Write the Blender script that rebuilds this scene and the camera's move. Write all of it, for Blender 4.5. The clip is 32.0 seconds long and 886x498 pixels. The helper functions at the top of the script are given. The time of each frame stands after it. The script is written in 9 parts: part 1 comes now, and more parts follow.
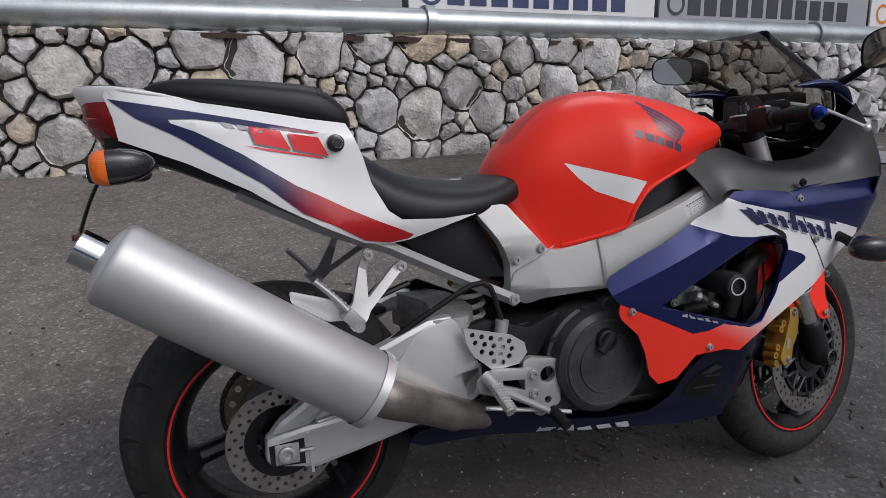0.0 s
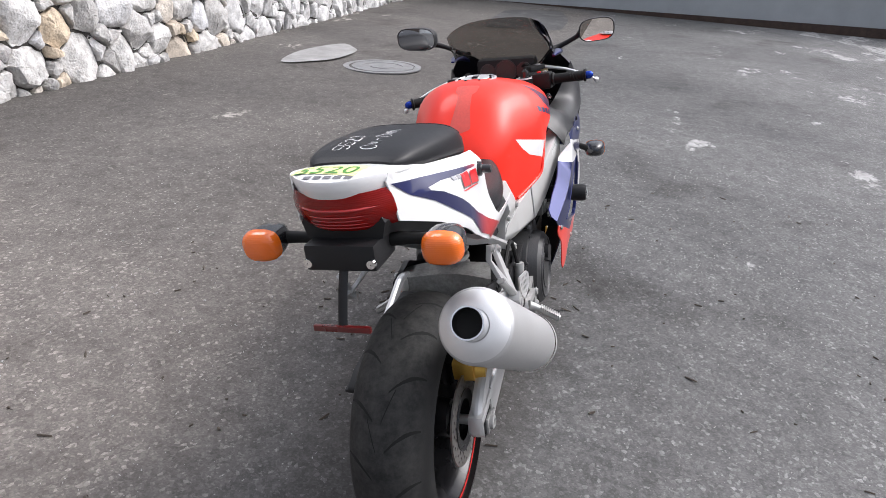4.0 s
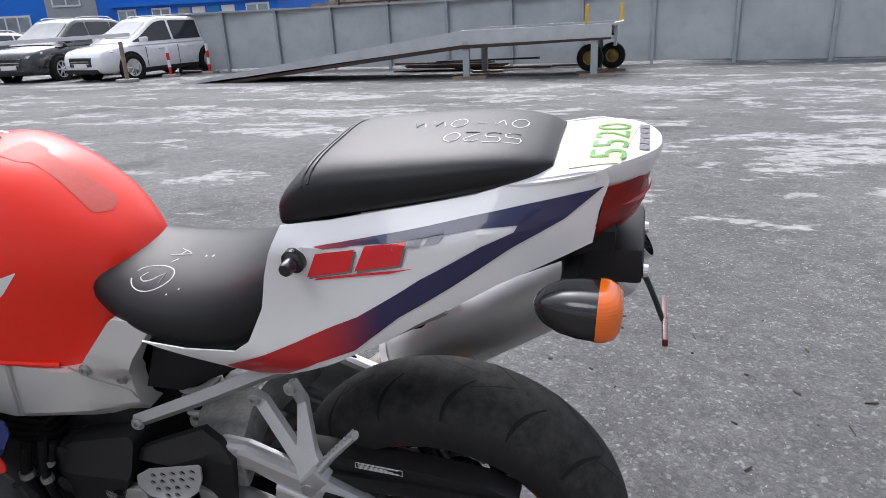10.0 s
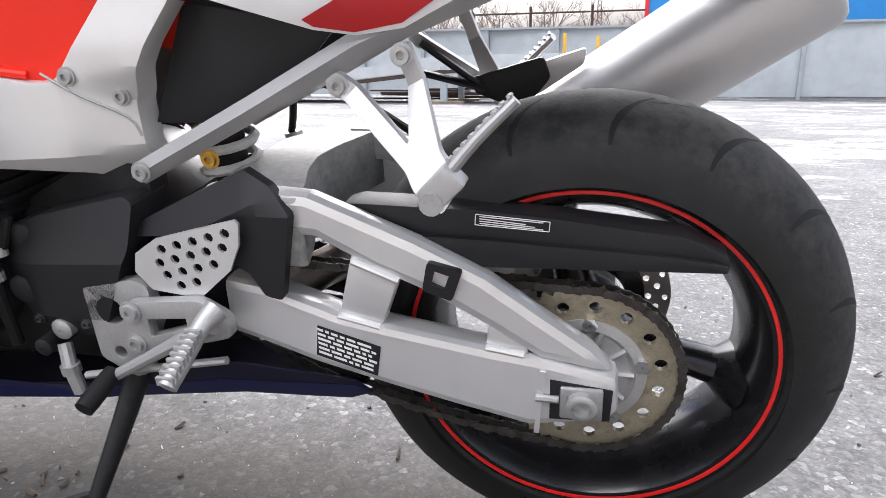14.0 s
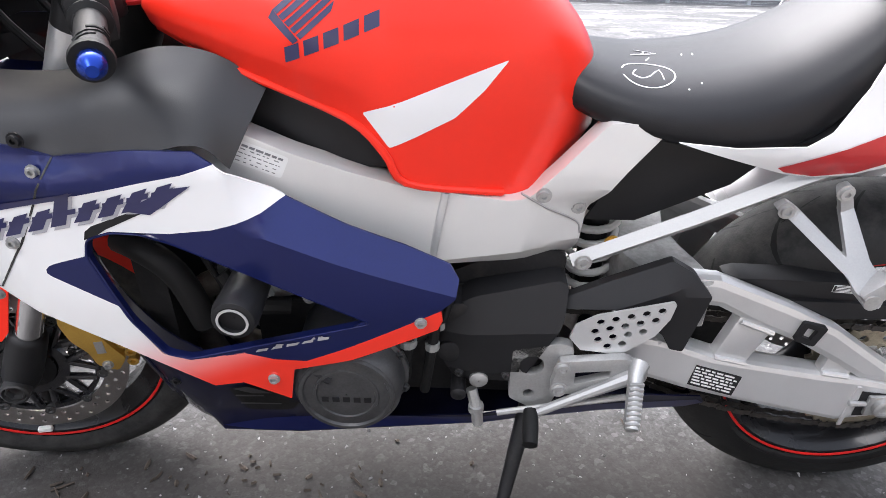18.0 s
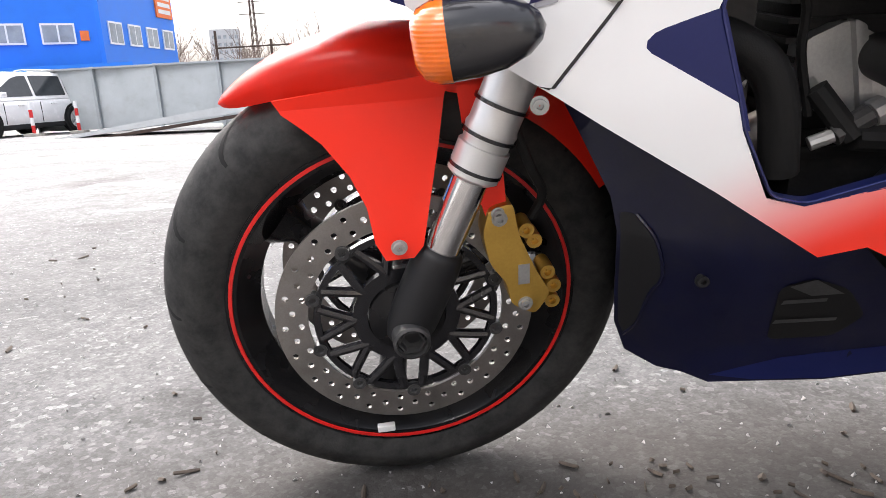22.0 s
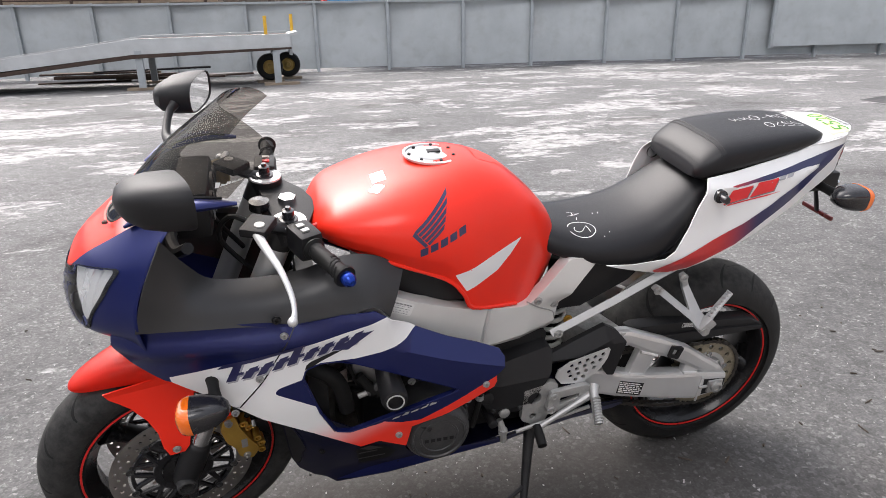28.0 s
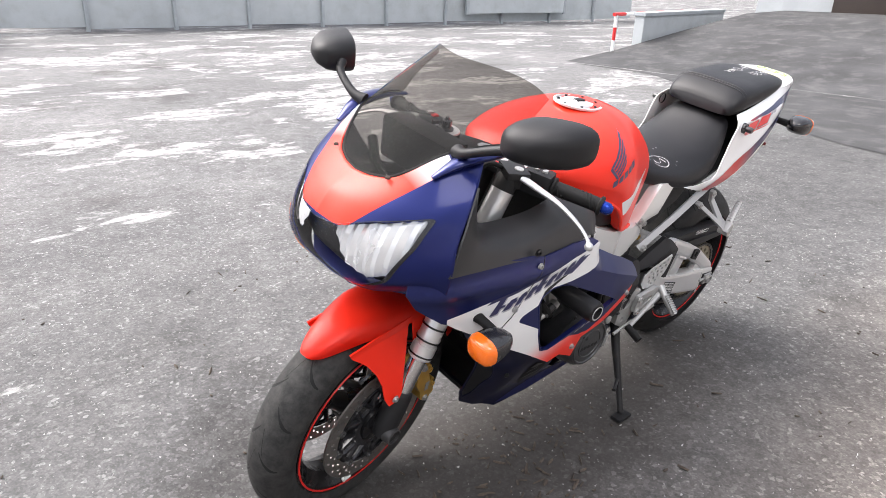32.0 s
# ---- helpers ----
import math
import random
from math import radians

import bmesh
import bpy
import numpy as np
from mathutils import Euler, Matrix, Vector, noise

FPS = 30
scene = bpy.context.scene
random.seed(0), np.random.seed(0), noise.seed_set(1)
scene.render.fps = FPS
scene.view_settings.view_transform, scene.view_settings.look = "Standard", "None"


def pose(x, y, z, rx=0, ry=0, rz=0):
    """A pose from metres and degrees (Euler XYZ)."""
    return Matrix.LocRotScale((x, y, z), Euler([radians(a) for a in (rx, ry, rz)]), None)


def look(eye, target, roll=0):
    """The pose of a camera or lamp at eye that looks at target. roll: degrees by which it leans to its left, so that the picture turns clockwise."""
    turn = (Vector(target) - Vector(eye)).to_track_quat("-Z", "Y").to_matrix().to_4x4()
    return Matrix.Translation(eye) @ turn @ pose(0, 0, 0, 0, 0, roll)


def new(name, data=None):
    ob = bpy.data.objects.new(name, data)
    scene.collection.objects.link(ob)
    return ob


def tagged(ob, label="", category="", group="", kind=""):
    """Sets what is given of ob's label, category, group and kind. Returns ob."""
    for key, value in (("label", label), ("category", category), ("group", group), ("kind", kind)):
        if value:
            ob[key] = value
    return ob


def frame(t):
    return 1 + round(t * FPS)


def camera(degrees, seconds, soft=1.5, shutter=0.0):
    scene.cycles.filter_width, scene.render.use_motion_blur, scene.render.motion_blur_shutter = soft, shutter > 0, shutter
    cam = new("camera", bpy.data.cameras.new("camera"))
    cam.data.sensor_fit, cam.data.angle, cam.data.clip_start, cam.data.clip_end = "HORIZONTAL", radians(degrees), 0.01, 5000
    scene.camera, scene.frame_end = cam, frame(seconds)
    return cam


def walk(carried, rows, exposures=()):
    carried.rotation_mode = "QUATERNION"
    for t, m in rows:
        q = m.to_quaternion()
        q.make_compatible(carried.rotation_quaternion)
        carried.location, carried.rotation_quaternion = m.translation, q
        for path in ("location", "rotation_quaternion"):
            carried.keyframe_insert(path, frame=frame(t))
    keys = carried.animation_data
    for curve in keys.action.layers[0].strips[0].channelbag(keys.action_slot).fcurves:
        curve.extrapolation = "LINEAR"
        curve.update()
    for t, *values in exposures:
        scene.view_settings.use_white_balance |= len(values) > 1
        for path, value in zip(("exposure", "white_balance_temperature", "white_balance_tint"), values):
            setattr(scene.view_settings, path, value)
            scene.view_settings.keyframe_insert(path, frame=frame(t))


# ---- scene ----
cam = camera(66.5, 32.0, 0.85)
PATH = [
    (0, (-0.123, -1.25, 1.106), (0.551, 0.531, 0.496), 1.5),
    (0.5, (-0.284, -1.338, 1.144), (0.57, 0.345, 0.48), 1.9),
    (1, (-0.431, -1.326, 1.186), (0.559, 0.245, 0.442), 3.2),
    (1.5, (-0.553, -1.197, 1.239), (0.518, 0.289, 0.437), 2.3),
    (2, (-0.669, -1.033, 1.271), (0.518, 0.354, 0.454), 2.5),
    (2.5, (-0.886, -0.872, 1.3), (0.521, 0.302, 0.499), 2.0),
    (4.5, (-1.333, -0.141, 1.372), (0.465, 0.162, 0.551), 3.3),
    (5, (-1.366, -0.003, 1.378), (0.46, 0.206, 0.588), 3.1),
    (5.5, (-1.381, 0.154, 1.405), (0.456, 0.215, 0.616), 3.6),
    (6, (-1.406, 0.351, 1.399), (0.399, 0.071, 0.584), 2.9),
    (6.5, (-1.362, 0.524, 1.402), (0.391, 0.01, 0.587), 2.1),
    (7, (-1.23, 0.699, 1.414), (0.434, -0.04, 0.587), 1.0),
    (7.5, (-1.092, 0.873, 1.413), (0.433, -0.119, 0.582), 2.1),
    (8, (-0.953, 1.018, 1.423), (0.386, -0.208, 0.584), -0.2),
    (8.5, (-0.748, 1.067, 1.395), (0.406, -0.415, 0.709), -2.3),
    (9, (-0.575, 1.08, 1.34), (0.39, -0.558, 0.717), -2.9),
    (9.5, (-0.421, 1.108, 1.269), (0.259, -0.644, 0.586), -3.7),
    (10, (-0.287, 1.01, 1.152), (0.255, -0.795, 0.482), -2.9),
    (10.5, (-0.183, 0.925, 0.998), (0.233, -0.922, 0.352), -0.7),
    (11, (-0.108, 0.875, 0.802), (0.247, -0.997, 0.194), -1.5),
    (11.5, (-0.071, 0.853, 0.672), (0.259, -1.051, 0.159), -2.1),
    (12, (-0.073, 0.815, 0.604), (0.246, -1.088, 0.077), -2.0),
    (12.5, (-0.07, 0.806, 0.588), (0.295, -1.078, 0.024), -1.3),
    (13, (-0.06, 0.816, 0.591), (0.382, -1.043, 0.0), -1.3),
    (13.5, (-0.04, 0.839, 0.602), (0.435, -1.035, 0.088), -1.1),
    (15.5, (0.155, 0.997, 0.838), (0.383, -0.828, 0.05), 0.4),
    (16, (0.233, 0.986, 0.869), (0.468, -0.805, 0.011), -1.5),
    (16.5, (0.34, 0.977, 0.892), (0.58, -0.774, -0.045), -1.6),
    (17, (0.435, 0.996, 0.915), (0.622, -0.778, 0.009), -0.7),
    (17.5, (0.548, 1.046, 0.916), (0.611, -0.749, 0.036), 1.1),
    (18, (0.669, 1.083, 0.932), (0.708, -0.735, 0.099), 1.0),
    (18.5, (0.805, 1.08, 0.94), (0.879, -0.738, 0.11), 0.7),
    (19, (0.915, 1.031, 0.937), (0.97, -0.79, 0.113), 0.6),
    (19.5, (1.008, 1.005, 0.936), (1.046, -0.812, 0.101), 0.7),
    (20, (1.088, 0.997, 0.917), (0.998, -0.835, 0.121), 0.3),
    (20.5, (1.161, 0.974, 0.84), (1.091, -0.914, 0.185), -1.0),
    (21, (1.219, 0.958, 0.73), (1.279, -0.955, 0.148), -3.2),
    (21.5, (1.279, 0.937, 0.611), (1.369, -0.999, 0.117), -3.2),
    (22, (1.304, 0.93, 0.535), (1.428, -1.007, 0.052), -2.9),
    (22.5, (1.3, 0.928, 0.526), (1.454, -1.008, 0.047), -2.8),
    (23, (1.292, 0.924, 0.543), (1.429, -1.014, 0.069), -2.9),
    (23.5, (1.276, 0.925, 0.554), (1.394, -1.032, 0.155), -2.8),
    (24, (1.246, 0.926, 0.59), (1.323, -1.045, 0.26), -3.1),
    (24.5, (1.209, 0.933, 0.669), (1.269, -1.034, 0.31), -4.5),
    (25, (1.154, 0.947, 0.771), (1.123, -1.014, 0.38), -4.4),
    (25.5, (1.117, 1.003, 0.87), (0.896, -0.945, 0.472), -2.7),
    (26, (1.08, 1.103, 0.951), (0.662, -0.795, 0.481), -0.1),
    (26.5, (1.046, 1.211, 1.025), (0.536, -0.622, 0.408), 0.9),
    (28.5, (1.174, 1.711, 1.324), (0.703, -0.094, 0.604), -1.0),
    (29, (1.206, 1.807, 1.324), (0.775, 0.014, 0.549), 1.0),
    (29.5, (1.331, 1.843, 1.341), (0.812, 0.081, 0.55), 1.7),
    (30, (1.534, 1.826, 1.346), (0.871, 0.107, 0.567), 1.9),
    (30.5, (1.693, 1.688, 1.32), (0.996, -0.005, 0.515), 0.8),
    (31, (1.847, 1.536, 1.32), (1.017, -0.098, 0.519), 2.6),
    (31.5, (2.064, 1.43, 1.314), (1.005, -0.086, 0.552), 1.8),
    (32, (2.194, 1.254, 1.286), (0.976, -0.134, 0.518), 2.1),
]
EXPOSURES = [(0, -0.95, 6150, 13), (1, -0.3, 6150, 13), (2, 0.17, 6150, 13), (4.5, 0.35, 6250, 13), (6, 0.33, 6250, 13), (7, 0.42, 6250, 13), (8, 0.42, 6200, 13), (9, 0.22, 6100, 13), (10, 0.25, 6100, 13), (11, 0.35, 6150, 13), (12, 1.05, 6200, 13), (13.5, 1.5, 6250, 13), (16, 1.38, 6200, 13), (18, 1.5, 6200, 13), (20, 1.4, 6350, 13), (21, 1.4, 6500, 13), (23, 1.67, 6550, 13), (26, 1.4, 6350, 13), (28.5, 0.7, 6550, 13), (29, 0.7, 6550, 13), (30, 0.83, 6550, 13), (31, 1.0, 6500, 13), (32, 1.15, 6500, 13)]
walk(cam, [(t, look(eye, target, roll)) for t, eye, target, roll in PATH], EXPOSURES)

# ---- light ----
LEAN = 8.875            # how far the motorcycle leans on its side stand
STEER = 11.5            # handlebar turned to the left

world = bpy.data.worlds.new("overcast")
scene.world = world
world.use_nodes = True
wn = world.node_tree
wn.nodes.clear()
sky = wn.nodes.new("ShaderNodeTexSky")
sky.sky_type, sky.sun_disc = "NISHITA", False
sky.sun_elevation, sky.sun_rotation = radians(48), radians(150)
sky.air_density, sky.dust_density, sky.ozone_density = 1.0, 6.0, 1.0
pale = wn.nodes.new("ShaderNodeHueSaturation")
pale.inputs["Saturation"].default_value = 0.30
coords = wn.nodes.new("ShaderNodeTexCoord")
clouds = wn.nodes.new("ShaderNodeTexNoise")
clouds.inputs["Scale"].default_value, clouds.inputs["Detail"].default_value = 2.2, 6
cloud_ramp = wn.nodes.new("ShaderNodeMapRange")
cloud_ramp.inputs["To Min"].default_value, cloud_ramp.inputs["To Max"].default_value = 0.75, 1.2
layer = wn.nodes.new("ShaderNodeVectorMath")
layer.operation = "SCALE"
back = wn.nodes.new("ShaderNodeBackground")
back.inputs["Strength"].default_value = 0.15
out = wn.nodes.new("ShaderNodeOutputWorld")
wn.links.new(coords.outputs["Generated"], clouds.inputs["Vector"])
# an overcast sky is three times as bright overhead as at the horizon
height = wn.nodes.new("ShaderNodeSeparateXYZ")
rise = wn.nodes.new("ShaderNodeMapRange")
rise.inputs["From Min"].default_value, rise.inputs["From Max"].default_value = 0.0, 1.0
rise.inputs["To Min"].default_value, rise.inputs["To Max"].default_value = 0.60, 2.2
wn.links.new(coords.outputs["Generated"], height.inputs[0])
wn.links.new(height.outputs["Z"], rise.inputs["Value"])
both = wn.nodes.new("ShaderNodeMath")
both.operation = "MULTIPLY"
wn.links.new(clouds.outputs["Fac"], cloud_ramp.inputs["Value"])
wn.links.new(sky.outputs[0], pale.inputs["Color"])
wn.links.new(pale.outputs[0], layer.inputs[0])
wn.links.new(cloud_ramp.outputs[0], both.inputs[0])
wn.links.new(rise.outputs[0], both.inputs[1])
wn.links.new(both.outputs[0], layer.inputs["Scale"])
wn.links.new(layer.outputs[0], back.inputs["Color"])
wn.links.new(back.outputs[0], out.inputs["Surface"])

sun = new("sun", bpy.data.lights.new("sun", "SUN"))
sun.data.energy, sun.data.angle, sun.data.color = 0.6, radians(25), (1.0, 0.97, 0.93)
sun.matrix_world = look((6, 12, 16), (0, 0, 0))


# ---- materials ----
def nodes_of(name):
    m = bpy.data.materials.new(name)
    m.use_nodes = True
    return m, m.node_tree.nodes, m.node_tree.links, m.node_tree.nodes["Principled BSDF"]


def noise_node(N, L, vec, scale, detail=4, rough=0.55):
    n = N.new("ShaderNodeTexNoise")
    n.inputs["Scale"].default_value, n.inputs["Detail"].default_value, n.inputs["Roughness"].default_value = scale, detail, rough
    L.new(vec, n.inputs["Vector"])
    return n.outputs["Fac"]


def ramp_node(N, L, fac, stops):
    r = N.new("ShaderNodeValToRGB")
    e = r.color_ramp.elements
    while len(e) < len(stops):
        e.new(0.5)
    for el, (p, c) in zip(e, stops):
        el.position, el.color = p, (*c, 1) if len(c) == 3 else c
    L.new(fac, r.inputs["Fac"])
    return r.outputs["Color"]


def mix_node(N, L, fac, a, b, mode="MIX"):
    m = N.new("ShaderNodeMix")
    m.data_type, m.blend_type = "RGBA", mode
    for sock, v in ((m.inputs["Factor"], fac), (m.inputs["A"], a), (m.inputs["B"], b)):
        if isinstance(v, (int, float)):
            sock.default_value = v
        elif isinstance(v, tuple):
            sock.default_value = (*v, 1)
        else:
            L.new(v, sock)
    return m.outputs["Result"]


def math_node(N, L, op, a, b=0.0, clamp=False):
    m = N.new("ShaderNodeMath")
    m.operation, m.use_clamp = op, clamp
    for sock, v in ((m.inputs[0], a), (m.inputs[1], b)):
        if isinstance(v, (int, float)):
            sock.default_value = v
        else:
            L.new(v, sock)
    return m.outputs[0]


def bump_node(N, L, bsdf, height, strength, distance=0.002):
    b = N.new("ShaderNodeBump")
    b.inputs["Strength"].default_value, b.inputs["Distance"].default_value = strength, distance
    L.new(height, b.inputs["Height"])
    L.new(b.outputs[0], bsdf.inputs["Normal"])


def surf(name, base, rough=0.5, metal=0.0, var=0.12, scale=9.0, grain=140.0, bump=0.15, coat=0.0, dirt=0.0, dirt_col=(0.16, 0.14, 0.12), rvar=0.1, bdist=0.001, per_object=0.0, spec=0.5, coat_rough=0.06):
    """One surface: base colour with stains and grain, roughness that varies, fine relief, a film of dust in patches."""
    m, N, L, p = nodes_of(name)
    vec = N.new("ShaderNodeTexCoord").outputs["Object"]
    big, small = noise_node(N, L, vec, scale), noise_node(N, L, vec, grain, 3)
    dark, light = tuple(c * (1 - var) for c in base), tuple(min(1, c * (1 + var)) for c in base)
    col = ramp_node(N, L, big, [(0.3, dark), (0.7, light)])
    col = mix_node(N, L, min(1, var * 1.6), col, ramp_node(N, L, small, [(0.3, (0.35,) * 3), (0.7, (0.65,) * 3)]), "OVERLAY")
    if per_object:
        rnd = N.new("ShaderNodeObjectInfo").outputs["Random"]
        tones = [(0, (1 - per_object,) * 3), (0.60, (1,) * 3), (0.70, (1.0, 0.84, 0.64)), (0.80, (0.86, 0.76, 0.64)), (0.90, (0.88, 0.90, 0.95)), (1, (1.12,) * 3)]
        col = mix_node(N, L, 1.0, col, ramp_node(N, L, rnd, tones), "MULTIPLY")
    if dirt:
        spots = ramp_node(N, L, noise_node(N, L, vec, scale * 2.6, 6, 0.65), [(0.5, (0, 0, 0)), (0.72, (1, 1, 1))])
        f = math_node(N, L, "MULTIPLY", spots, dirt)
        col = mix_node(N, L, f, col, dirt_col)
    L.new(col, p.inputs["Base Color"])
    p.inputs["Metallic"].default_value = metal
    p.inputs["Specular IOR Level"].default_value = spec
    L.new(math_node(N, L, "ADD", math_node(N, L, "MULTIPLY", big, 2 * rvar), rough - rvar, True), p.inputs["Roughness"])
    if coat:
        p.inputs["Coat Weight"].default_value, p.inputs["Coat Roughness"].default_value = coat, coat_rough
    if bump:
        bump_node(N, L, p, small, bump, bdist)
    return m


def glass(name, tint, ior=1.22, dust=0.0):
    """Thin clear sheet: tinted see-through with a clear gloss on top; dust weighs a grey layer for sky sheen."""
    m, N, L, p = nodes_of(name)
    N.remove(p)
    clear, shine, both = N.new("ShaderNodeBsdfTransparent"), N.new("ShaderNodeBsdfGlossy"), N.new("ShaderNodeMixShader")
    clear.inputs["Color"].default_value = (*tint, 1)
    shine.inputs["Roughness"].default_value = 0.04
    shine.inputs["Color"].default_value = (1, 1, 1, 1)
    fr = N.new("ShaderNodeFresnel")
    fr.inputs["IOR"].default_value = ior
    L.new(fr.outputs[0], both.inputs[0])
    # matt grey layer: the sky's sheen put into the sheet's colour
    sheen_mix, sheen_veil = N.new("ShaderNodeMixShader"), N.new("ShaderNodeBsdfDiffuse")
    sheen_mix.inputs[0].default_value = dust
    sheen_veil.inputs["Color"].default_value = (0.45, 0.45, 0.45, 1)
    L.new(clear.outputs[0], sheen_mix.inputs[1])
    L.new(sheen_veil.outputs[0], sheen_mix.inputs[2])
    L.new(sheen_mix.outputs[0], both.inputs[1])
    L.new(shine.outputs[0], both.inputs[2])
    L.new(both.outputs[0], N["Material Output"].inputs["Surface"])
    return m


PAINT_RED = surf("red_paint", (0.80, 0.028, 0.012), 0.4, 0, 0.03, 4, 300, 0.0, coat=0.42, rvar=0.04, spec=0.15, coat_rough=0.2)
GUARD_RED = surf("dulled_red_plastic", (0.80, 0.028, 0.012), 0.42, 0, 0.03, 4, 300, 0.0, coat=0.12, rvar=0.04, spec=0.15)
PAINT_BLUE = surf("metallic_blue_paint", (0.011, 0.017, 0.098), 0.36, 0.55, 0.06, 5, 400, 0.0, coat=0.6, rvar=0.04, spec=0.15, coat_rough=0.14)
# the fairing's blue again, darkened for shade on the belly pan, with some dirt
SHADED_BLUE = surf("shaded_dirty_blue_paint", (0.004, 0.005, 0.022), 0.45, 0, 0.2, 7, 300, 0.05, coat=0.6, rvar=0.08, spec=0.1, dirt=0.25, dirt_col=(0.02, 0.019, 0.018))
PAINT_WHITE = surf("white_paint", (0.74, 0.74, 0.735), 0.32, 0, 0.02, 4, 300, 0.02, coat=0.6, rvar=0.04)
INNER_BLACK = surf("scuffed_inner_plastic", (0.020, 0.020, 0.021), 0.40, 0, 0.2, 6, 900, 0.12, rvar=0.1, spec=0.5)
ENGINE_GREY = surf("sooty_engine_cover", (0.050, 0.050, 0.051), 0.4, 0.3, 0.3, 14, 300, 0.2, dirt=0.3, dirt_col=(0.07, 0.065, 0.06))
PLASTIC = surf("matt_black_plastic", (0.010, 0.010, 0.011), 0.5, 0, 0.15, 8, 900, 0.12, rvar=0.06, spec=0.32)
GLOSS_BLACK = surf("gloss_black", (0.012, 0.012, 0.014), 0.25, 0, 0.1, 8, 500, 0.03, coat=0.4)
RUBBER = surf("rubber", (0.009, 0.009, 0.009), 0.6, 0, 0.2, 30, 600, 0.2, spec=0.22)
ENGINE_BLACK = surf("engine_black", (0.012, 0.012, 0.013), 0.5, 0.1, 0.3, 12, 250, 0.3, dirt=0.35, dirt_col=(0.045, 0.042, 0.038), spec=0.3)
ALLOY = surf("brushed_alloy", (0.66, 0.66, 0.655), 0.34, 0.62, 0.06, 6, 500, 0.08, dirt=0.1, dirt_col=(0.4, 0.39, 0.37))
ALLOY_PAINT = surf("silver_painted_alloy", (0.64, 0.635, 0.615), 0.36, 0.3, 0.05, 5, 800, 0.04, coat=0.25)
RAIL = surf("satin_rail_alloy", (0.36, 0.36, 0.355), 0.45, 0.3, 0.06, 6, 500, 0.06)
CAST = surf("cast_alloy", (0.42, 0.42, 0.41), 0.5, 0.7, 0.12, 14, 300, 0.3, dirt=0.12, dirt_col=(0.2, 0.18, 0.15))
ROUGH_CAST = surf("rough_cast_alloy", (0.30, 0.30, 0.29), 0.6, 0.3, 0.3, 14, 120, 0.6, dirt=0.4, dirt_col=(0.10, 0.09, 0.08))
HANGER = surf("satin_forged_alloy", (0.37, 0.37, 0.365), 0.42, 0.45, 0.08, 7, 400, 0.08)
CHROME = surf("chrome", (0.75, 0.75, 0.75), 0.12, 1.0, 0.04, 8, 200, 0.02)
MUFFLER = surf("satin_muffler_alloy", (0.52, 0.52, 0.52), 0.45, 0.6, 0.05, 7, 700, 0.1, dirt=0.08, dirt_col=(0.35, 0.34, 0.33))
CHROME_SATIN = surf("brushed_end_cap", (0.70, 0.70, 0.70), 0.42, 0.7, 0.05, 9, 600, 0.08)
STEEL = surf("worn_steel", (0.33, 0.30, 0.27), 0.42, 0.9, 0.2, 15, 200, 0.2, dirt=0.4, dirt_col=(0.13, 0.07, 0.04))
DISC = surf("brake_disc_steel", (0.36, 0.34, 0.32), 0.35, 0.9, 0.12, 20, 500, 0.15, dirt=0.25, dirt_col=(0.2, 0.16, 0.12))
GOLD = surf("gold_anodised", (0.62, 0.38, 0.08), 0.35, 0.7, 0.1, 12, 300, 0.1)
SPROCKET = surf("dirty_brass_sprocket", (0.34, 0.30, 0.22), 0.5, 0.7, 0.2, 25, 300, 0.2, dirt=0.5, dirt_col=(0.06, 0.05, 0.04))
CHAIN = surf("greasy_chain", (0.05, 0.045, 0.04), 0.45, 0.5, 0.4, 60, 400, 0.3)
VINYL = surf("black_seat_vinyl", (0.008, 0.008, 0.0095), 0.42, 0, 0.15, 9, 1100, 0.15, rvar=0.05, spec=0.32)
RED_STRIPE = surf("red_rim_tape", (0.60, 0.015, 0.012), 0.4, 0, 0.08)
RIM = surf("black_wheel_enamel", (0.007, 0.007, 0.008), 0.28, 0.0, 0.15, 10, 300, 0.05, coat=0.15, dirt=0.03, spec=0.3)
BLUE_ANOD = surf("blue_anodised", (0.01, 0.04, 0.30), 0.25, 0.7, 0.05)
CHALK = surf("chalk_writing", (0.62, 0.62, 0.62), 0.8, 0, 0.2, 60, 300, 0.2)
PRINT_DIM = surf("worn_black_print", (0.16, 0.16, 0.165), 0.5, 0, 0.1)
GREY_PRINT = surf("grey_print", (0.33, 0.33, 0.35), 0.4, 0, 0.05, coat=0.4)
DARK_PRINT = surf("dark_blue_print", (0.015, 0.016, 0.07), 0.35, 0, 0.05, coat=0.5)
RED_PRINT = surf("red_print", (0.70, 0.015, 0.02), 0.35, 0, 0.05, coat=0.5)
LABEL_WHITE = surf("label_white", (0.7, 0.7, 0.68), 0.5, 0, 0.05)
STICKER = surf("yellow_sticker", (0.78, 0.77, 0.36), 0.5, 0, 0.06)
GREEN_INK = surf("green_ink", (0.06, 0.24, 0.03), 0.5, 0, 0.1)
MIRROR_GLASS = surf("mirror_glass", (0.85, 0.86, 0.87), 0.02, 1.0, 0.0, rvar=0.0, bump=0)
REFLECTOR = surf("headlight_reflector", (0.88, 0.88, 0.88), 0.25, 0.55, 0.02, bump=0)
SMOKE = glass("smoked_screen", (0.35, 0.33, 0.305), 1.05, 0.035)
CLEAR = glass("clear_lens", (0.93, 0.94, 0.95))


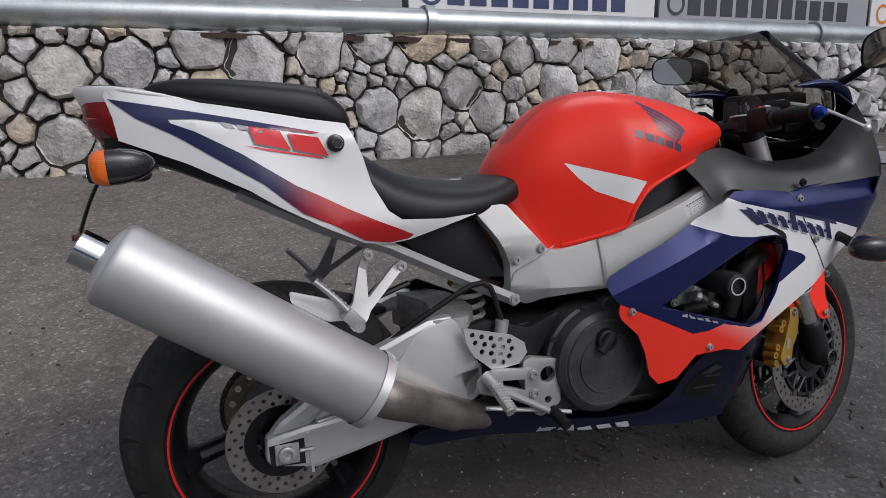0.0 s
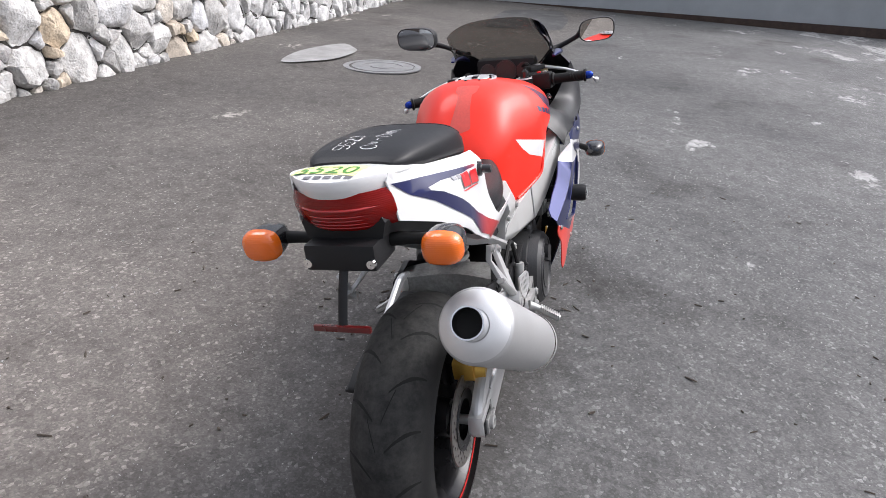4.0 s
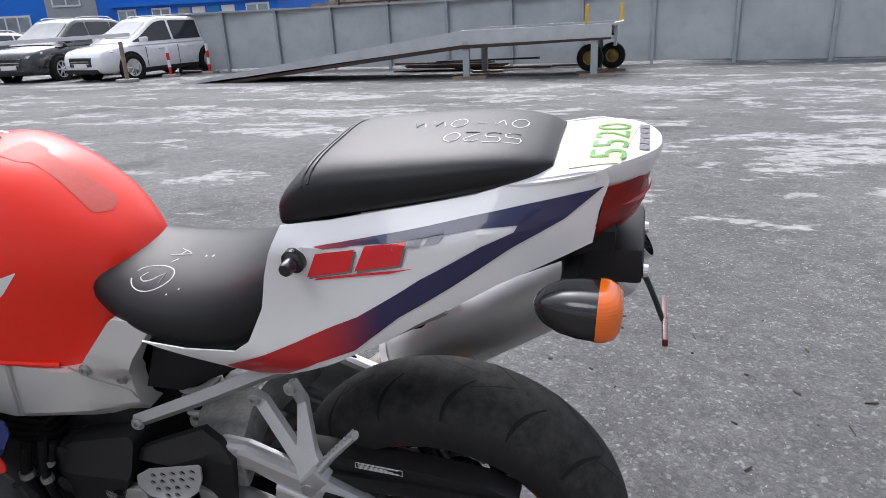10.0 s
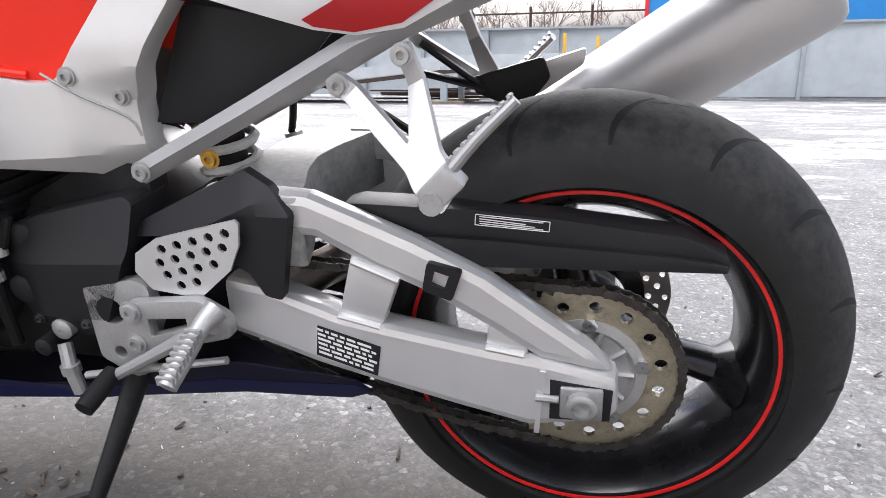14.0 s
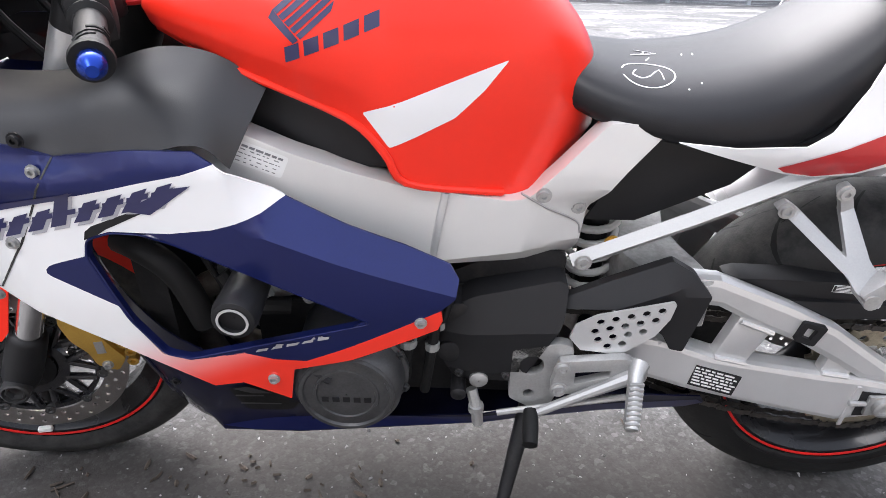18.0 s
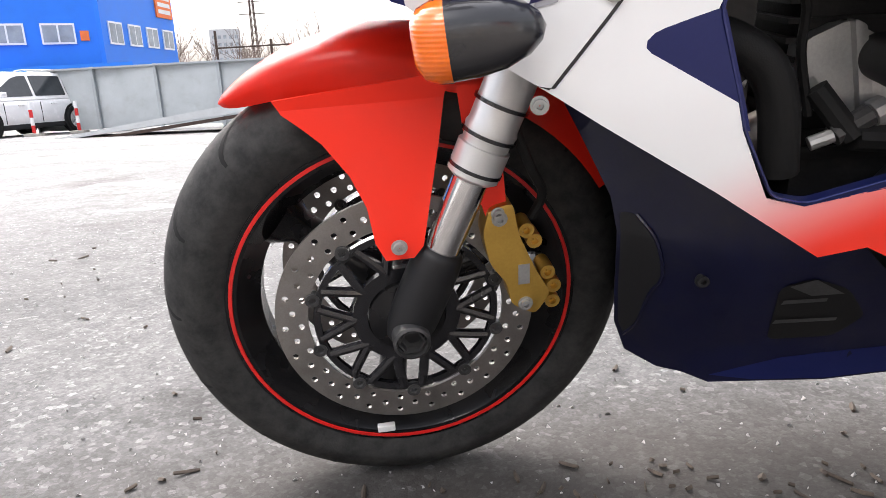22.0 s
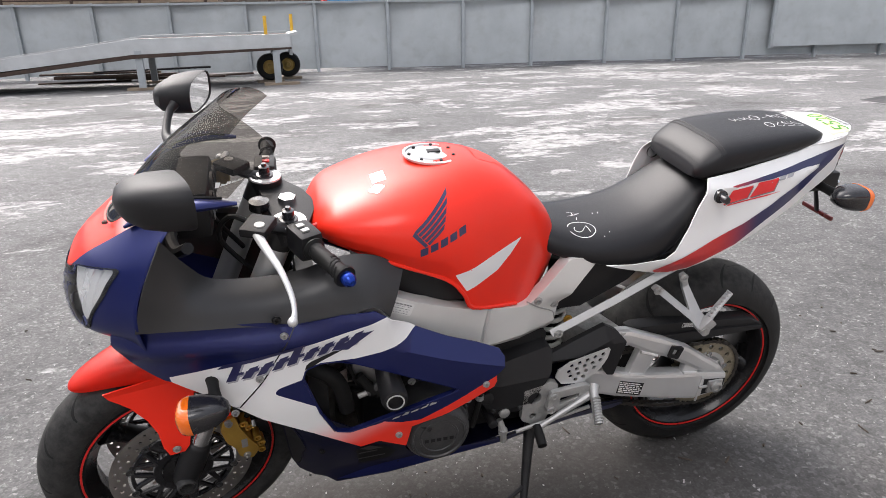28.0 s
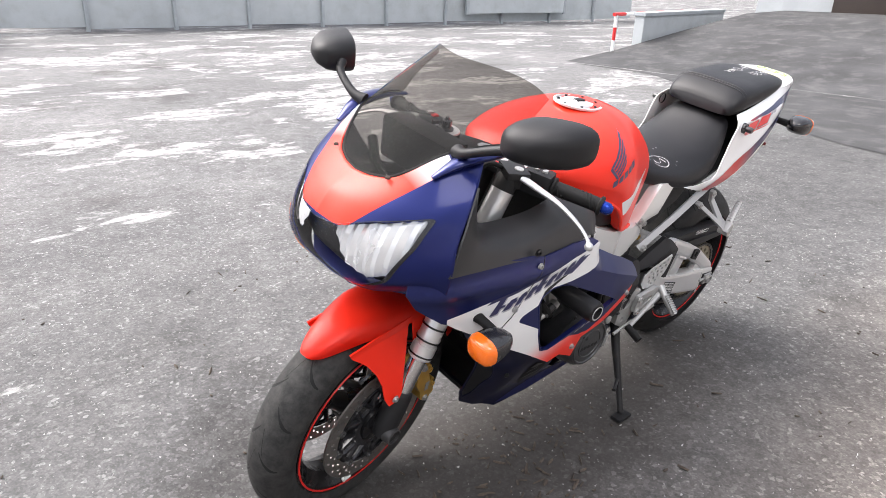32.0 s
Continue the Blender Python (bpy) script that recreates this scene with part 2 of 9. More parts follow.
def lens_mat(name, col, emit=0.0):
    m, N, L, p = nodes_of(name)
    vec = N.new("ShaderNodeTexCoord").outputs["Object"]
    w = N.new("ShaderNodeTexWave")
    w.inputs["Scale"].default_value = 90
    w.bands_direction = "Z"
    L.new(vec, w.inputs["Vector"])
    p.inputs["Base Color"].default_value = (*col, 1)
    p.inputs["Roughness"].default_value = 0.12
    p.inputs["Subsurface Weight"].default_value = 0.1
    p.inputs["Subsurface Radius"].default_value = (0.02, 0.008, 0.003)
    p.inputs["Coat Weight"].default_value = 0.7
    bump_node(N, L, p, w.outputs["Fac"], 0.25, 0.001)
    return m


AMBER = lens_mat("amber_lens", (0.80, 0.15, 0.006))
RED_LENS = lens_mat("red_lens", (0.42, 0.008, 0.006))


DARK_RED = surf("dark_red_reflector", (0.10, 0.006, 0.006), 0.3, 0, 0.2, coat=0.4)


def fade_paint():
    """White paint that fades into red towards the lower edge of the side fairing."""
    m, N, L, p = nodes_of("white_to_red_paint")
    sep = N.new("ShaderNodeSeparateXYZ")
    L.new(N.new("ShaderNodeTexCoord").outputs["Object"], sep.inputs[0])
    h = math_node(N, L, "ADD", sep.outputs["Z"], math_node(N, L, "MULTIPLY", sep.outputs["X"], 0.5))
    mr = N.new("ShaderNodeMapRange")
    mr.interpolation_type = "SMOOTHSTEP"
    mr.inputs["From Min"].default_value, mr.inputs["From Max"].default_value = 0.905, 1.06
    L.new(h, mr.inputs["Value"])
    L.new(mix_node(N, L, mr.outputs[0], (0.80, 0.03, 0.012), (0.74, 0.74, 0.735)), p.inputs["Base Color"])
    p.inputs["Roughness"].default_value, p.inputs["Coat Weight"].default_value, p.inputs["Coat Roughness"].default_value = 0.32, 0.6, 0.06
    return m


def tail_fade_paint():
    """Blue stripe of the tail that fades into red towards the seat."""
    m, N, L, p = nodes_of("blue_to_red_paint")
    sep = N.new("ShaderNodeSeparateXYZ")
    L.new(N.new("ShaderNodeTexCoord").outputs["Object"], sep.inputs[0])
    mr = N.new("ShaderNodeMapRange")
    mr.interpolation_type = "SMOOTHSTEP"
    mr.inputs["From Min"].default_value, mr.inputs["From Max"].default_value = 0.005, 0.12
    L.new(sep.outputs["X"], mr.inputs["Value"])
    L.new(mix_node(N, L, mr.outputs[0], (0.007, 0.009, 0.064), (0.42, 0.010, 0.012)), p.inputs["Base Color"])
    p.inputs["Roughness"].default_value, p.inputs["Coat Weight"].default_value, p.inputs["Coat Roughness"].default_value = 0.32, 0.6, 0.06
    return m


def nose_paint():
    """Blue cowl whose middle is red, fading to white where the red band runs out beside the screen."""
    m, N, L, p = nodes_of("nose_paint")
    sep = N.new("ShaderNodeSeparateXYZ")
    L.new(N.new("ShaderNodeTexCoord").outputs["Object"], sep.inputs[0])
    y = math_node(N, L, "ABSOLUTE", sep.outputs["Y"])
    line = math_node(N, L, "ADD", math_node(N, L, "MULTIPLY", math_node(N, L, "MAXIMUM", math_node(N, L, "ADD", y, -0.081), 0.0), 1.36), 0.838)
    band = math_node(N, L, "MULTIPLY", math_node(N, L, "GREATER_THAN", sep.outputs["Z"], line), math_node(N, L, "GREATER_THAN", sep.outputs["X"], 1.355))
    mr = N.new("ShaderNodeMapRange")
    mr.interpolation_type = "LINEAR"
    mr.inputs["From Min"].default_value, mr.inputs["From Max"].default_value = 1.425, 1.372
    L.new(sep.outputs["X"], mr.inputs["Value"])
    warm = mix_node(N, L, mr.outputs[0], (0.80, 0.028, 0.012), (0.74, 0.74, 0.735))
    L.new(mix_node(N, L, band, (0.011, 0.017, 0.098), warm), p.inputs["Base Color"])
    L.new(math_node(N, L, "MULTIPLY", math_node(N, L, "SUBTRACT", 1.0, band), 0.55), p.inputs["Metallic"])
    p.inputs["Roughness"].default_value, p.inputs["Coat Weight"].default_value, p.inputs["Coat Roughness"].default_value = 0.42, 0.3, 0.14
    p.inputs["Specular IOR Level"].default_value = 0.1
    return m


NOSE_PAINT = nose_paint()
FADE, TAIL_FADE = fade_paint(), tail_fade_paint()


def tyre_mat():
    m, N, L, p = nodes_of("worn_tyre_rubber")
    vec = N.new("ShaderNodeTexCoord").outputs["Object"]
    big, fine = noise_node(N, L, vec, 9, 5), noise_node(N, L, vec, 260, 3)
    col = ramp_node(N, L, big, [(0.3, (0.008, 0.008, 0.008)), (0.62, (0.016, 0.016, 0.016)), (0.8, (0.032, 0.0315, 0.031))])
    specks = ramp_node(N, L, fine, [(0.72, (0, 0, 0)), (0.8, (0.5, 0.5, 0.5))])
    col = mix_node(N, L, specks, col, (0.09, 0.088, 0.085))
    # the tread is scuffed and dusty, the sidewall clean and black
    sep = N.new("ShaderNodeSeparateXYZ")
    L.new(vec, sep.inputs[0])
    worn = N.new("ShaderNodeMapRange")
    worn.inputs["From Min"].default_value, worn.inputs["From Max"].default_value = 0.104, 0.080
    L.new(math_node(N, L, "ADD", math_node(N, L, "ABSOLUTE", sep.outputs["Y"]), math_node(N, L, "MULTIPLY", big, 0.03)), worn.inputs["Value"])
    dust = ramp_node(N, L, noise_node(N, L, vec, 38, 6, 0.7), [(0.35, (0.018, 0.018, 0.018)), (0.7, (0.054, 0.053, 0.051))])
    L.new(mix_node(N, L, math_node(N, L, "MULTIPLY", worn.outputs[0], 0.75), col, dust), p.inputs["Base Color"])
    L.new(math_node(N, L, "ADD", math_node(N, L, "MULTIPLY", worn.outputs[0], 0.22), 0.52), p.inputs["Roughness"])
    p.inputs["Specular IOR Level"].default_value = 0.2
    bump_node(N, L, p, fine, 0.3, 0.001)
    return m


TYRE = tyre_mat()


def asphalt_mat():
    m, N, L, p = nodes_of("worn_asphalt")
    vec = N.new("ShaderNodeTexCoord").outputs["Object"]
    sep = N.new("ShaderNodeSeparateXYZ")
    L.new(vec, sep.inputs[0])
    stones = N.new("ShaderNodeTexVoronoi")
    stones.inputs["Scale"].default_value = 85
    L.new(vec, stones.inputs["Vector"])
    grain = noise_node(N, L, vec, 300, 3)
    mid = noise_node(N, L, vec, 2.1, 6, 0.6)
    broad = noise_node(N, L, vec, 0.35, 4)
    col = ramp_node(N, L, mid, [(0.3, (0.116, 0.116, 0.118)), (0.7, (0.176, 0.175, 0.175))])
    col = mix_node(N, L, 0.35, col, ramp_node(N, L, broad, [(0.35, (0.09, 0.09, 0.092)), (0.65, (0.235, 0.233, 0.232))]))
    bits = N.new("ShaderNodeSeparateColor")
    L.new(stones.outputs["Color"], bits.inputs[0])
    chips = ramp_node(N, L, bits.outputs[0], [(0.0, (0.78,) * 3), (0.8, (1.10,) * 3), (0.93, (1.35,) * 3), (1.0, (2.2,) * 3)])
    col = mix_node(N, L, 0.75, col, chips, "MULTIPLY")
    grit = N.new("ShaderNodeTexVoronoi")
    grit.inputs["Scale"].default_value = 190
    L.new(vec, grit.inputs["Vector"])
    gbits = N.new("ShaderNodeSeparateColor")
    L.new(grit.outputs["Color"], gbits.inputs[0])
    col = mix_node(N, L, 0.4, col, ramp_node(N, L, gbits.outputs[1], [(0.0, (0.6,) * 3), (0.6, (1.0,) * 3), (0.9, (1.35,) * 3), (1.0, (2.0,) * 3)]), "MULTIPLY")
    # worn streaks where the top coat has gone: long broken flakes, few near the motorcycle
    mp = N.new("ShaderNodeMapping")
    mp.inputs["Rotation"].default_value, mp.inputs["Scale"].default_value = (0, 0, radians(8)), (0.62, 1.10, 1)
    L.new(vec, mp.inputs["Vector"])
    flakes = noise_node(N, L, mp.outputs[0], 1.0, 10, 0.70)
    crumbs = noise_node(N, L, mp.outputs[0], 7.0, 6, 0.65)
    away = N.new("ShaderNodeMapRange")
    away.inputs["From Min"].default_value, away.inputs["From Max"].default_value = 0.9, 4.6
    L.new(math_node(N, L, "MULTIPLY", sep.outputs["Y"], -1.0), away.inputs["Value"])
    # colour darkened round the motorcycle to stand in for shade, paler far off
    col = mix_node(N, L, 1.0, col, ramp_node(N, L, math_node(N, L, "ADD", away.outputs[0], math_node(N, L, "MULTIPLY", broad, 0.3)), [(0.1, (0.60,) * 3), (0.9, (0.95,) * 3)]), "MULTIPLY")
    thr = math_node(N, L, "ADD", flakes, math_node(N, L, "MULTIPLY", away.outputs[0], 0.095))
    # sound surface ahead of the front wheel
    fx, fy = math_node(N, L, "ADD", sep.outputs["X"], -2.25), math_node(N, L, "ADD", sep.outputs["Y"], 0.45)
    sound = math_node(N, L, "ADD", math_node(N, L, "MULTIPLY", fx, fx), math_node(N, L, "MULTIPLY", math_node(N, L, "MULTIPLY", fy, fy), 2.0))
    sound = math_node(N, L, "SUBTRACT", 1.0, math_node(N, L, "MULTIPLY", sound, 1.6), True)
    thr = math_node(N, L, "SUBTRACT", thr, math_node(N, L, "MULTIPLY", sound, 0.16))
    pale = ramp_node(N, L, thr, [(0.622, (0, 0, 0)), (0.646, (1, 1, 1))])
    broken = ramp_node(N, L, crumbs, [(0.42, (0.06,) * 3), (0.50, (1, 1, 1))])
    pale_col = ramp_node(N, L, noise_node(N, L, vec, 14, 5), [(0.3, (0.29, 0.287, 0.285)), (0.7, (0.42, 0.416, 0.412))])
    col = mix_node(N, L, math_node(N, L, "MULTIPLY", math_node(N, L, "MULTIPLY", pale, broken), 0.85), col, pale_col)
    # patchy binder: blotches a hand wide
    blot = ramp_node(N, L, noise_node(N, L, vec, 11, 5, 0.7), [(0.35, (0.82,) * 3), (0.65, (1.15,) * 3)])
    col = mix_node(N, L, 1.0, col, blot, "MULTIPLY")
    # dark oily stains
    stain = ramp_node(N, L, noise_node(N, L, vec, 0.9, 7, 0.62), [(0.56, (1, 1, 1)), (0.70, (0.62, 0.61, 0.60))])
    col = mix_node(N, L, 1.0, col, stain, "MULTIPLY")
    # rusty damp stain by the side stand, widened and darkened for the motorcycle's shade
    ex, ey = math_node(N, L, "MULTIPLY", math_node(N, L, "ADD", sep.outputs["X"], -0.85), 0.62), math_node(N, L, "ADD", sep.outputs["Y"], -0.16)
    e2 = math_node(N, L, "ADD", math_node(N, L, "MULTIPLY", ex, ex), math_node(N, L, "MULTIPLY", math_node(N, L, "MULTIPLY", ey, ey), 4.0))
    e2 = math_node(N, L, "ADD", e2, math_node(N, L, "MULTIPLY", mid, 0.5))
    seep_shade = ramp_node(N, L, e2, [(0.34, (0.66,) * 3), (0.95, (0, 0, 0))])
    col = mix_node(N, L, seep_shade, col, (0.036, 0.031, 0.027))
    # paler, browner ground colour to the motorcycle's left
    side = N.new("ShaderNodeMapRange")
    side.inputs["From Min"].default_value, side.inputs["From Max"].default_value = 0.4, 1.1
    L.new(math_node(N, L, "ADD", sep.outputs["Y"], math_node(N, L, "MULTIPLY", mid, 0.3)), side.inputs["Value"])
    col = mix_node(N, L, side.outputs[0], col, mix_node(N, L, 1.0, col, (1.22, 1.15, 1.09), "MULTIPLY"))
    # ground colour brightened towards the rear wheel's end, standing in for a damp sheen
    tail = N.new("ShaderNodeMapRange")
    tail.interpolation_type = "SMOOTHSTEP"
    tail.inputs["From Min"].default_value, tail.inputs["From Max"].default_value = 2.7, -0.6
    L.new(math_node(N, L, "ADD", sep.outputs["X"], math_node(N, L, "MULTIPLY", mid, 0.8)), tail.inputs["Value"])
    near = math_node(N, L, "MULTIPLY", side.outputs[0], tail.outputs[0])
    col = mix_node(N, L, near, mix_node(N, L, math_node(N, L, "MULTIPLY", side.outputs[0], 0.7), col, mix_node(N, L, 1.0, col, (0.80, 0.79, 0.78), "MULTIPLY")), mix_node(N, L, 1.0, col, (1.5, 1.45, 1.4), "MULTIPLY"))
    col = mix_node(N, L, 1.0, col, (1.0, 1.0, 0.99), "MULTIPLY")
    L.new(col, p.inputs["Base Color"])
    L.new(math_node(N, L, "ADD", math_node(N, L, "MULTIPLY", mid, 0.3), 0.68, True), p.inputs["Roughness"])
    p.inputs["Specular IOR Level"].default_value = 0.12
    h = math_node(N, L, "ADD", math_node(N, L, "MULTIPLY", stones.outputs["Distance"], -0.6), grain)
    bump_node(N, L, p, h, 0.45, 0.003)
    return m


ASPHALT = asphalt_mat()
DARK_ASPHALT = surf("fresh_dark_asphalt", (0.062, 0.062, 0.063), 0.8, 0, 0.3, 1.2, 200, 0.4, spec=0.12, dirt=0.45, dirt_col=(0.17, 0.168, 0.165), bdist=0.004)
STONE = surf("pale_granite", (0.57, 0.56, 0.545), 0.85, 0, 0.34, 11, 45, 1.0, dirt=0.28, dirt_col=(0.36, 0.30, 0.22), bdist=0.014, per_object=0.30)
MORTAR = surf("dark_earth_joint", (0.05, 0.046, 0.042), 0.95, 0, 0.3, 6, 90, 0.8, bdist=0.01)
FENCE_SHEET = surf("grey_painted_sheet", (0.43, 0.462, 0.478), 0.5, 0.1, 0.1, 1.2, 60, 0.05, dirt=0.25, dirt_col=(0.26, 0.25, 0.23))
FENCE_POST = surf("grey_painted_steel", (0.36, 0.39, 0.41), 0.5, 0.2, 0.1, 5, 80, 0.1)
PLASTER = surf("grey_plaster", (0.36, 0.385, 0.40), 0.85, 0, 0.08, 2, 120, 0.3)
CONCRETE = surf("weathered_concrete", (0.30, 0.285, 0.26), 0.9, 0, 0.25, 5, 90, 0.6, dirt=0.4, dirt_col=(0.10, 0.11, 0.06), bdist=0.006)
IRON = surf("worn_cast_iron", (0.17, 0.17, 0.172), 0.65, 0.1, 0.25, 7, 90, 0.4)
PATCH = surf("worn_cement", (0.25, 0.246, 0.24), 0.9, 0, 0.2, 5, 90, 0.4, dirt=0.4, dirt_col=(0.13, 0.128, 0.125))
BROWN_DOOR = surf("dark_brown_door", (0.035, 0.026, 0.022), 0.5, 0, 0.1, 4)
GALV = surf("galvanised_pipe", (0.42, 0.45, 0.46), 0.38, 0.75, 0.15, 3, 60, 0.1, dirt=0.3, dirt_col=(0.12, 0.13, 0.13))
BANNER = surf("grey_banner", (0.33, 0.34, 0.36), 0.6, 0, 0.08, 2)
BANNER_WHITE = surf("white_banner", (0.7, 0.7, 0.7), 0.6, 0, 0.05, 2)
BLUE_CLAD = surf("blue_cladding", (0.010, 0.17, 0.70), 0.45, 0, 0.06, 0.6, 30, 0.05)
WINDOW_WHITE = surf("white_window_plastic", (0.75, 0.76, 0.77), 0.4, 0, 0.04)
PANE = surf("curtained_pane", (0.30, 0.33, 0.36), 0.08, 0, 0.3, 0.8)
CURTAIN_BLUE = surf("blue_trailer_curtain", (0.02, 0.22, 0.55), 0.45, 0, 0.08, 0.8, 30, 0.1, dirt=0.25, dirt_col=(0.12, 0.22, 0.34))
CAR_WHITE = surf("white_car_paint", (0.75, 0.75, 0.76), 0.25, 0, 0.03, coat=0.8)
CAR_DARK = surf("charcoal_car_paint", (0.035, 0.037, 0.042), 0.25, 0.3, 0.06, coat=0.8)
# windscreen glass made paler: the sky's reflection is put into its colour
SCREEN_GLASS = surf("sky_lit_windscreen", (0.16, 0.18, 0.19), 0.1, 0, 0.15, 2, bump=0)
CAR_GLASS = surf("car_glass", (0.03, 0.035, 0.04), 0.05, 0, 0.1, bump=0)
BARK = surf("bare_twigs", (0.16, 0.12, 0.10), 0.9, 0, 0.3, 3)
TOWER = surf("distant_tower", (0.45, 0.46, 0.48), 0.9, 0, 0.1, 0.1)
RUST = surf("rusty_iron", (0.06, 0.04, 0.032), 0.8, 0.2, 0.3, 9)
WOOD = surf("bare_planks", (0.24, 0.19, 0.14), 0.8, 0, 0.25, 6)
RED_ENAMEL = surf("red_enamel", (0.55, 0.02, 0.02), 0.45, 0, 0.1)
TEAL = surf("teal_painted_steel", (0.15, 0.30, 0.32), 0.5, 0.1, 0.12, 5)
YELLOW = surf("yellow_enamel", (0.65, 0.38, 0.03), 0.5, 0, 0.1)
ORANGE_SIGN = surf("orange_sign", (0.75, 0.16, 0.03), 0.5, 0, 0.06)


# ---- building tools ----
def make(name, bm, mats, parent=None, m=None, label="", smooth=35):
    me = bpy.data.meshes.new(name)
    bmesh.ops.recalc_face_normals(bm, faces=bm.faces[:])
    bm.to_mesh(me)
    bm.free()
    for mt in mats if isinstance(mats, (list, tuple)) else [mats]:
        me.materials.append(mt)
    if smooth:
        me.polygons.foreach_set("use_smooth", [True] * len(me.polygons))
        me.set_sharp_from_angle(angle=radians(smooth))
    ob = new(name, me)
    if parent:
        ob.parent = parent
    if m is not None:
        ob.matrix_basis = m
    if label:
        ob["label"] = label
    return ob


def part(name, bm, material, parent, label="", m=None, smooth=35):
    return make(name, bm, material, parent, m, label, smooth)


def thing(name, label, category, m=None, group="", kind=""):
    e = new(name)
    e.empty_display_size = 0.1
    if m is not None:
        e.matrix_basis = m
    return tagged(e, label, category, group, kind)


def box(bm, x0, x1, y0, y1, z0, z1, bevel=0.0, mat=0):
    vs = [bm.verts.new((x, y, z)) for x in (x0, x1) for y in (y0, y1) for z in (z0, z1)]
    fs = [bm.faces.new([vs[i] for i in q]) for q in ((0, 1, 3, 2), (4, 6, 7, 5), (0, 4, 5, 1), (2, 3, 7, 6), (0, 2, 6, 4), (1, 5, 7, 3))]
    for f in fs:
        f.material_index = mat
    if bevel:
        es = list({e for f in fs for e in f.edges})
        bmesh.ops.bevel(bm, geom=es, offset=bevel, segments=2, affect="EDGES", profile=0.6)
    return bm


def boxes(*args, bevel=0.0):
    bm = bmesh.new()
    for a in args:
        box(bm, *a, bevel=bevel)
    return bm


def rings(bm, loops, close=True, cap=True, mat=0):
    rows = [[bm.verts.new(p) for p in loop] for loop in loops]
    n = len(rows[0])
    for a, b in zip(rows, rows[1:]):
        for i in range(n if close else n - 1):
            j = (i + 1) % n
            f = bm.faces.new((a[i], a[j], b[j], b[i]))
            f.material_index = mat
    if cap and close:
        for r in (rows[0], rows[-1]):
            try:
                bm.faces.new(r).material_index = mat
            except ValueError:
                pass
    return rows


def spline(rows, steps):
    """Catmull-Rom through rows of numbers."""
    rows = [np.array(r, float) for r in rows]
    full = [2 * rows[0] - rows[1], *rows, 2 * rows[-1] - rows[-2]]
    got = []
    for i in range(1, len(full) - 2):
        a, b, c, d = full[i - 1:i + 3]
        for k in range(steps):
            t = k / steps
            got.append(0.5 * (2 * b + (c - a) * t + (2 * a - 5 * b + 4 * c - d) * t * t + (3 * b - a - 3 * c + d) * t ** 3))
    got.append(rows[-1])
    return got


def tube(bm, pts, r, n=12, steps=4, cap=True, mat=0, flat=1.0):
    """A round bar along points; r is one radius or one for each point."""
    rr = r if isinstance(r, (list, tuple)) else [r] * len(pts)
    rows = spline([(*p, q) for p, q in zip(pts, rr)], steps) if len(pts) > 2 and steps > 1 else [np.array((*p, q), float) for p, q in zip(pts, rr)]
    ps = [Vector(v[:3]) for v in rows]
    side = None
    loops = []
    for i, p in enumerate(ps):
        d = (ps[min(i + 1, len(ps) - 1)] - ps[max(i - 1, 0)]).normalized()
        if side is None:
            side = d.cross(Vector((0, 0, 1)) if abs(d.z) < 0.9 else Vector((0, 1, 0))).normalized()
        side = (side - d * side.dot(d)).normalized()
        up = d.cross(side)
        loops.append([p + float(rows[i][3]) * (math.cos(a) * side + flat * math.sin(a) * up) for a in (2 * math.pi * k / n for k in range(n))])
    rings(bm, loops, cap=cap, mat=mat)
    return bm


def lathe(bm, prof, n=48, centre=(0, 0, 0), axis="y", mat=0, mats=None, cap=False, arc=None):
    """Profile of (along, radius) turned round an axis."""
    rows = []
    span = arc or (0, 2 * math.pi)
    m_ = n if arc is None else n + 1
    for k in range(m_):
        a = span[0] + (span[1] - span[0]) * k / n
        c, s = math.cos(a), math.sin(a)
        rows.append([bm.verts.new(Vector(centre) + {"y": Vector((r * c, h, r * s)), "x": Vector((h, r * c, r * s)), "z": Vector((r * c, r * s, h))}[axis]) for h, r in prof])
    for k in range(n):
        a, b = rows[k], rows[(k + 1) % m_]
        for i in range(len(prof) - 1):
            f = bm.faces.new((a[i], a[i + 1], b[i + 1], b[i]))
            f.material_index = mats[i] if mats else mat
    if cap:
        for i in (0, -1):
            bm.faces.new([r[i] for r in rows])
    return bm


def fill(bm, outline, holes=(), plane="xz", level=0.0, mat=0):
    """A flat face with holes."""
    put = {"xz": lambda p: (p[0], level, p[1]), "xy": lambda p: (p[0], p[1], level), "yz": lambda p: (level, p[0], p[1])}[plane]
    es = []
    for loop in (outline, *holes):
        vs = [bm.verts.new(put(p)) for p in loop]
        es += [bm.edges.new((vs[i], vs[(i + 1) % len(vs)])) for i in range(len(vs))]
    got = bmesh.ops.triangle_fill(bm, edges=es, use_beauty=True, use_dissolve=False)
    fs = [g for g in got["geom"] if isinstance(g, bmesh.types.BMFace)]
    for f in fs:
        f.material_index = mat
    return fs


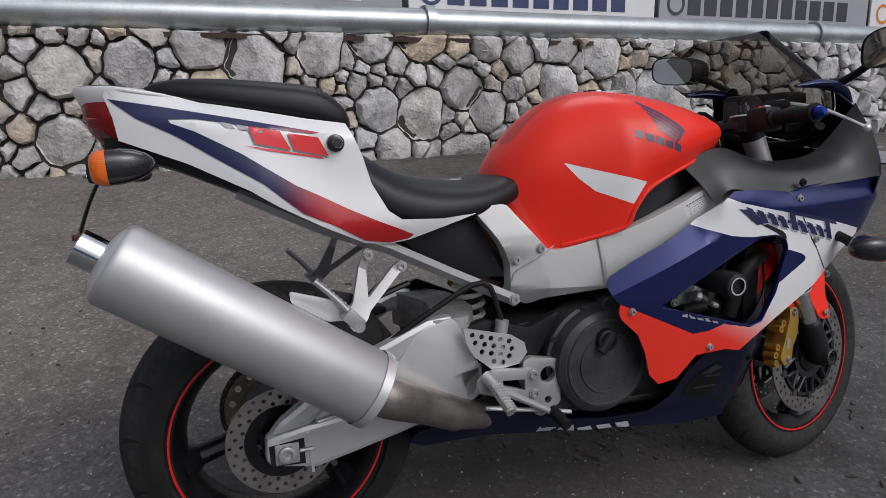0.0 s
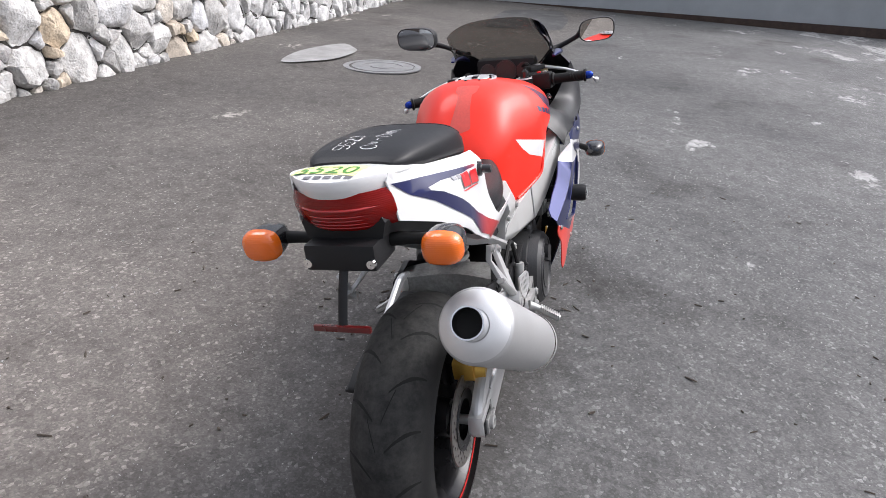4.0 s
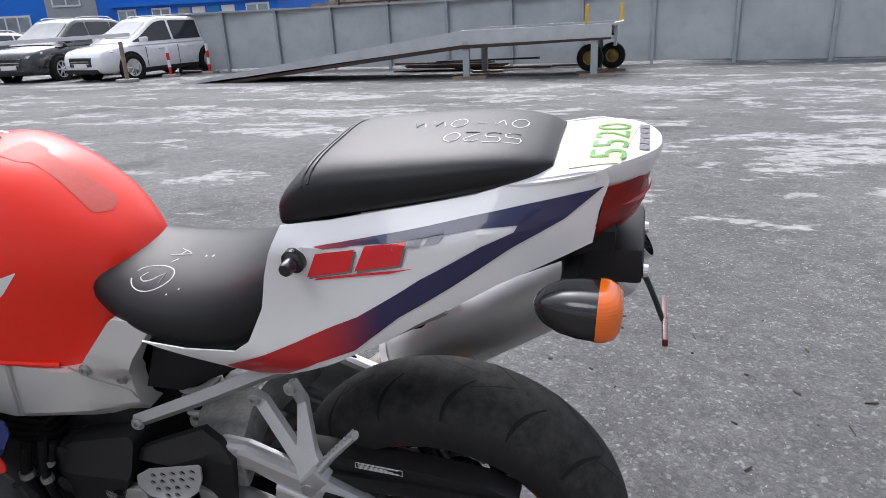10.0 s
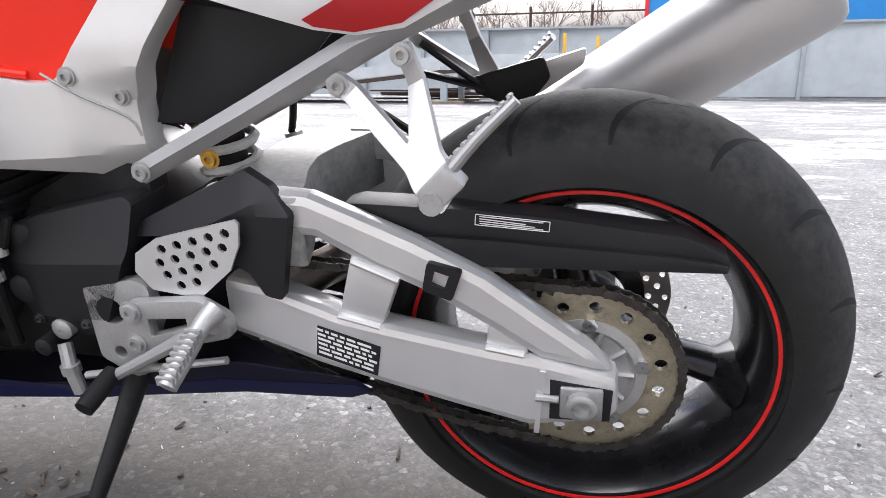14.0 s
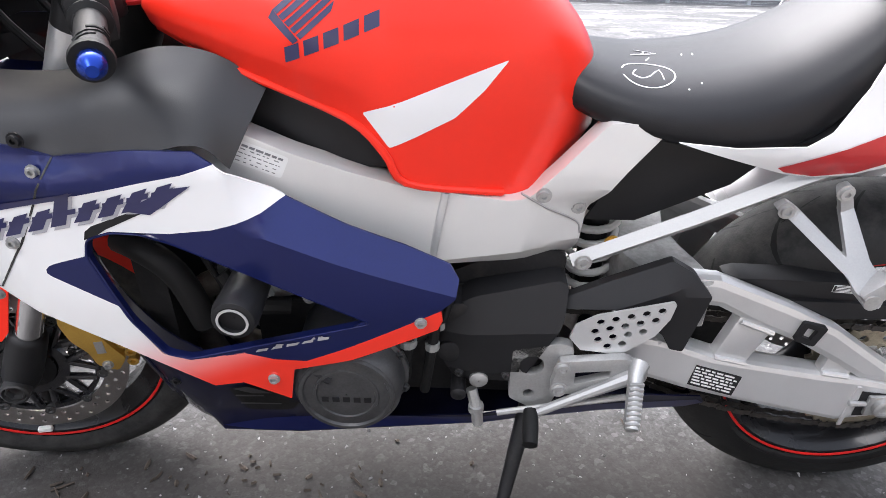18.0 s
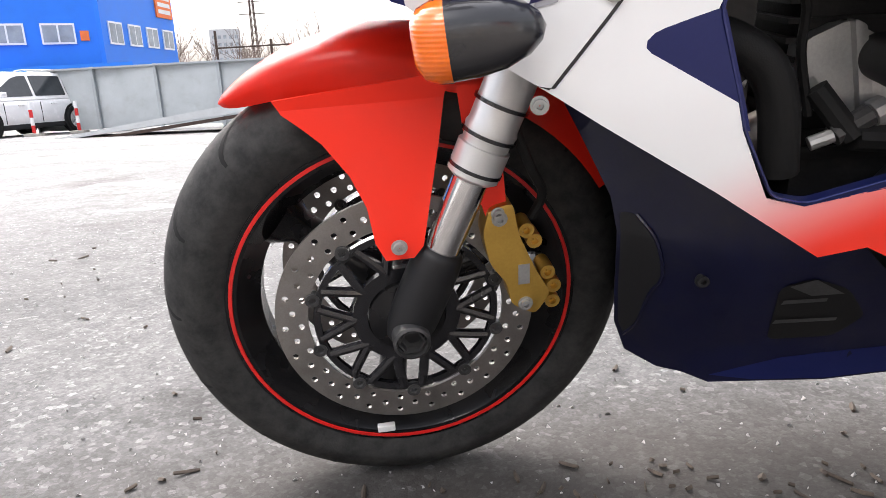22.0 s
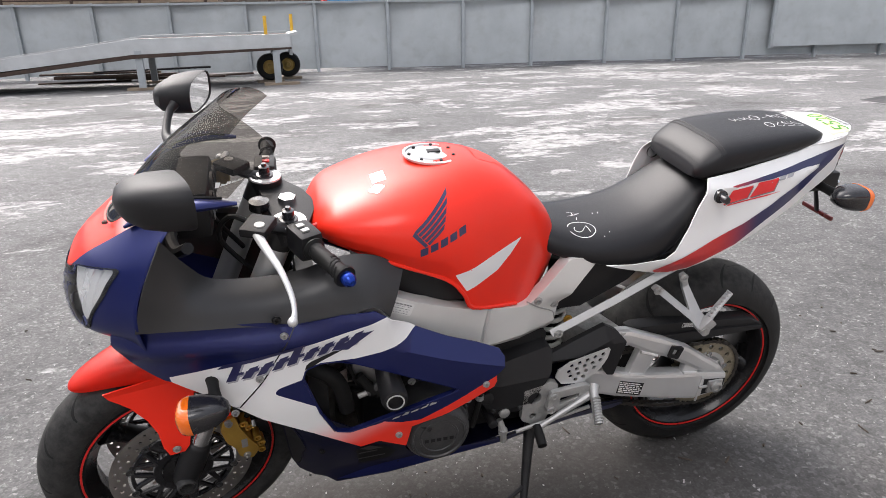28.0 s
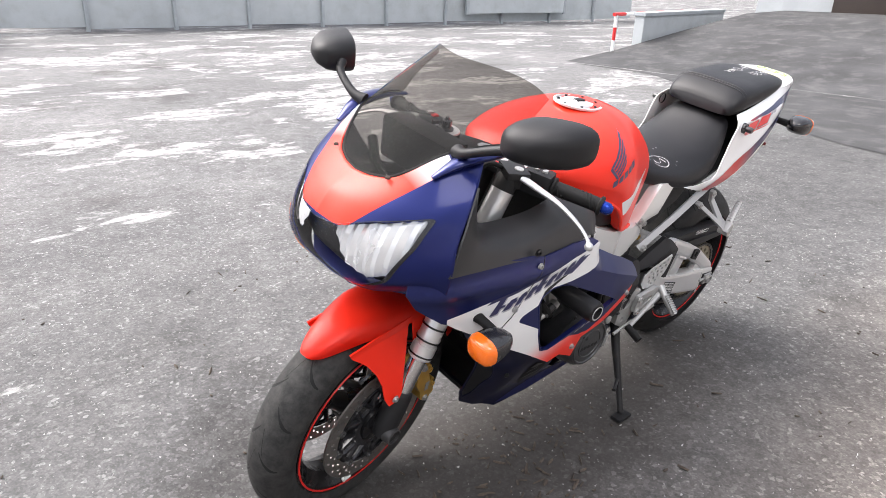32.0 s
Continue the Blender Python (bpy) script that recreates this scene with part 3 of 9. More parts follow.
def plate(outline, y0, y1, holes=(), bevel=0.0, plane="xz"):
    """A sheet of that outline between two depths, with its holes through it."""
    bm = bmesh.new()
    fs = fill(bm, outline, holes, plane, y0)
    ext = bmesh.ops.extrude_face_region(bm, geom=fs)
    move = {"xz": (0, y1 - y0, 0), "xy": (0, 0, y1 - y0), "yz": (y1 - y0, 0, 0)}[plane]
    bmesh.ops.translate(bm, verts=[g for g in ext["geom"] if isinstance(g, bmesh.types.BMVert)], vec=move)
    if bevel:
        bmesh.ops.recalc_face_normals(bm, faces=bm.faces[:])
        es = [e for e in bm.edges if len(e.link_faces) == 2 and e.calc_face_angle(0) > 0.9]
        bmesh.ops.bevel(bm, geom=es, offset=bevel, segments=2, affect="EDGES", profile=0.6, clamp_overlap=True)
    return bm


def circle(cx, cy, r, n=12, a0=0.0):
    return [(cx + r * math.cos(a0 + 2 * math.pi * k / n), cy + r * math.sin(a0 + 2 * math.pi * k / n)) for k in range(n)]


def rounded(pts, r, n=3):
    """Round the corners of an outline."""
    got = []
    for i, p in enumerate(pts):
        p, a, b = Vector(p), Vector(pts[i - 1]), Vector(pts[(i + 1) % len(pts)])
        q = min(r, (a - p).length * 0.45, (b - p).length * 0.45)
        s, e = p + (a - p).normalized() * q, p + (b - p).normalized() * q
        for k in range(n + 1):
            t = k / n
            got.append(tuple((1 - t) ** 2 * s + 2 * t * (1 - t) * p + t * t * e))
    return got


def bolt(bm, c, r=0.008, axis="y", out=1, mat=0):
    """A socket head: rim, hollow and washer."""
    h = 0.005 * out
    lathe(bm, [(0, r * 1.35), (h * 0.3, r * 1.35), (h * 0.3, r), (h * 1.2, r * 0.95), (h * 1.2, r * 0.5), (h * 0.4, r * 0.45), (h * 0.4, 0.0005)], 14, c, axis, mat)


def gz(x, y):
    """Height of the ground: a yard that falls away gently, with a shallow hollow under the front wheel."""
    return 0.003 * x + 0.024 * y - 0.037 * math.exp(-((x - 1.42) ** 2 + (y - 0.0) ** 2) / 0.30)


# ---- the motorcycle: x forward, y to its left, z up, in its own leaning frame ----
bike = thing("motorcycle", "red, white and blue sport motorcycle leaning on its side stand", "motorcycle", pose(0, 0, 0, -LEAN))
AX = Vector((-math.sin(radians(24)), 0, math.cos(radians(24))))
PIV = Vector((1.10, 0, 0.86))
ST = Matrix.Translation(PIV) @ Matrix.Rotation(radians(STEER), 4, AX) @ Matrix.Translation(-PIV)
UN = ST.inverted()
FW, FR = Vector((1.42, 0, 0.274)), 0.305
RW, RR = Vector((0, 0, 0.311)), 0.305


def tread(bm, c, R, hw, crown, n, seed):
    """Curved drainage grooves: black strips laid on the tread, their colour standing in for groove shade."""
    rnd = random.Random(seed)
    for k in range(n):
        a0 = 2 * math.pi * k / n
        for s in (-1, 1):
            off = 0.5 * (s > 0) * 2 * math.pi / n
            rows = []
            for t in np.linspace(0, 1, 7):
                lat = (0.12 + 0.68 * t) * 1.25
                an = a0 + off - 0.30 * t + 0.16 * t * t
                y = s * hw * math.sin(min(lat, 1.45))
                r = R - crown * (1 - math.cos(min(lat, 1.45))) + 0.0006
                w = 0.0052 * (1 - 0.6 * abs(2 * t - 1))
                rows.append([(c.x + r * math.cos(an + d * w / R), c.y + y, c.z + r * math.sin(an + d * w / R)) for d in (-1, 1)])
            rings(bm, rows, close=False)
            if k % 2 == 0:
                rows = []
                for t in np.linspace(0, 1, 4):
                    lat, an = 0.05 + 0.25 * t, a0 + off + 0.2 - 0.22 * t
                    y, r = s * hw * math.sin(lat), R - crown * (1 - math.cos(lat)) + 0.0006
                    rows.append([(c.x + r * math.cos(an + d * 0.003 / R), c.y + y, c.z + r * math.sin(an + d * 0.003 / R)) for d in (-1, 1)])
                rings(bm, rows, close=False)


def widen(bm, c, q):
    """Scale a wheel part about its axle."""
    for v in bm.verts:
        v.co.x, v.co.z = c.x + (v.co.x - c.x) * q, c.z + (v.co.z - c.z) * q


def wheel(name, c, R, hw, crown, rim_hw, m, label, q=1.0):
    w = part(name, (lambda bm: lathe(bm, [(-rim_hw - 0.002, 0.2185 * q), (-rim_hw - 0.004, 0.228)] + [(hw * math.sin(a) if abs(a) < 1.5 else math.copysign(hw, a), R - crown * (1 - math.cos(a))) for a in np.linspace(-1.5, 1.5, 23)] + [(rim_hw + 0.004, 0.228), (rim_hw + 0.002, 0.2185 * q)], 96, c))(bmesh.new()), TYRE, bike, label, m)
    bm = bmesh.new()
    tread(bm, c, R, hw, crown, 16, 3)
    tagged(part("tread_pattern", bm, surf("groove_shade", (0.004, 0.004, 0.004), 0.95, 0, 0.1), w), kind="stuff")
    bm = bmesh.new()
    h = rim_hw
    lathe(bm, [(-h - 0.003, 0.206), (-h - 0.005, 0.2195), (-h + 0.008, 0.2195), (-h + 0.012, 0.205), (-0.3 * h, 0.195), (0.3 * h, 0.195), (h - 0.012, 0.205), (h - 0.008, 0.2195), (h + 0.005, 0.2195), (h + 0.003, 0.206), (h - 0.01, 0.196), (0.4 * h, 0.180), (-0.4 * h, 0.180), (-h + 0.01, 0.196), (-h - 0.003, 0.206)], 96, c)
    widen(bm, c, q)
    part("rim", bm, RIM, w, "glossy black cast wheel rim")
    for s in (-1, 1):
        bm = bmesh.new()
        lathe(bm, [(s * (h + 0.0045), 0.2105), (s * (h + 0.0062), 0.2110), (s * (h + 0.0062), 0.2150), (s * (h + 0.005), 0.2155)], 96, c)
        widen(bm, c, q)
        part("rim_tape", bm, RED_STRIPE, w, "red pinstripe tape round the rim")
    bm = bmesh.new()
    lathe(bm, [(-h * 0.9, 0.018), (-h * 0.9, 0.045), (-h * 0.5, 0.05), (h * 0.5, 0.05), (h * 0.9, 0.045), (h * 0.9, 0.018)], 36, c)
    part("hub", bm, RIM, w)
    return w


def spokes(w, c, h, a0, n=3, wide=0.030):
    for k in range(n):
        a = a0 + 2 * math.pi * k / n
        u, v = Vector((math.cos(a), 0, math.sin(a))), Vector((-math.sin(a), 0, math.cos(a)))
        loops = []
        for r, hw_, hy in ((0.035, 0.034, 0.034), (0.07, 0.026, 0.030), (0.12, 0.020, 0.026), (0.16, 0.022, 0.028), (0.19, 0.042, h * 0.9)):
            loops.append([c + u * r + v * (hw_ * math.cos(t)) + Vector((0, hy * math.sin(t), 0)) for t in np.linspace(0, 2 * math.pi, 12, endpoint=False).tolist()])
        bm = bmesh.new()
        rings(bm, loops)
        part("spoke", bm, RIM, w)


def disc(parent, c, y, ro, ri, rows, name="brake_disc", m=None, thick=0.0045, mat=DISC):
    holes = []
    for r, n, hr, ph in rows:
        holes += [circle(c.x + r * math.cos(ph + 2 * math.pi * k / n), c.z + r * math.sin(ph + 2 * math.pi * k / n), hr, 8) for k in range(n)]
    return part(name, plate(circle(c.x, c.z, ro, 72), y - thick / 2, y + thick / 2, [circle(c.x, c.z, ri, 60)] + holes), mat, parent, m=m, smooth=25)


rear = wheel("rear_wheel", RW, RR, 0.093, 0.088, 0.074, None, "wide worn rear tyre on a black three spoke wheel")
spokes(rear, RW, 0.07, radians(75))
front = wheel("front_wheel", FW, FR, 0.060, 0.058, 0.048, ST, "worn front tyre on a black three spoke wheel", 1.024)
spokes(front, FW, 0.045, radians(160))
part("balance_weight", boxes((FW.x + 0.03, FW.x + 0.055, 0.046, 0.056, FW.z - 0.206, FW.z - 0.196), bevel=0.002), LABEL_WHITE, front)

# front brakes
for s in (1, -1):
    y = s * 0.073
    rows = [(0.132, 22, 0.0042, 0), (0.142, 22, 0.0042, 0.14), (0.152, 22, 0.0042, 0.28)]
    d = disc(front, FW, y, 0.163, 0.123, rows, "brake_disc")
    bm = bmesh.new()
    lathe(bm, [(y - 0.005, 0.05), (y - 0.005, 0.068), (y + 0.005, 0.068), (y + 0.005, 0.05)], 40, FW)
    lathe(bm, [(y - 0.004, 0.108), (y - 0.004, 0.1165), (y + 0.004, 0.1165), (y + 0.004, 0.108)], 50, FW)
    for k in range(10):
        a = 2 * math.pi * k / 10
        for da in (-0.20, 0.20):
            arm = bmesh.new()
            tube(arm, [FW + Vector((0.064 * math.cos(a), y, 0.064 * math.sin(a))), FW + Vector((0.112 * math.cos(a + da), y, 0.112 * math.sin(a + da)))], 0.0066, 8)
            part("carrier_arm", arm, GLOSS_BLACK, d)
    part("disc_carrier", bm, GLOSS_BLACK, d, "black spidered disc carrier")
    for k in range(10):
        a = 2 * math.pi * (k + 0.5) / 10
        bm = bmesh.new()
        lathe(bm, [(y - 0.006, 0.001), (y - 0.006, 0.009), (y + 0.006, 0.009), (y + 0.006, 0.005), (y + 0.003, 0.004), (y + 0.003, 0.001)], 12, FW + Vector((0.1195 * math.cos(a), 0, 0.1195 * math.sin(a))))
        part("disc_button", bm, ENGINE_GREY, d)
    bm = bmesh.new()
    lathe(bm, [(s * 0.05, 0.05), (s * 0.082, 0.048), (s * 0.086, 0.03), (s * 0.09, 0.02)], 30, FW)
    part("hub_flange", bm, RIM, front)


def caliper(s):
    y0, y1 = (0.052, 0.108) if s > 0 else (-0.108, -0.052)
    base = [(1.318, 0.420), (1.290, 0.426), (1.283, 0.385), (1.262, 0.335), (1.243, 0.300), (1.262, 0.272), (1.292, 0.290), (1.298, 0.320), (1.318, 0.350), (1.326, 0.390)]
    c = part("front_caliper", plate(rounded(base, 0.008), y0, y1, (), 0.006), GOLD, bike, "gold anodised brake caliper", ST)
    for x, z in ((1.306, 0.408), (1.275, 0.290)):
        bm = bmesh.new()
        bolt(bm, (x, y1 if s > 0 else y0, z), 0.007, out=s)
        part("bolt", bm, CAST, c)
    for k, (x, z) in enumerate(((1.272, 0.385), (1.262, 0.37), (1.245, 0.325), (1.237, 0.305), (1.238, 0.283))):
        bm = bmesh.new()
        lathe(bm, [(s * 0.068, 0.001), (s * 0.068, 0.0095), (s * 0.100, 0.0095), (s * 0.100, 0.005), (s * 0.094, 0.004), (s * 0.094, 0.001)], 12, (x, 0, z))
        part("piston_housing", bm, GOLD, c)
    bm = bmesh.new()
    box(bm, 1.270, 1.284, s * 0.1085 - 0.0006, s * 0.1085 + 0.0006, 0.318, 0.345)
    part("maker_mark", bm, CAST, c)
    bm = bmesh.new()
    tube(bm, [(1.262, s * 0.085, 0.395), (1.252, s * 0.095, 0.43), (1.27, s * 0.10, 0.47), (1.285, s * 0.09, 0.54), (1.24, s * 0.07, 0.66)], 0.006, 8)
    part("brake_hose", bm, RUBBER, c)


for s in (1, -1):
    caliper(s)

# fork
for s in (1, -1):
    y = s * 0.104
    base = Vector((1.408, y, 0.300))
    at_ = lambda d: tuple(base + AX * d)
    bm = bmesh.new()
    tube(bm, [at_(-0.045), at_(-0.02), at_(0.03), at_(0.075), at_(0.085)], [0.024, 0.030, 0.031, 0.029, 0.023], 20, 3)
    f = part("fork_leg", bm, PLASTIC, bike, "black fork foot casting", ST)
    bm = bmesh.new()
    tube(bm, [at_(0.07), at_(0.20)], 0.0215, 24, 1)
    part("stanchion", bm, CHROME, f, "bare polished fork tube")
    bm = bmesh.new()
    tube(bm, [at_(0.175), at_(0.18), at_(0.215), at_(0.216), at_(0.222), at_(0.235), at_(0.24), at_(0.62)], [0.023, 0.030, 0.030, 0.027, 0.027, 0.030, 0.028, 0.027], 24, 1)
    part("fork_tube", bm, ALLOY, f, "silver outer fork tube")
    for d_ in (0.186, 0.226, 0.262):
        bm = bmesh.new()
        tube(bm, [at_(d_), at_(d_ + 0.004)], 0.0312, 24, 1)
        part("seal_ring", bm, GLOSS_BLACK, f)
    bm = bmesh.new()
    tube(bm, [at_(0.62), at_(0.665), at_(0.675)], [0.027, 0.027, 0.022], 20, 1)
    part("fork_cap", bm, PLASTIC, f)
    bm = bmesh.new()
    tube(bm, [at_(0.675), at_(0.69)], [0.012, 0.010], 6, 1)
    part("adjuster_nut", bm, CAST, f)
    bm = bmesh.new()
    lathe(bm, [(s * 0.118, 0.023), (s * 0.141, 0.0225), (s * 0.143, 0.019), (s * 0.137, 0.0185), (s * 0.137, 0.017)], 24, FW)
    lathe(bm, [(s * 0.120, 0.001), (s * 0.131, 0.001), (s * 0.131, 0.013), (s * 0.139, 0.0145), (s * 0.139, 0.017)], 6, FW)
    part("axle_end", bm, ENGINE_GREY, f, "steel axle end with hexagon socket")
    bm = bmesh.new()
    tube(bm, [tuple(FW + Vector((0, s * 0.03, 0))), tuple(FW + Vector((0, s * 0.130, 0)))], 0.017, 16, 1)
    part("axle", bm, CAST, f)

def thicken(bm, vec, inner=None):
    """Give a sheet its thickness along one way; its inner side may have a material of its own."""
    ext = bmesh.ops.extrude_face_region(bm, geom=bm.faces[:])
    bmesh.ops.translate(bm, verts=[g for g in ext["geom"] if isinstance(g, bmesh.types.BMVert)], vec=vec)
    if inner is not None:
        for g in ext["geom"]:
            if isinstance(g, bmesh.types.BMFace):
                g.material_index = inner


# front mudguard
def mudguard():
    sec = [(-0.0695, 0.284), (-0.0690, 0.300), (-0.0675, 0.314), (-0.062, 0.327), (-0.048, 0.337), (-0.025, 0.342), (0, 0.344), (0.025, 0.342), (0.048, 0.337), (0.062, 0.327), (0.0675, 0.314), (0.0690, 0.300), (0.0695, 0.284)]
    rows = []
    for k in range(31):
        u = (k / 30) ** 1.5
        a = radians(55 + 95 * u)
        e = max(0.03, min(1, (u / 0.32) ** 0.5))
        rows.append([(FW.x + (0.344 - (0.344 - r) * e - (1 - e) * 0.014) * math.cos(a), y * (0.12 + 0.88 * e), FW.z + (0.344 - (0.344 - r) * e - (1 - e) * 0.014) * math.sin(a)) for y, r in sec])
    bm = bmesh.new()
    rings(bm, rows, close=False)
    bmesh.ops.solidify(bm, geom=bm.faces[:], thickness=0.003)
    g = part("front_mudguard", bm, PAINT_RED, bike, "glossy red front mudguard", ST)
    for s in (1, -1):
        out = [(1.543, 0.556), (1.535, 0.541), (1.515, 0.525), (1.496, 0.508), (1.470, 0.472), (1.455, 0.437), (1.450, 0.398), (1.440, 0.378), (1.408, 0.378), (1.396, 0.390), (1.368, 0.50), (1.352, 0.572)]
        bm = bmesh.new()
        fill(bm, out)
        for n_, lo, hi, axis in ((2, 0.49, 0.60, 2),):
            for k in range(1, n_):
                co = [0, 0, 0]
                co[axis] = lo + (hi - lo) * k / n_
                no = [0, 0, 0]
                no[axis] = 1
                bmesh.ops.bisect_plane(bm, geom=bm.verts[:] + bm.edges[:] + bm.faces[:], plane_co=co, plane_no=no, dist=1e-5)
        for v in bm.verts:
            v.co.y = s * (0.0705 + max(0, 0.545 - v.co.z) * 0.31)
        thicken(bm, (0, -s * 0.004, 0))
        part("mudguard_wing", bm, GUARD_RED, g, smooth=8)
        bm = bmesh.new()
        fill(bm, rounded([(1.345, 0.57), (1.30, 0.555), (1.295, 0.40), (1.318, 0.40), (1.335, 0.46)], 0.006))
        for v in bm.verts:
            v.co.y = s * (0.0675 + max(0, 0.56 - v.co.z) * 0.22)
        thicken(bm, (0, -s * 0.004, 0))
        part("rear_stay", bm, GUARD_RED, g)
        bm = bmesh.new()
        bolt(bm, (1.424, s * 0.1235, 0.394), 0.007, out=s)
        part("bolt", bm, CAST, g)
        bm = bmesh.new()
        bolt(bm, (1.308, s * 0.108, 0.415), 0.006, out=s)
        part("bolt", bm, CAST, g)


mudguard()

from mathutils.bvhtree import BVHTree


def cut_grid(bm, step=0.02, axes=(0, 2)):
    for axis in axes:
        vals = [v.co[axis] for v in bm.verts]
        lo, hi = min(vals), max(vals)
        k = math.floor(lo / step) + 1
        while k * step < hi - 1e-6:
            co, no = [0, 0, 0], [0, 0, 0]
            co[axis], no[axis] = k * step, 1
            bmesh.ops.bisect_plane(bm, geom=bm.verts[:] + bm.edges[:] + bm.faces[:], plane_co=co, plane_no=no, dist=1e-5)
            k += 1


def panel(regions, yfun, s, thick=0.003, step=0.025, inner=None, creases=()):
    """A moulded side panel: flat coloured fields in x and z, laid on the surface y = yfun(x, z)."""
    bm = bmesh.new()
    for outline, holes, idx in regions:
        fill(bm, outline, holes, mat=idx)
    bmesh.ops.remove_doubles(bm, verts=bm.verts[:], dist=0.0004)
    cut_grid(bm, step)
    for x, z, slope in creases:
        bmesh.ops.bisect_plane(bm, geom=bm.verts[:] + bm.edges[:] + bm.faces[:], dist=1e-5, plane_co=(x, 0, z), plane_no=(-slope, 0, 1))
    for v in bm.verts:
        v.co.y = s * yfun(v.co.x, v.co.z)
    bmesh.ops.recalc_face_normals(bm, faces=bm.faces[:])
    tree = BVHTree.FromBMesh(bm)
    thicken(bm, (0, -s * thick, 0), inner)
    return bm, tree


def decal(polys, tree, s, lift=0.0009, step=0.015, holes=()):
    """Print laid on a surface: outlines in x and z, pressed on along y."""
    bm = bmesh.new()
    for p in polys:
        fill(bm, p)
    return press(bm, tree, s, lift, step)


def press(bm, tree, s, lift=0.0009, step=0.015):
    cut_grid(bm, step)
    for v in list(bm.verts):
        hit = tree.ray_cast(Vector((v.co.x, s * 0.6, v.co.z)), Vector((0, -s, 0)))
        if hit[0] is None:
            near = tree.find_nearest(Vector((v.co.x, s * 0.2, v.co.z)))
            v.co = near[0] + near[1] * 0
            v.co.y += s * lift
        else:
            v.co.y = hit[0].y + s * lift
    return bm


def text_outline(body, size, m):
    """The built-in font's letters as a flat mesh, laid by m."""
    cu = bpy.data.curves.new("letters", "FONT")
    cu.body, cu.size, cu.align_x, cu.align_y, cu.resolution_u = body, size, "CENTER", "CENTER", 3
    ob = bpy.data.objects.new("letters", cu)
    me = ob.to_mesh()
    bm = bmesh.new()
    bm.from_mesh(me)
    bmesh.ops.transform(bm, matrix=m, verts=bm.verts[:])
    ob.to_mesh_clear()
    bpy.data.objects.remove(ob)
    bpy.data.curves.remove(cu)
    return bm


# side fairings
def yside(x, z):
    y = 0.266 + 0.004 * math.sin((x - 0.7) * 6)
    if x > 1.2:
        y -= 0.19 * (x - 1.2) * min(1.3, max(0, (0.79 - z) / 0.15))
    if x > 1.36:
        y -= 4.0 * (x - 1.36) ** 2
    if x > 1.02:
        # channel under the upper rim, then a rounded shoulder
        y -= 0.007 * min(1, (x - 1.02) / 0.1) * (math.exp(-((z - 0.752) / 0.011) ** 2) - 0.9 * math.exp(-((z - 0.722) / 0.016) ** 2))
    if x < 0.96:
        # bevelled upper flank behind the opening
        y -= 0.8 * max(0, z - 0.562 - 0.42 * (x - 0.66)) * min(1, max(0, (0.93 - x) / 0.05))
    if z < 0.56:
        y -= 0.16 * (0.56 - z) ** 1.25
    if x < 0.82:
        y -= 0.25 * (0.82 - x) ** 1.4
    # crease along the upper edge
    y -= 0.45 * max(0, z - 0.748)
    return y


HOLE = rounded([(1.106, 0.652), (1.113, 0.627), (1.083, 0.529), (1.052, 0.468), (1.022, 0.461), (0.775, 0.532), (0.822, 0.560), (1.004, 0.650), (1.04, 0.662), (1.075, 0.663)], 0.008)
P_TOP = [(1.455, 0.772), (1.420, 0.783), (1.30, 0.778), (1.20, 0.770), (1.157, 0.766), (1.12, 0.755)]
P_TOP2 = [(1.104, 0.758), (1.03, 0.766), (0.961, 0.766), (0.939, 0.754)]
W_TOP = [(0.976, 0.741), (1.06, 0.722), (1.139, 0.705), (1.25, 0.684), (1.366, 0.655)]
BLUE_TOP = P_TOP + P_TOP2 + W_TOP + [(1.364, 0.641), (1.376, 0.645), (1.435, 0.688), (1.462, 0.728)]
WHITE = [(1.366, 0.655), (1.25, 0.684), (1.139, 0.705), (1.06, 0.722), (0.976, 0.741), (0.939, 0.754), (0.906, 0.724), (0.873, 0.698), (0.896, 0.688), (0.953, 0.671), (1.004, 0.6645), (1.04, 0.6645), (1.075, 0.665), (1.104, 0.655), (1.115, 0.628),
         (1.135, 0.6220), (1.155, 0.6155), (1.163, 0.6120), (1.1685, 0.6065), (1.169, 0.6010), (1.165, 0.5965), (1.125, 0.5730), (1.092, 0.5535), (1.085, 0.529), (1.056, 0.4665), (1.022, 0.4575), (0.945, 0.476), (0.945, 0.474), (0.958, 0.414), (1.0, 0.405), (1.10, 0.474), (1.238, 0.562), (1.338, 0.622), (1.364, 0.641)]
NOTCH = [(1.115, 0.628), (1.135, 0.6220), (1.155, 0.6155), (1.163, 0.6120), (1.1685, 0.6065), (1.169, 0.6010), (1.165, 0.5965), (1.125, 0.5730), (1.092, 0.5535), (1.085, 0.529), (1.079, 0.529), (1.109, 0.627)]
REAR_BLUE = [(0.873, 0.698), (0.896, 0.688), (0.953, 0.671), (1.004, 0.6645), (1.03, 0.6645), (1.004, 0.650), (0.822, 0.560), (0.775, 0.532), (0.80, 0.5245), (0.775, 0.544), (0.715, 0.532), (0.686, 0.545), (0.668, 0.562), (0.664, 0.582), (0.676, 0.600), (0.732, 0.630), (0.80, 0.661)]
STRIP = [(1.052, 0.4665), (1.022, 0.461), (0.79, 0.5275), (0.775, 0.544), (0.715, 0.532), (0.79, 0.497), (0.865, 0.462), (0.907, 0.464), (0.945, 0.4745), (1.022, 0.4575)]
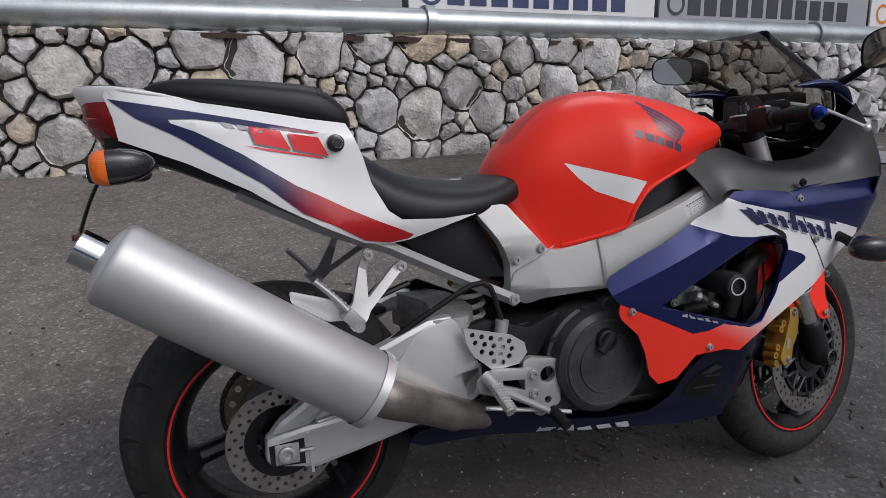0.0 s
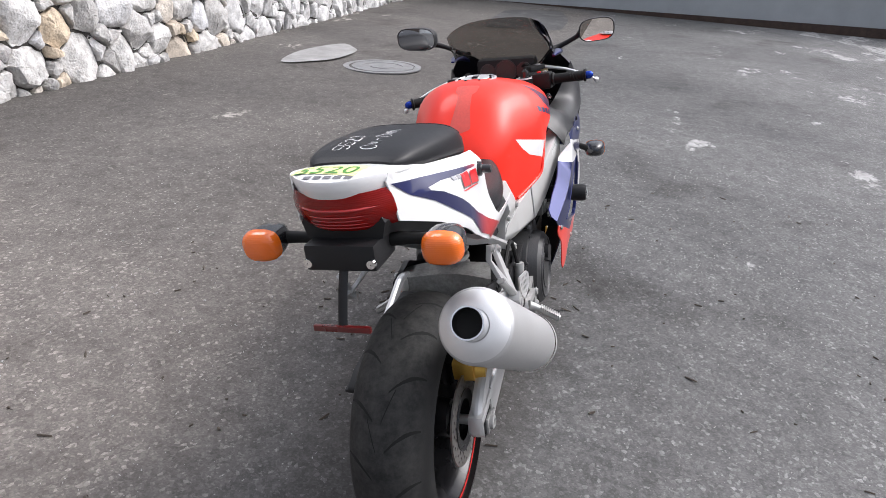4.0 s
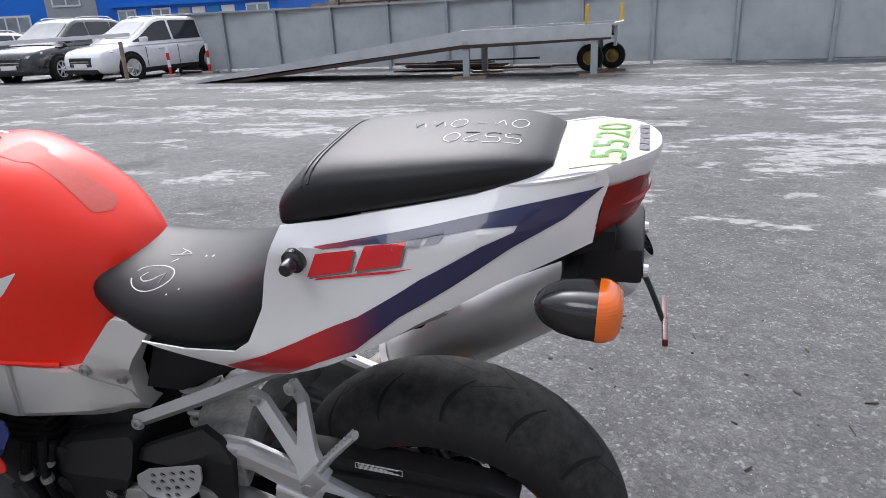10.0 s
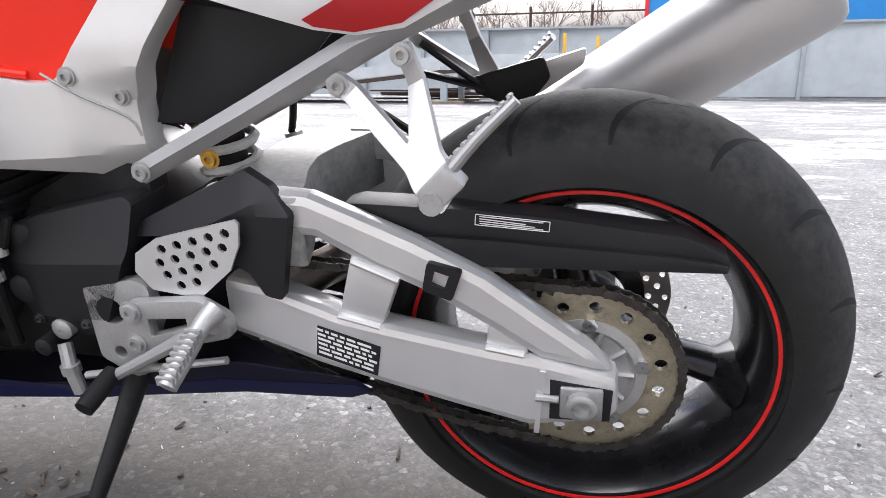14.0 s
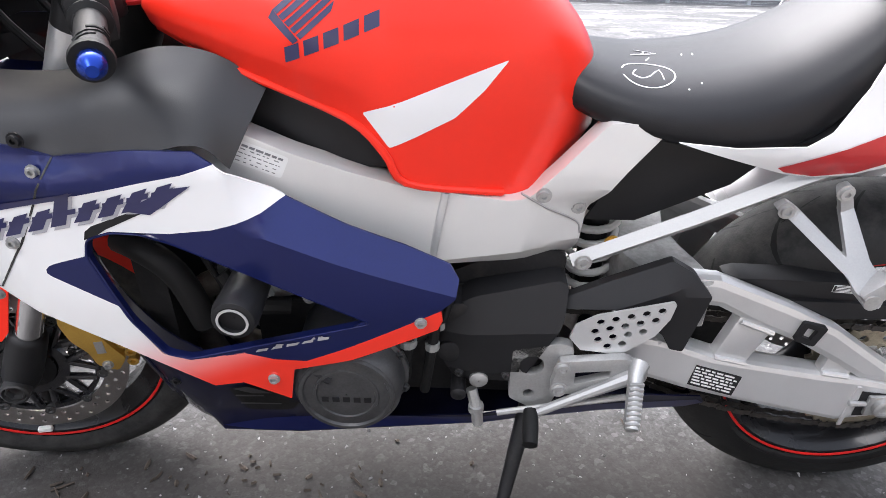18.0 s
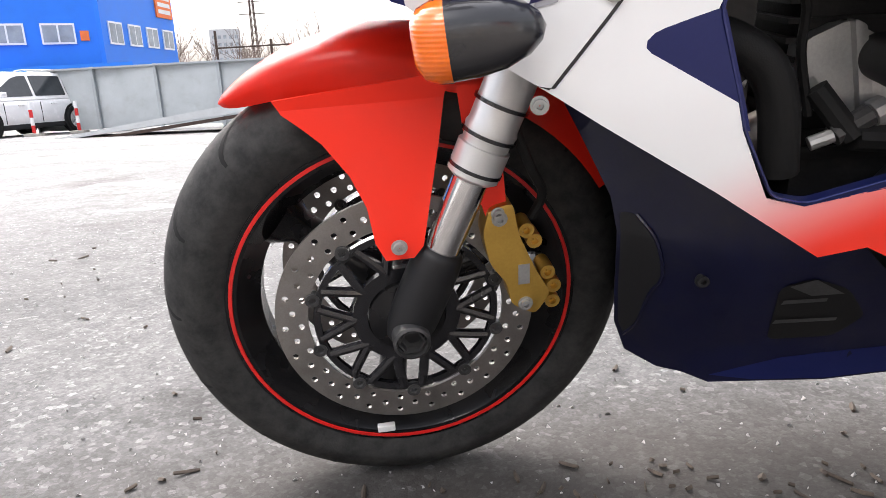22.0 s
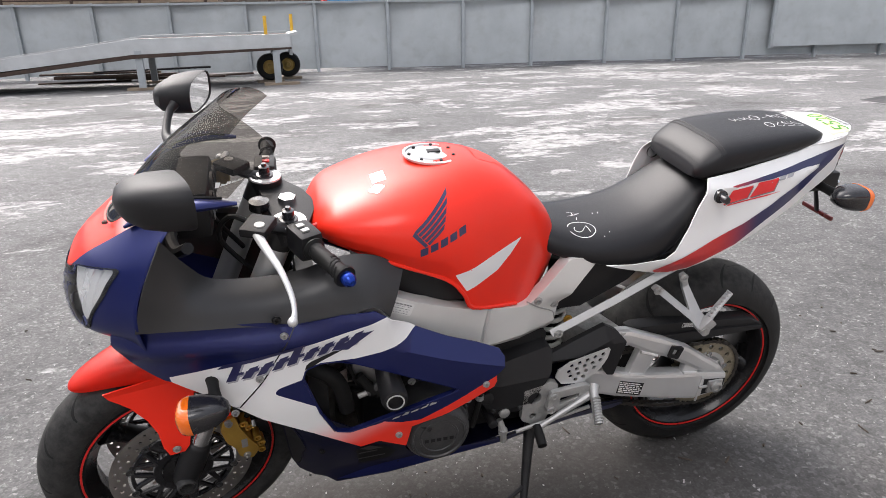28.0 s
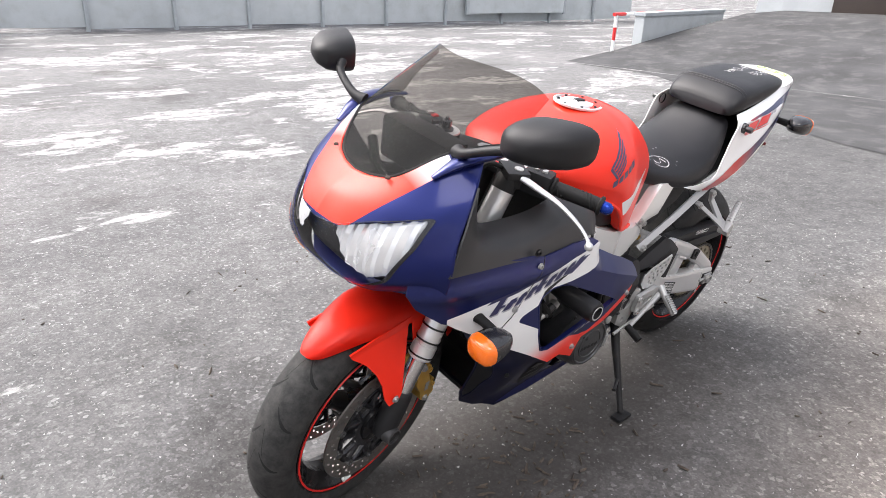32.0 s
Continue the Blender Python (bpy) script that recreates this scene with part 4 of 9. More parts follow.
# the lower tongue hangs further down beside the clutch cover
RED_TONGUE = [(0.945, 0.4745), (0.907, 0.464), (0.865, 0.462), (0.79, 0.497), (0.715, 0.532), (0.686, 0.545), (0.684, 0.527), (0.69, 0.512), (0.730, 0.474), (0.750, 0.432), (0.766, 0.378), (0.79, 0.354), (0.835, 0.362), (0.880, 0.410), (0.958, 0.414)]
RED = [(0.945, 0.4745), (0.907, 0.464), (0.865, 0.462), (0.79, 0.497), (0.715, 0.532), (0.686, 0.545), (0.684, 0.527), (0.69, 0.512), (0.804, 0.465), (0.884, 0.444), (0.896, 0.381), (0.958, 0.414)]
for s in (1, -1):
    bm, tree = panel([(BLUE_TOP, (), 0), (WHITE, (), 1), (NOTCH, (), 0), (REAR_BLUE, (), 0), (STRIP, (), 0), (RED if s > 0 else RED_TONGUE, (), 2)], yside, s, step=0.012, inner=3, creases=((0.66, 0.562, 0.42),))
    fair = part("side_fairing", bm, [PAINT_BLUE, FADE, FADE, PLASTIC], bike, "blue fairing side with white band fading to red", smooth=30)
    # rolled rim of the opening
    bm = bmesh.new()
    lp = [[(x + (0.95 - x) * q, s * (yside(x, z) + d), z + (0.57 - z) * q) for x, z in HOLE] for q, d in ((-0.012, -0.001), (-0.004, 0.0018), (0.008, 0.0012), (0.016, -0.003), (0.018, -0.010))]
    rings(bm, lp, cap=False)
    part("opening_rim", bm, PAINT_BLUE, fair)
    slit = [(1.108, 0.652), (1.104, 0.664), (1.094, 0.672), (1.050, 0.690), (1.000, 0.706), (1.045, 0.684), (1.078, 0.668), (1.096, 0.656)]
    part("air_slit", decal([slit], tree, s, 0.0008), PLASTIC, fair, "black gap above the opening")
    # panel joint
    bm = decal([[(1.1213, 0.755), (1.1187, 0.755), (1.185, 0.643), (1.2480, 0.5600), (1.2505, 0.5615), (1.1875, 0.6445)]], tree, s, 0.0006)
    part("panel_joint", bm, GLOSS_BLACK, fair)
    # model name, drawn as a slanted jagged mark
    mark = []
    for k in range(9):
        u = k / 9
        x0, z0 = 1.262 - 0.268 * u, 0.642 + 0.068 * u
        h = 0.046 if k in (0, 4) else 0.030
        mark.append([(x0, z0 - 0.004), (x0 - 0.020, z0 + 0.001), (x0 - 0.038, z0 + h), (x0 - 0.020, z0 + h - 0.006)])
        mark.append([(x0 - 0.010, z0 + 0.010), (x0 - 0.036, z0 + 0.017), (x0 - 0.038, z0 + 0.024), (x0 - 0.012, z0 + 0.017)])
    mark.append([(1.275, 0.672), (1.262, 0.684), (1.10, 0.718), (1.115, 0.708)])
    mark.append([(1.02, 0.690), (0.966, 0.729), (0.995, 0.724), (1.05, 0.694)])
    sh = [[(x_ - 0.003, z_ - 0.004) for x_, z_ in p] for p in mark[:18]]
    for q in sh:
        part("mark_shadow", decal([q], tree, s, 0.0008), GREY_PRINT, fair)
    for k, q in enumerate(mark):
        part("mark_stroke", decal([q], tree, s, 0.0012 + 0.0002 * (k % 2)), DARK_PRINT, fair)
    fi = [[(0.93 - 0.021 * k, 0.478 + 0.006 * k), (0.915 - 0.021 * k, 0.482 + 0.006 * k), (0.912 - 0.021 * k, 0.494 + 0.006 * k), (0.927 - 0.021 * k, 0.490 + 0.006 * k)] for k in range(5)]
    for q in fi:
        part("mark_block", decal([q], tree, s, 0.001), GREY_PRINT, fair)
    for x, z in ((1.141, 0.741), (1.196, 0.645), (1.253, 0.556), (0.712, 0.528), (0.914, 0.425)):
        bm = bmesh.new()
        bolt(bm, (x, s * (yside(x, z) + 0.0005), z), 0.0062, out=s)
        part("screw", bm, CAST, fair)
    # crash slider
    bm = bmesh.new()
    lathe(bm, [(s * 0.16, 0.020), (s * 0.225, 0.026), (s * 0.30, 0.029), (s * 0.312, 0.026), (s * 0.314, 0.021), (s * 0.306, 0.0195), (s * 0.306, 0.001)], 28, (0.932, 0, 0.571))
    sl = part("crash_slider", bm, PLASTIC, fair, "black plastic crash bobbin")
    bm = bmesh.new()
    lathe(bm, [(s * 0.3145, 0.0195), (s * 0.3155, 0.0195), (s * 0.3155, 0.0165), (s * 0.3145, 0.0165)], 28, (0.932, 0, 0.571))
    part("end_ring", bm, ALLOY, sl)

# belly pan
def ybelly(x, z):
    y = 0.222 + 0.45 * max(0, 0.246 - z) * (x < 1.06) - 0.55 * max(0, 0.40 - z) ** 1.15 - (0.30 * (x - 1.06) + 3.0 * (x - 1.06) ** 2 if x > 1.06 else 0) - (0.35 * (0.62 - x) if x < 0.62 else 0) * 0.35
    return min(y, yside(x, z) - 0.004) if z > 0.36 else y


BELLY = [(1.233, 0.565), (1.20, 0.50), (1.170, 0.437), (1.163, 0.400), (1.158, 0.323), (1.152, 0.265), (1.137, 0.222), (1.10, 0.205), (0.92, 0.205), (0.65, 0.238), (0.42, 0.262), (0.33, 0.256), (0.285, 0.254), (0.255, 0.268), (0.27, 0.295), (0.44, 0.333), (0.52, 0.305), (0.62, 0.275), (0.72, 0.258), (0.83, 0.255), (0.875, 0.29), (0.90, 0.36), (0.945, 0.405), (1.0, 0.425), (1.10, 0.492)]
for s in (1, -1):
    bm, tree = panel([(BELLY, (), 0)], ybelly, s, 0.003, inner=1)
    bel = part("belly_pan", bm, [SHADED_BLUE, PLASTIC], bike, "blue belly fairing, darkened for shade")
    # vent and mouth are flat black patches standing in for their shaded insides
    vent = rounded([(1.006, 0.350), (0.976, 0.362), (0.936, 0.345), (0.905, 0.305), (0.925, 0.272), (0.996, 0.268)], 0.008, 2)
    vn = part("side_vent", decal([vent], tree, s, 0.001), RUBBER, bel, "black louvred vent opening")
    for z0, x1 in ((0.327, 0.955), (0.297, 0.935)):
        lou = [(1.000, z0), (x1, z0 + 0.003), (x1, z0 + 0.008), (0.998, z0 + 0.006)]
        part("louvre", decal([lou], tree, s, 0.004), ENGINE_GREY, vn)
    part("vent_wedge", decal([[(0.998, 0.352), (0.974, 0.361), (0.940, 0.340), (0.972, 0.338)]], tree, s, 0.003), ENGINE_GREY, vn)
    mouth = [(1.162, 0.424), (1.146, 0.424), (1.128, 0.398), (1.118, 0.356), (1.126, 0.325), (1.131, 0.277), (1.141, 0.250), (1.149, 0.268), (1.155, 0.323), (1.160, 0.40)]
    mo = part("scoop_mouth", decal([rounded(mouth, 0.006, 2)], tree, s, 0.001), PLASTIC, bel, "black mouth of the belly scoop")
    bm = bmesh.new()
    tube(bm, [(x, s * (ybelly(x, z) + 0.001), z) for x, z in ((1.147, 0.424), (1.129, 0.400), (1.118, 0.356), (1.126, 0.325), (1.131, 0.277), (1.141, 0.250))], 0.0022, 6, 3)
    part("lip", bm, SHADED_BLUE, mo)
    bm = bmesh.new()
    bolt(bm, (1.083, s * (ybelly(1.083, 0.359) + 0.0005), 0.359), 0.006, out=s)
    part("screw", bm, PLASTIC, bel)
    # the ledge keeps the fairing's blue, without the belly's painted shade
    ledge = [(1.05, 0.2155), (0.97, 0.238), (0.90, 0.246), (0.83, 0.2535), (0.72, 0.2565), (0.62, 0.266), (0.52, 0.277), (0.44, 0.290), (0.272, 0.2835), (0.258, 0.268), (0.286, 0.256), (0.33, 0.258), (0.42, 0.264), (0.65, 0.240), (0.92, 0.2075), (1.0, 0.2075)]
    if s > 0:
        part("lower_ledge", decal([ledge], tree, s, 0.0006), PAINT_BLUE, bel, "blue lower ledge")
    bars = [[(0.78 - 0.05 * k, 0.222 + 0.003 * k), (0.745 - 0.05 * k, 0.224 + 0.003 * k), (0.738 - 0.05 * k, 0.240 + 0.003 * k), (0.773 - 0.05 * k, 0.238 + 0.003 * k)] for k in range(5)]
    for q in bars if s < 0 else ():
        part("mark_block", decal([q], tree, s, 0.001), GREY_PRINT, bel)
bm = bmesh.new()
rings(bm, [[(x, y, z + 0.002 * abs(y) * 10) for y in np.linspace(-w, w, 7)] for x, z, w in ((1.13, 0.25, 0.11), (1.09, 0.219, 0.13), (0.92, 0.215, 0.14), (0.65, 0.238, 0.14), (0.42, 0.264, 0.12), (0.27, 0.262, 0.10))], close=False)
bmesh.ops.solidify(bm, geom=bm.faces[:], thickness=0.003)
part("belly_floor", bm, SHADED_BLUE, bike)
bm = bmesh.new()
rings(bm, [[(x, y, z) for y in np.linspace(-w, w, 5)] for x, z, w in ((1.15, 0.43, 0.145), (1.10, 0.34, 0.14), (1.115, 0.26, 0.10))], close=False)
bmesh.ops.solidify(bm, geom=bm.faces[:], thickness=0.003)
part("scoop", bm, PLASTIC, bike, "black inner scoop of the belly pan")

# nose
NOSE = [
    [(1.466, 0, 0.917), (1.520, 0, 0.880), (1.555, 0, 0.815), (1.556, 0, 0.748), (1.512, 0, 0.698)],
    [(1.458, 0.050, 0.921), (1.510, 0.065, 0.878), (1.548, 0.072, 0.815), (1.550, 0.072, 0.746), (1.506, 0.065, 0.698)],
    [(1.432, 0.100, 0.936), (1.478, 0.135, 0.885), (1.517, 0.140, 0.815), (1.524, 0.140, 0.748), (1.483, 0.125, 0.702)],
    [(1.362, 0.150, 0.988), (1.425, 0.196, 0.893), (1.465, 0.200, 0.815), (1.475, 0.195, 0.757), (1.440, 0.185, 0.720)],
    [(1.285, 0.180, 1.005), (1.345, 0.230, 0.935), (1.390, 0.250, 0.848), (1.400, 0.258, 0.790), (1.396, 0.246, 0.730)],
]
LENS_HALF = [(0.0, 0.832), (0.062, 0.840), (0.120, 0.864), (0.212, 0.893), (0.207, 0.835), (0.182, 0.757), (0.130, 0.724), (0.0, 0.712)]


def inside(poly, x, y):
    hit = False
    for i in range(len(poly)):
        (x0, y0), (x1, y1) = poly[i - 1], poly[i]
        if (y0 > y) != (y1 > y) and x < (x1 - x0) * (y - y0) / (y1 - y0) + x0:
            hit = not hit
    return hit


def press_x(bm, tree, lift, step=0.012, facet=0.0):
    """Lay a flat outline in y and z on the nose from the front."""
    cut_grid(bm, step, (1, 2))
    for i, v in enumerate(bm.verts):
        hit = tree.ray_cast(Vector((2.0, v.co.y, v.co.z)), Vector((-1, 0, 0)))
        if hit[0] is None:
            hit = tree.find_nearest(Vector((1.45, v.co.y, v.co.z)))
        v.co.x = hit[0].x + lift + (facet * (int(round(v.co.y / step)) % 2) if facet else 0)
    return bm


def nose():
    cols = [spline(c, 22) for c in NOSE]
    rows = [spline([cols[u][v] for u in range(5)], 22) for v in range(len(cols[0]))]
    whole = bmesh.new()
    for s in (1, -1):
        rings(whole, [[(p[0], s * p[1], p[2]) for p in r] for r in rows], close=False)
    bmesh.ops.remove_doubles(whole, verts=whole.verts[:], dist=0.0005)
    tree = BVHTree.FromBMesh(whole)
    lens_poly = LENS_HALF + [(-y, z) for y, z in LENS_HALF[::-1][1:-1]]
    # the opening is cut along the outline of the lens
    core = [(y * 0.975, 0.806 + (z - 0.806) * 0.965) for y, z in lens_poly]
    bmesh.ops.delete(whole, geom=[f for f in whole.faces if all(inside(core, v.co.y, v.co.z) and v.co.x > 1.38 for v in f.verts)], context="FACES")
    bmesh.ops.recalc_face_normals(whole, faces=whole.faces[:])
    thicken(whole, (-0.004, 0, 0.0), 1)
    n = part("nose_cowl", whole, [NOSE_PAINT, PLASTIC], bike, "blue nose cowl with a red centre that fades to white", smooth=60)
    bm = bmesh.new()
    fill(bm, rounded(lens_poly, 0.012, 4), plane="yz")
    hl = part("headlight", press_x(bm, tree, 0.003), CLEAR, bike, "wide clear headlight under the red nose", smooth=60)
    hl.visible_shadow = False
    bm = bmesh.new()
    ring0 = rounded(lens_poly, 0.012, 4)
    fill(bm, ring0, [[(y * 0.965, 0.806 + (z - 0.806) * 0.95) for y, z in ring0]], plane="yz")
    part("gasket", press_x(bm, tree, 0.0022), GLOSS_BLACK, hl, smooth=60)
    bm = bmesh.new()
    fill(bm, [(y * 1.03, 0.806 + (z - 0.806) * 1.08) for y, z in lens_poly], plane="yz")
    part("housing", press_x(bm, tree, -0.045, 0.02), PLASTIC, hl, "black headlight housing", smooth=60)
    for s in (1, -1):
        for k, (poly, lift) in enumerate((([(0.040, 0.826), (0.072, 0.836), (0.128, 0.858), (0.132, 0.742), (0.085, 0.760)], -0.026), ([(0.131, 0.858), (0.206, 0.888), (0.192, 0.825), (0.172, 0.764), (0.135, 0.748)], -0.020))):
            bm = bmesh.new()
            fill(bm, [(s * y, z) for y, z in poly], plane="yz")
            part("reflector", press_x(bm, tree, lift, 0.010, 0.004), REFLECTOR, hl, "faceted bright reflector", smooth=10)
        bm = bmesh.new()
        lathe(bm, [(0.0, 0.016), (0.02, 0.015), (0.028, 0.010), (0.030, 0.001)], 20, (1.452, s * 0.128, 0.80), "x")
        part("bulb_shield", bm, CHROME, hl)
    bm = bmesh.new()
    rings(bm, [[(x, y, z) for y in np.linspace(-w, w, 7)] for x, z, w in ((1.505, 0.699, 0.07), (1.44, 0.716, 0.185), (1.38, 0.70, 0.22), (1.25, 0.66, 0.20))], close=False)
    thicken(bm, (0, 0, -0.003))
    part("chin", bm, PAINT_BLUE, n)
    for s in (1, -1):
        for q in ((1.447, 0.093, 0.931), (1.335, 0.172, 0.993)):
            bm = bmesh.new()
            lathe(bm, [(0, 0.006), (0.004, 0.005), (0.005, 0.001)], 12, (q[0] + 0.002, s * q[1], q[2] + 0.001), "z")
            part("screw", bm, RUST, n)


nose()


MARK = (1.235, 1.022)


def screen():
    base = [(1.462, 0, 0.917), (1.452, 0.050, 0.922), (1.426, 0.098, 0.938), (1.356, 0.147, 0.990), (1.275, 0.176, 1.005), (1.215, 0.180, 1.000)]
    mid = [(1.350, 0, 1.030), (1.342, 0.060, 1.032), (1.316, 0.113, 1.036), (1.275, 0.152, 1.040), (1.225, 0.176, 1.044), (1.175, 0.182, 1.042)]
    top = [(1.222, 0, 1.132), (1.212, 0.050, 1.132), (1.186, 0.100, 1.128), (1.160, 0.138, 1.118), (1.138, 0.163, 1.103), (1.122, 0.178, 1.086)]
    g = [spline(r, 5) for r in (base, mid, top)]
    rows = [spline([g[k][i] for k in range(3)], 6) for i in range(len(g[0]))]
    bm = bmesh.new()
    for s in (1, -1):
        rings(bm, [[(p[0], s * p[1], p[2]) for p in r] for r in rows], close=False)
    bmesh.ops.remove_doubles(bm, verts=bm.verts[:], dist=0.0005)
    bmesh.ops.recalc_face_normals(bm, faces=bm.faces[:])
    tree = BVHTree.FromBMesh(bm)
    w = part("windscreen", bm, SMOKE, bike, "smoked double bubble windscreen")
    bm = bmesh.new()
    for s in (1, -1):
        tube(bm, [(p[0] - 0.002, s * p[1], p[2]) for p in g[0][::3]], 0.003, 6)
    part("edge_trim", bm, RUBBER, w)
    for k in range(5):
        bm = bmesh.new()
        x, z, h = MARK[0] - 0.010 * k, MARK[1] + 0.003 * k, (0.011, 0.005, 0.006, 0.004, 0.004)[k]
        fill(bm, [(x, z), (x - 0.008, z + 0.002), (x - 0.011, z + h), (x - 0.003, z + h)])
        part("maker_mark", press(bm, tree, 1, 0.001), LABEL_WHITE, w, "white slanted maker mark")


screen()

# black inner ducts
LOW = [(1.404, 0.254, 0.780), (1.36, 0.254, 0.776), (1.30, 0.254, 0.770), (1.20, 0.254, 0.762), (1.12, 0.254, 0.748), (1.03, 0.254, 0.756), (0.961, 0.250, 0.768), (0.930, 0.242, 0.737)]
MIDD = [(1.378, 0.250, 0.865), (1.335, 0.238, 0.835), (1.29, 0.230, 0.812), (1.20, 0.228, 0.800), (1.12, 0.228, 0.800), (1.03, 0.226, 0.815), (0.955, 0.222, 0.810), (0.910, 0.222, 0.775)]
HIGH = [(1.338, 0.228, 0.950), (1.305, 0.200, 0.882), (1.268, 0.176, 0.832), (1.19, 0.168, 0.818), (1.10, 0.170, 0.824), (1.01, 0.176, 0.852), (0.945, 0.182, 0.848), (0.890, 0.186, 0.815)]
for s in (1, -1):
    g = [spline(r, 4) for r in (LOW, MIDD, HIGH)]
    rows = [spline([g[k][i] for k in range(3)], 5) for i in range(len(g[0]))]
    bm = bmesh.new()
    rings(bm, [[(p[0], s * p[1], p[2]) for p in r] for r in rows], close=False)
    bmesh.ops.recalc_face_normals(bm, faces=bm.faces[:])
    bmesh.ops.solidify(bm, geom=bm.faces[:], thickness=0.004)
    pn = part("inner_panel", bm, INNER_BLACK, bike, "matt black inner fairing panel", smooth=50)
    bm = bmesh.new()
    bolt(bm, (1.152, s * 0.262, 0.776), 0.007, out=s)
    part("screw", bm, PLASTIC, pn)
    # mirror arm mount on the cowl shoulder
    bm = bmesh.new()
    tube(bm, [(1.40, s * 0.165, 0.955), (1.345, s * 0.180, 0.985), (1.27, s * 0.192, 0.996), (1.20, s * 0.186, 0.992)], [0.006, 0.018, 0.018, 0.006], 14, 4, flat=0.6)
    part("mirror_mount", bm, PAINT_BLUE, bike)


def mirror(s):
    t = part("mirror", (lambda bm: (tube(bm, [(1.338, s * 0.160, 0.996), (1.350, s * 0.190, 1.006), (1.345, s * 0.250, 1.034), (1.330, s * (0.300 if s > 0 else 0.270), 1.052)], [0.016, 0.010, 0.009, 0.012], 12), bm)[1])(bmesh.new()), PLASTIC, bike, "black rear view mirror")
    loops = []
    c = Vector((1.296, 0.342, 1.076)) if s > 0 else Vector((1.300, -0.330, 1.062))
    hw_, hh2 = (0.068, 0.042) if s > 0 else (0.064, 0.040)
    for d, ky, kz in ((0.075, 0.18, 0.2), (0.066, 0.55, 0.55), (0.045, 0.85, 0.84), (0.015, 0.98, 0.97), (-0.02, 1.0, 1.0), (-0.026, 0.97, 0.97), (-0.024, 0.93, 0.92)):
        lp = []
        for a in np.linspace(0, 2 * math.pi, 28, endpoint=False):
            ca, sa = math.cos(a), math.sin(a)
            q = (abs(ca) ** 3.2 + abs(sa) ** 3.2) ** (-1 / 3.2)
            lp.append((c.x + d - 0.34 * s * ky * hw_ * ca * q, c.y + ky * hw_ * ca * q, c.z + kz * hh2 * sa * q + 0.10 * s * ky * hw_ * ca * q))
        loops.append(lp)
    bm = bmesh.new()
    rings(bm, loops, cap=False)
    bm.faces.new(bm.verts[:28])
    part("shell", bm, PLASTIC, t)
    bm = bmesh.new()
    bm.faces.new([bm.verts.new((p[0] + 0.001, p[1], p[2])) for p in loops[-1]])
    part("glass", bm, MIRROR_GLASS, t, "mirror glass")


for s in (1, -1):
    mirror(s)


def indicator(c, s, way, stem, label):
    """Tear-drop lamp: black body with an amber lens on the side it shines to."""
    bm = bmesh.new()
    d = Vector(way)
    prof = [(0.0, 1.0), (0.02, 0.97), (0.04, 0.86), (0.058, 0.62), (0.068, 0.34), (0.072, 0.02)]
    lens = [(0.0, 1.02), (0.010, 1.0), (0.020, 0.88), (0.026, 0.62), (0.028, 0.02)]
    q = d.to_track_quat("X", "Z").to_matrix().to_4x4()
    m = Matrix.Translation(c) @ q

    def sections(rows, sign):
        got = []
        for h, k in rows:
            lp = []
            for a in np.linspace(0, 2 * math.pi, 28, endpoint=False):
                ca, sa = math.cos(a), math.sin(a)
                e = (abs(ca) ** 3.0 + abs(sa) ** 3.0) ** (-1 / 3.0)
                lp.append((sign * h, 0.037 * k * ca * e, 0.030 * k * sa * e))
            got.append(lp)
        return got

    rings(bm, sections(prof, -1))
    bmesh.ops.transform(bm, matrix=m, verts=bm.verts[:])
    t = part("indicator", bm, GLOSS_BLACK, bike, label)
    bm = bmesh.new()
    rings(bm, sections(lens, 1))
    bmesh.ops.transform(bm, matrix=m, verts=bm.verts[:])
    part("lens", bm, AMBER, t, "ribbed amber lens")
    bm = bmesh.new()
    tube(bm, stem, [0.014, 0.011, 0.016], 12)
    part("stem", bm, RUBBER, t)


for s in (1, -1):
    indicator((-0.252, s * 0.176, 0.866), s, (-1, 0, -0.06), [(-0.215, s * 0.160, 0.866), (-0.215, s * 0.11, 0.866), (-0.215, s * 0.06, 0.866)], "rear turn signal with amber lens and black body")
    indicator((1.325, s * 0.314, 0.620), s, (1, 0, -0.10), [(1.280, s * 0.300, 0.628), (1.285, s * 0.265, 0.640), (1.29, s * 0.225, 0.645)], "front turn signal with amber lens and black body")

# tank
TANK = [(1.062, 0.890, 0.085, 0.876, 0.862, 0.075), (1.035, 0.918, 0.135, 0.885, 0.864, 0.122), (1.0, 0.938, 0.165, 0.884, 0.858, 0.152), (0.92, 0.966, 0.200, 0.868, 0.836, 0.186), (0.85, 0.982, 0.214, 0.850, 0.808, 0.198), (0.80, 0.990, 0.212, 0.832, 0.786, 0.198),
        (0.765, 0.993, 0.206, 0.812, 0.750, 0.198), (0.735, 0.993, 0.200, 0.796, 0.700, 0.192), (0.69, 0.985, 0.180, 0.786, 0.680, 0.176), (0.645, 0.968, 0.160, 0.790, 0.664, 0.156), (0.61, 0.945, 0.146, 0.800, 0.650, 0.138), (0.575, 0.915, 0.132, 0.800, 0.640, 0.120), (0.54, 0.882, 0.112, 0.780, 0.675, 0.100), (0.508, 0.845, 0.085, 0.76, 0.708, 0.075), (0.488, 0.805, 0.055, 0.75, 0.722, 0.050)]


